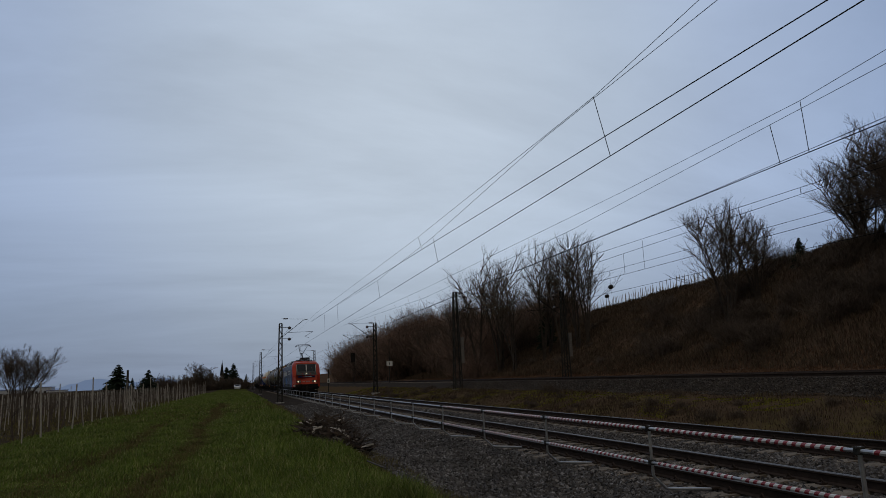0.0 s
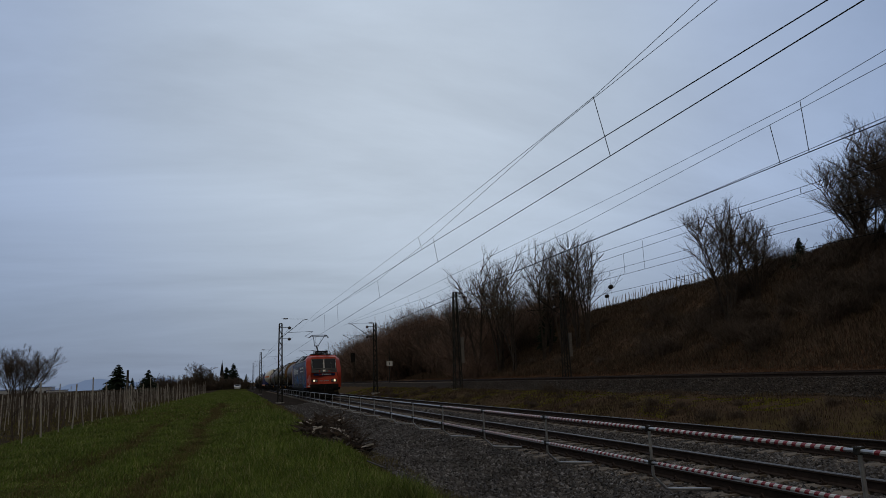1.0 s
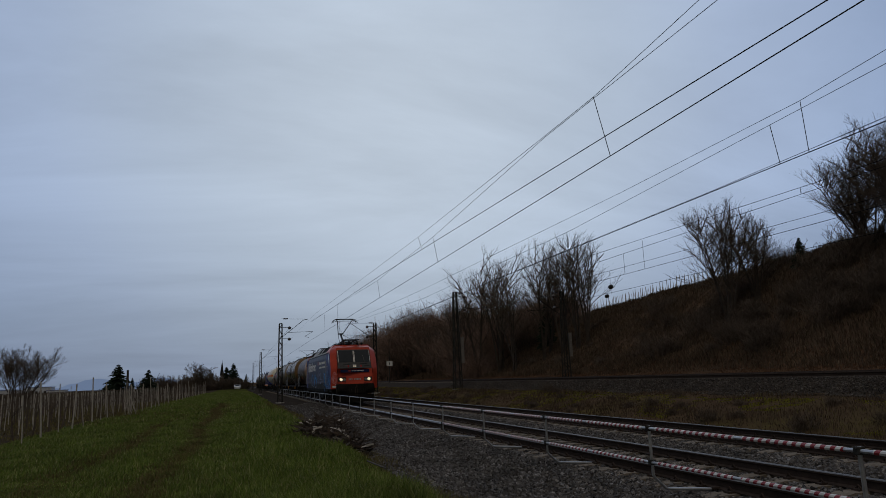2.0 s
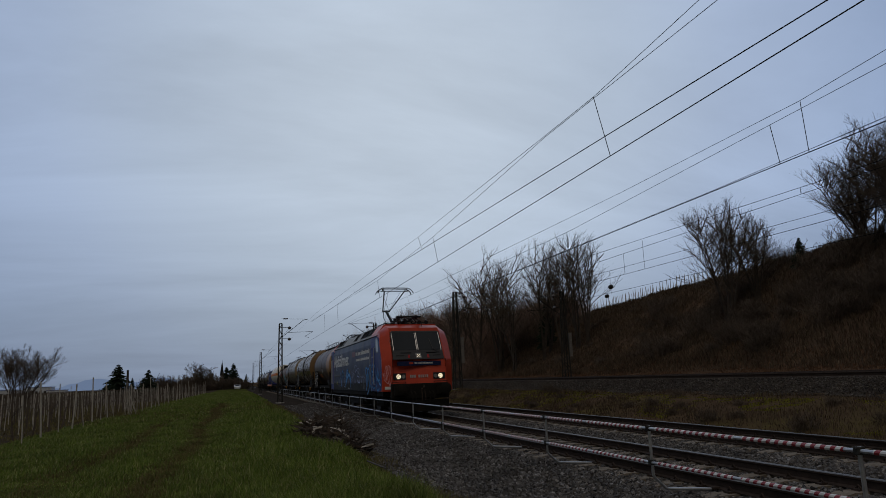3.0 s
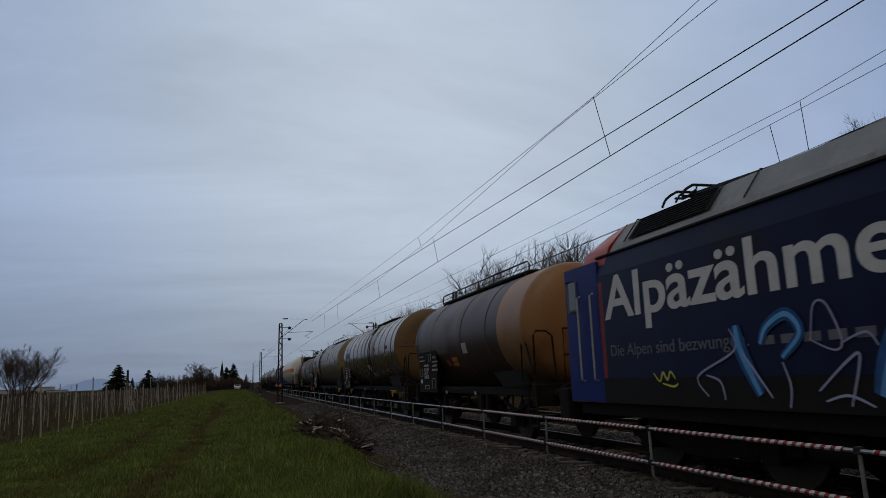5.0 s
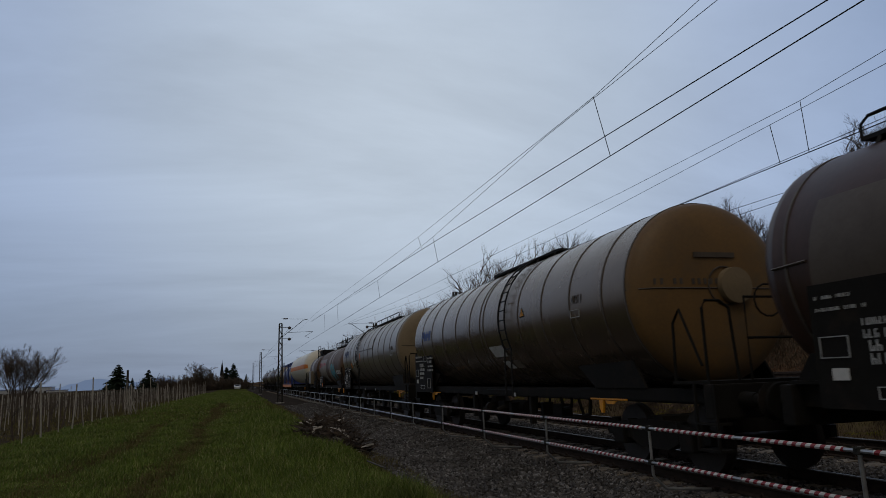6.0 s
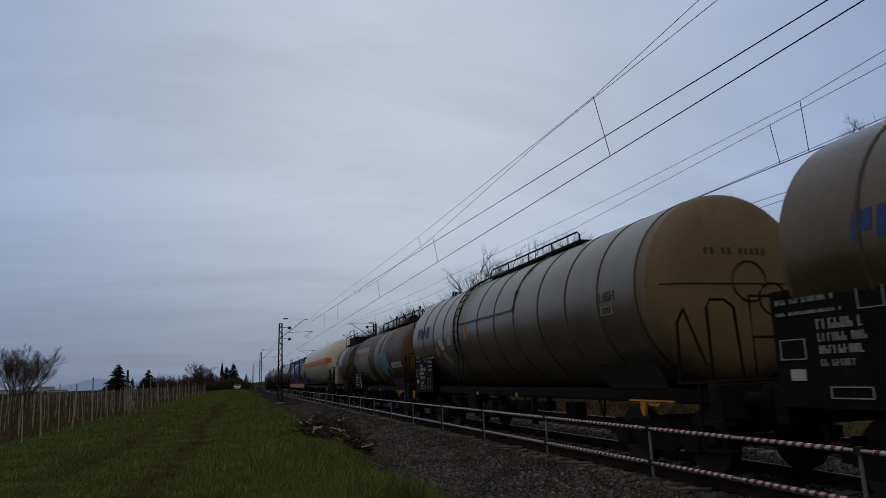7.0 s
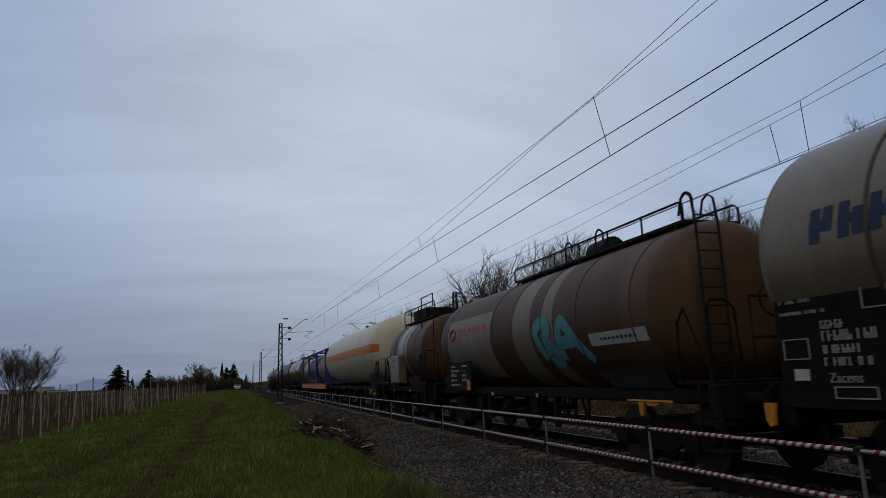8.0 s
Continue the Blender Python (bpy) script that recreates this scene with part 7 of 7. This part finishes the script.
blades("bank_straw", (13.0, 18.2, 8, 90), 9000, 0.15, 0.0045, STRAW, "dead tufted grass on the bank", 1.2, seed=17, clump=(1.8, 0.15))
blades("bank_weeds", (13.2, 17.6, 10, 60), 14000, 0.26, 0.0045, SCRUB, "dark tangled weed stems on the bank", 1.3, seed=27, clump=(1.2, 0.25))
blades("hill_scrub", (30.5, 48.5, 16, 130), 150000, 0.42, 0.008, SCRUB, "low dead brushwood and stems on the hillside", 1.1, seed=10)
blades("hill_straw", (27.6, 33.0, 14, 120), 46000, 0.12, 0.014, LEAFLITTER, "dead leaves and straw at the foot of the hill", 1.1, seed=8)
blades("vineyard_grass", (-30, -6.0, 14, 90), 44000, 0.12, 0.006, STRAW, "dry grass between the vines", 1.3, seed=9)


# ---- brush heap by the track ----
def make_heap():
    rnd = random.Random(15)
    heap = thing("brush_heap", "heap of cut roots and dead branches beside the ballast", "brush heap", m=pose(0, 0, 0))
    roots, twigs, pale = Twigs(), Twigs(), Twigs()
    for i in range(950):
        t = rnd.random()
        y = 16.6 + 4.2 * t
        across = rnd.gauss(0, 0.21)
        x = 2.62 - 0.13 * (y - 16.6) + across
        hgt = (0.20 + 0.42 * math.sin(math.pi * min(1, max(0, t))) ** 0.6) * math.exp(-(across / 0.45) ** 2)
        z = ground_z(x, y) + rnd.random() ** 0.7 * hgt
        a = rnd.uniform(0, 6.28)
        d = Vector((math.cos(a), math.sin(a) * 0.8, rnd.uniform(-0.4, 0.6))).normalized()
        if rnd.random() < 0.06:
            branch(pale, rnd, Vector((x, y, z + 0.05)), d, rnd.uniform(0.2, 0.45), rnd.uniform(0.03, 0.06), 0, -0.05, (2,), 0.03)
        elif rnd.random() < 0.42:
            branch(roots, rnd, Vector((x, y, z)), d, rnd.uniform(0.2, 0.5), rnd.uniform(0.025, 0.06), 1, -0.05, (2,), 0.012, 0.38)
        else:
            branch(twigs, rnd, Vector((x, y, z)), d, rnd.uniform(0.2, 0.45), 0.014, 1, -0.03, (4,), 0.006, 0.32)
    roots.obj("root_wood", mat("split_root_wood", (0.075, 0.052, 0.036), (0.022, 0.016, 0.012), 0.95, 0, 6, 40, 0.5), heap)["kind"] = "stuff"
    pale.obj("bare_wood", STAKE, heap)["kind"] = "stuff"
    twigs.obj("brushwood", VINEWOOD, heap)["kind"] = "stuff"
    pole = thing("pole", "thin grey pole lying at the ballast edge", "pole", m=pose(0, 0, 0))
    part("shaft", T([(2.30, 13.0, 0.0), (2.46, 12.1, -0.04)], 0.016, 8), DARKCONC, pole)


make_heap()


# ---- vineyard ----
def make_vineyard():
    rnd = random.Random(19)
    sm = {}
    for hgt, r in ((2.55, 0.030), (1.95, 0.019)):
        bm = T([(0, 0, -0.3), (0.01, 0, hgt * 0.5), (0, 0.01, hgt)], r, 7, r * 0.85)
        me = bpy.data.meshes.new("stake")
        bm.to_mesh(me)
        bm.free()
        me.materials.append(STAKE)
        sm[hgt] = me
    y, k = 17.6, 0
    while y < 150:
        x_end = -5.7 - 0.04 * (y - 18) if y < 44 else -6.2
        row = thing("vine_row", "row of bare trained vines on weathered stakes and wires", "vine row", "vineyard rows", pose(0, y, 0))
        tw = Twigs()
        n_st = 20 if y < 70 else 10
        for i in range(n_st):
            x = x_end - i * 1.7 - (0.15 if i else 0)
            ob = new("stake", sm[2.55 if i == 0 and k % 2 else 1.95])
            ob.parent = row
            ob.location = (x, rnd.uniform(-0.12, 0.12), ground_z(x, y) - 0.02 - rnd.uniform(0, 0.15))
            ob.rotation_euler = (rnd.gauss(0, 0.02), rnd.gauss(-0.01, 0.035) - (0.03 if i == 0 else 0), 0)
            ob.scale.z = rnd.uniform(0.74, 1.0)
            for j in range(1):
                xv = x - 0.8
                g = ground_z(xv, y)
                p = Vector((xv, rnd.uniform(-0.05, 0.05), g - 0.1))
                q = Vector((xv + rnd.uniform(-0.1, 0.1), rnd.uniform(-0.1, 0.1), g + rnd.uniform(0.65, 0.85)))
                tw.stick(p, q, 0.035, 0.028)
                for s in range(5):
                    e = q + Vector((rnd.uniform(-0.6, 0.6), rnd.uniform(-0.12, 0.12), rnd.uniform(0.0, 0.75)))
                    tw.stick(q, e, 0.012, 0.005)
        g = ground_z(x_end, y)
        for z in (0.8, 1.15, 1.5):
            tw.stick(Vector((x_end, 0, g + z)), Vector((x_end - n_st * 1.7, 0, ground_z(x_end - n_st * 1.7, y) + z)), 0.004, 0.004)
        tw.obj("vines", VINEWOOD, row)
        y += 2.6 if y < 60 else 4.2
        k += 1


make_vineyard()


def make_corner_post():
    """Thick old end post of the vineyard with canes and dry grass round its foot."""
    x, y = -6.02, 43.27
    rnd = random.Random(37)
    post = thing("vineyard_post", "thick weathered end post wrapped in dry canes", "post", m=pose(x, y, ground_z(x, y)))
    part("shaft", T([(0, 0, -0.3), (-0.02, 0, 1.2), (-0.05, 0, 2.55)], 0.075, 8, 0.06), BARK, post, smooth=True)
    part("brace", T([(0.55, 0.1, -0.1), (-0.02, 0, 1.5)], 0.035, 6), STAKE, post)
    tuft = Twigs()
    for i in range(16):
        cane = Twigs()
        a = rnd.uniform(0, 6.28)
        q = Vector((math.cos(a) * 0.18, math.sin(a) * 0.18, -0.1))
        cane.stick(q, q + Vector((rnd.gauss(0.08, 0.12), rnd.gauss(0, 0.1), rnd.uniform(0.9, 2.1))), 0.016, 0.008)
        cane.obj("cane", STAKE, post)
    for i in range(240):
        q = Vector((rnd.gauss(-0.05, 0.4), rnd.gauss(-0.1, 0.35), -0.05))
        tuft.sliver(q, q + Vector((rnd.gauss(-0.05, 0.12), rnd.gauss(0, 0.12), rnd.uniform(0.15, 0.5))), 0.008, rnd)
    tuft.obj("dry_grass", STRAW, post)["kind"] = "stuff"


make_corner_post()


# ---- vineyard on the hilltop: stakes along the crest ----
def make_hilltop():
    rnd = random.Random(23)
    bm = T([(0, 0, -0.3), (0, 0, 1.55)], 0.035, 5)
    me = bpy.data.meshes.new("hill_stake")
    bm.to_mesh(me)
    bm.free()
    me.materials.append(STAKE)
    for k in range(12):
        row = thing("vine_row", "row of pale vineyard stakes on the hilltop", "vine row", "hilltop vineyard rows")
        for i in range(60):
            x, y = 49.0 + k * 2.0, 54 + i * 0.85 + rnd.uniform(-0.25, 0.25)
            ob = new("stake", me)
            ob.parent = row
            ob.location = (x, y, ground_z(x, y))
            ob.rotation_euler = (rnd.gauss(0, 0.04), rnd.gauss(0, 0.04), 0)


make_hilltop()


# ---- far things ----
# Distance haze is put into the hills as a blue glow of their own.
FARHILL = glow("haze_glow_hill", (0.118, 0.165, 0.265), 1.0)
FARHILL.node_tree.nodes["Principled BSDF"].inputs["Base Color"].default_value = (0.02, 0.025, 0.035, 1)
FARWALL = mat("pale_far_wall", (0.55, 0.57, 0.60), (0.45, 0.47, 0.5), 0.9, 0, 0.1, 1, 0)


def make_far():
    # long low hills on the horizon
    rnd = random.Random(29)
    v, f = [], []
    n_p = 150
    for i in range(n_p):
        a = radians(-40 + 75 * i / (n_p - 1))
        d = 3600
        h_az = -40 + 75 * i / (n_p - 1)
        h = 5 + 44 * math.exp(-((h_az + 10.0) / 2.0) ** 2) + 42 * math.exp(-((h_az + 5.7) / 1.7) ** 2) + 6 * noise.noise((i * 0.9, 0, 0))
        x, y = math.sin(a) * d, math.cos(a) * d
        v += [(x, y, -40), (x * 1.0, y * 1.0, h), (x * 1.25, y * 1.25, -40)]
    for i in range(n_p - 1):
        k = 3 * i
        f += [(k, k + 3, k + 4, k + 1), (k + 1, k + 4, k + 5, k + 2)]
    tagged(raw("far_hills", v, f, FARHILL), "far hills on the horizon, haze painted as blue glow", "hills", kind="structure")
    # works halls in the valley
    for x, y, w, h in ((-330, 1150, 60, 9), (-280, 1160, 34, 12), (-380, 1180, 40, 7), (-255, 1150, 24, 7)):
        b = thing("works_hall", "pale flat-roofed works hall far off in the valley", "building", "far halls", pose(x, y, -8))
        part("walls", B(-w / 2, w / 2, -10, 10, 0, h + 3), FARWALL, b)
        part("roof", B(-w / 2 - 0.5, w / 2 + 0.5, -10.5, 10.5, h + 3, h + 3.6), CONTBLUE, b)
        for i in range(6):
            part("window", B(-w / 2 + w * (i + 0.2) / 6, -w / 2 + w * (i + 0.8) / 6, -10.1, -9.9, h * 0.5, h * 0.8), GRILLE, b)
    # church spire behind the hedge
    c = thing("church", "dark slender church spire behind the far hedge", "church", m=pose(-11.5, 520, -2))
    part("tower", B(-1.3, 1.3, -1.3, 1.3, 0, 10), FARWALL, c)
    bm = bmesh.new()
    base = [bm.verts.new((1.5 * math.cos(a), 1.5 * math.sin(a), 10)) for a in (math.pi / 4 * i for i in range(8))]
    top = bm.verts.new((0, 0, 21))
    for i in range(8):
        bm.faces.new((base[i], base[(i + 1) % 8], top))
    bm.faces.new(base[::-1])
    part("spire", bm, GRILLE, c)


make_far()


def make_car():
    car = thing("parked_car", "white estate car parked on the grass track", "car", m=pose(-0.34, 222, ground_z(-0.34, 222)))
    WHITECAR = mat("white_car_paint", (0.7, 0.71, 0.72), (0.6, 0.6, 0.62), 0.25, 0, 2, 20, 0)
    bm = bmesh.new()
    prism(bm, [(-2.1, 0.3), (2.1, 0.3), (2.15, 0.75), (1.9, 0.95), (1.5, 1.42), (-0.5, 1.46), (-1.15, 0.98), (-2.05, 0.85)], "x", -0.86, 0.86)
    bmesh.ops.bevel(bm, geom=list(bm.edges), offset=0.06, segments=2, affect="EDGES")
    part("body", bm, WHITECAR, car, smooth=True)
    bm = bmesh.new()
    prism(bm, [(-1.16, 1.0), (-0.56, 1.42), (-0.58, 1.40), (-1.18, 0.98)], "x", -0.7, 0.7)
    part("windscreen", B(-0.66, 0.66, -1.16, -1.05, 1.0, 1.08), PANE, car)
    bm.free()
    part("windscreen_upper", loft([[(-0.68, -1.16, 1.0), (0.68, -1.16, 1.0), (0.6, -0.56, 1.43), (-0.6, -0.56, 1.43)], [(-0.68, -1.12, 0.98), (0.68, -1.12, 0.98), (0.6, -0.52, 1.41), (-0.6, -0.52, 1.41)]]), PANE, car)
    for s in (-1, 1):
        part("headlight", B(s * 0.62 - 0.18, s * 0.62 + 0.18, -2.12, -2.0, 0.62, 0.78, bev=0.03), SILVER, car)
        for y in (-1.35, 1.35):
            bm = bmesh.new()
            lathe(bm, [(-0.1, 0.2), (-0.1, 0.31), (0.1, 0.31), (0.1, 0.2)], 0, 0, 18)
            for v in bm.verts:
                v.co = (v.co.y + s * 0.8, v.co.x + y, v.co.z + 0.31)
            part("wheel", bm, BLACK, car, smooth=True)


make_car()


def make_signal(x, y, h, label, board, wide=1.0):
    s = thing("signal_post", label, "railway signal", "line-side signals", pose(x, y, ground_z(x, y)))
    part("post", T([(0, 0, -0.3), (0, 0, h)], 0.06, 8), MASTGREY, s)
    if board:
        part("board", B(-0.42 * wide, 0.42 * wide, -0.09, -0.06, board, board + 0.62, bev=0.02), SIGNWHITE, s, "white square board")
        part("board_mark", B(-0.06, 0.06, -0.096, -0.088, board + 0.15, board + 0.48), BLACK, s)
    else:
        part("signal_head", B(-0.35, 0.35, -0.2, 0.2, h - 1.6, h, bev=0.05), BLACK, s)
        part("hood", T([(0, -0.2, h - 0.35), (0, -0.5, h - 0.38)], 0.14, 10), BLACK, s)
        part("ladder", T([(0.25, 0, 0), (0.25, 0, h - 1.6)], 0.03, 5), MASTGREY, s)


make_signal(19.2, 122, 5.4, "dark colour-light signal beside the branch line", 0)
make_signal(19.8, 94, 5.8, "thin post with a white square board beside the branch line", 2.3)
make_signal(13.2, 108, 3.6, "small signal post with a narrow board between the lines", 1.6, 0.4)


# ---- what moves ----
def motions():
    for veh, front in MOVING:
        walk(veh, [(t, pose(TRACK_A, s + front, 0)) for t, s in TRAIN_ROWS])
    near = {id(v) for v, f in MOVING if f < 75}
    for w, y, r in ROLLING:
        top = w.parent if w.parent.parent is None else w.parent.parent
        if id(top) not in near:
            continue
        rate = 16.6 / r
        walk(w, [(i / FPS, pose(0, y, r, math.degrees(rate * i / FPS) % 360)) for i in range(241)])


motions()
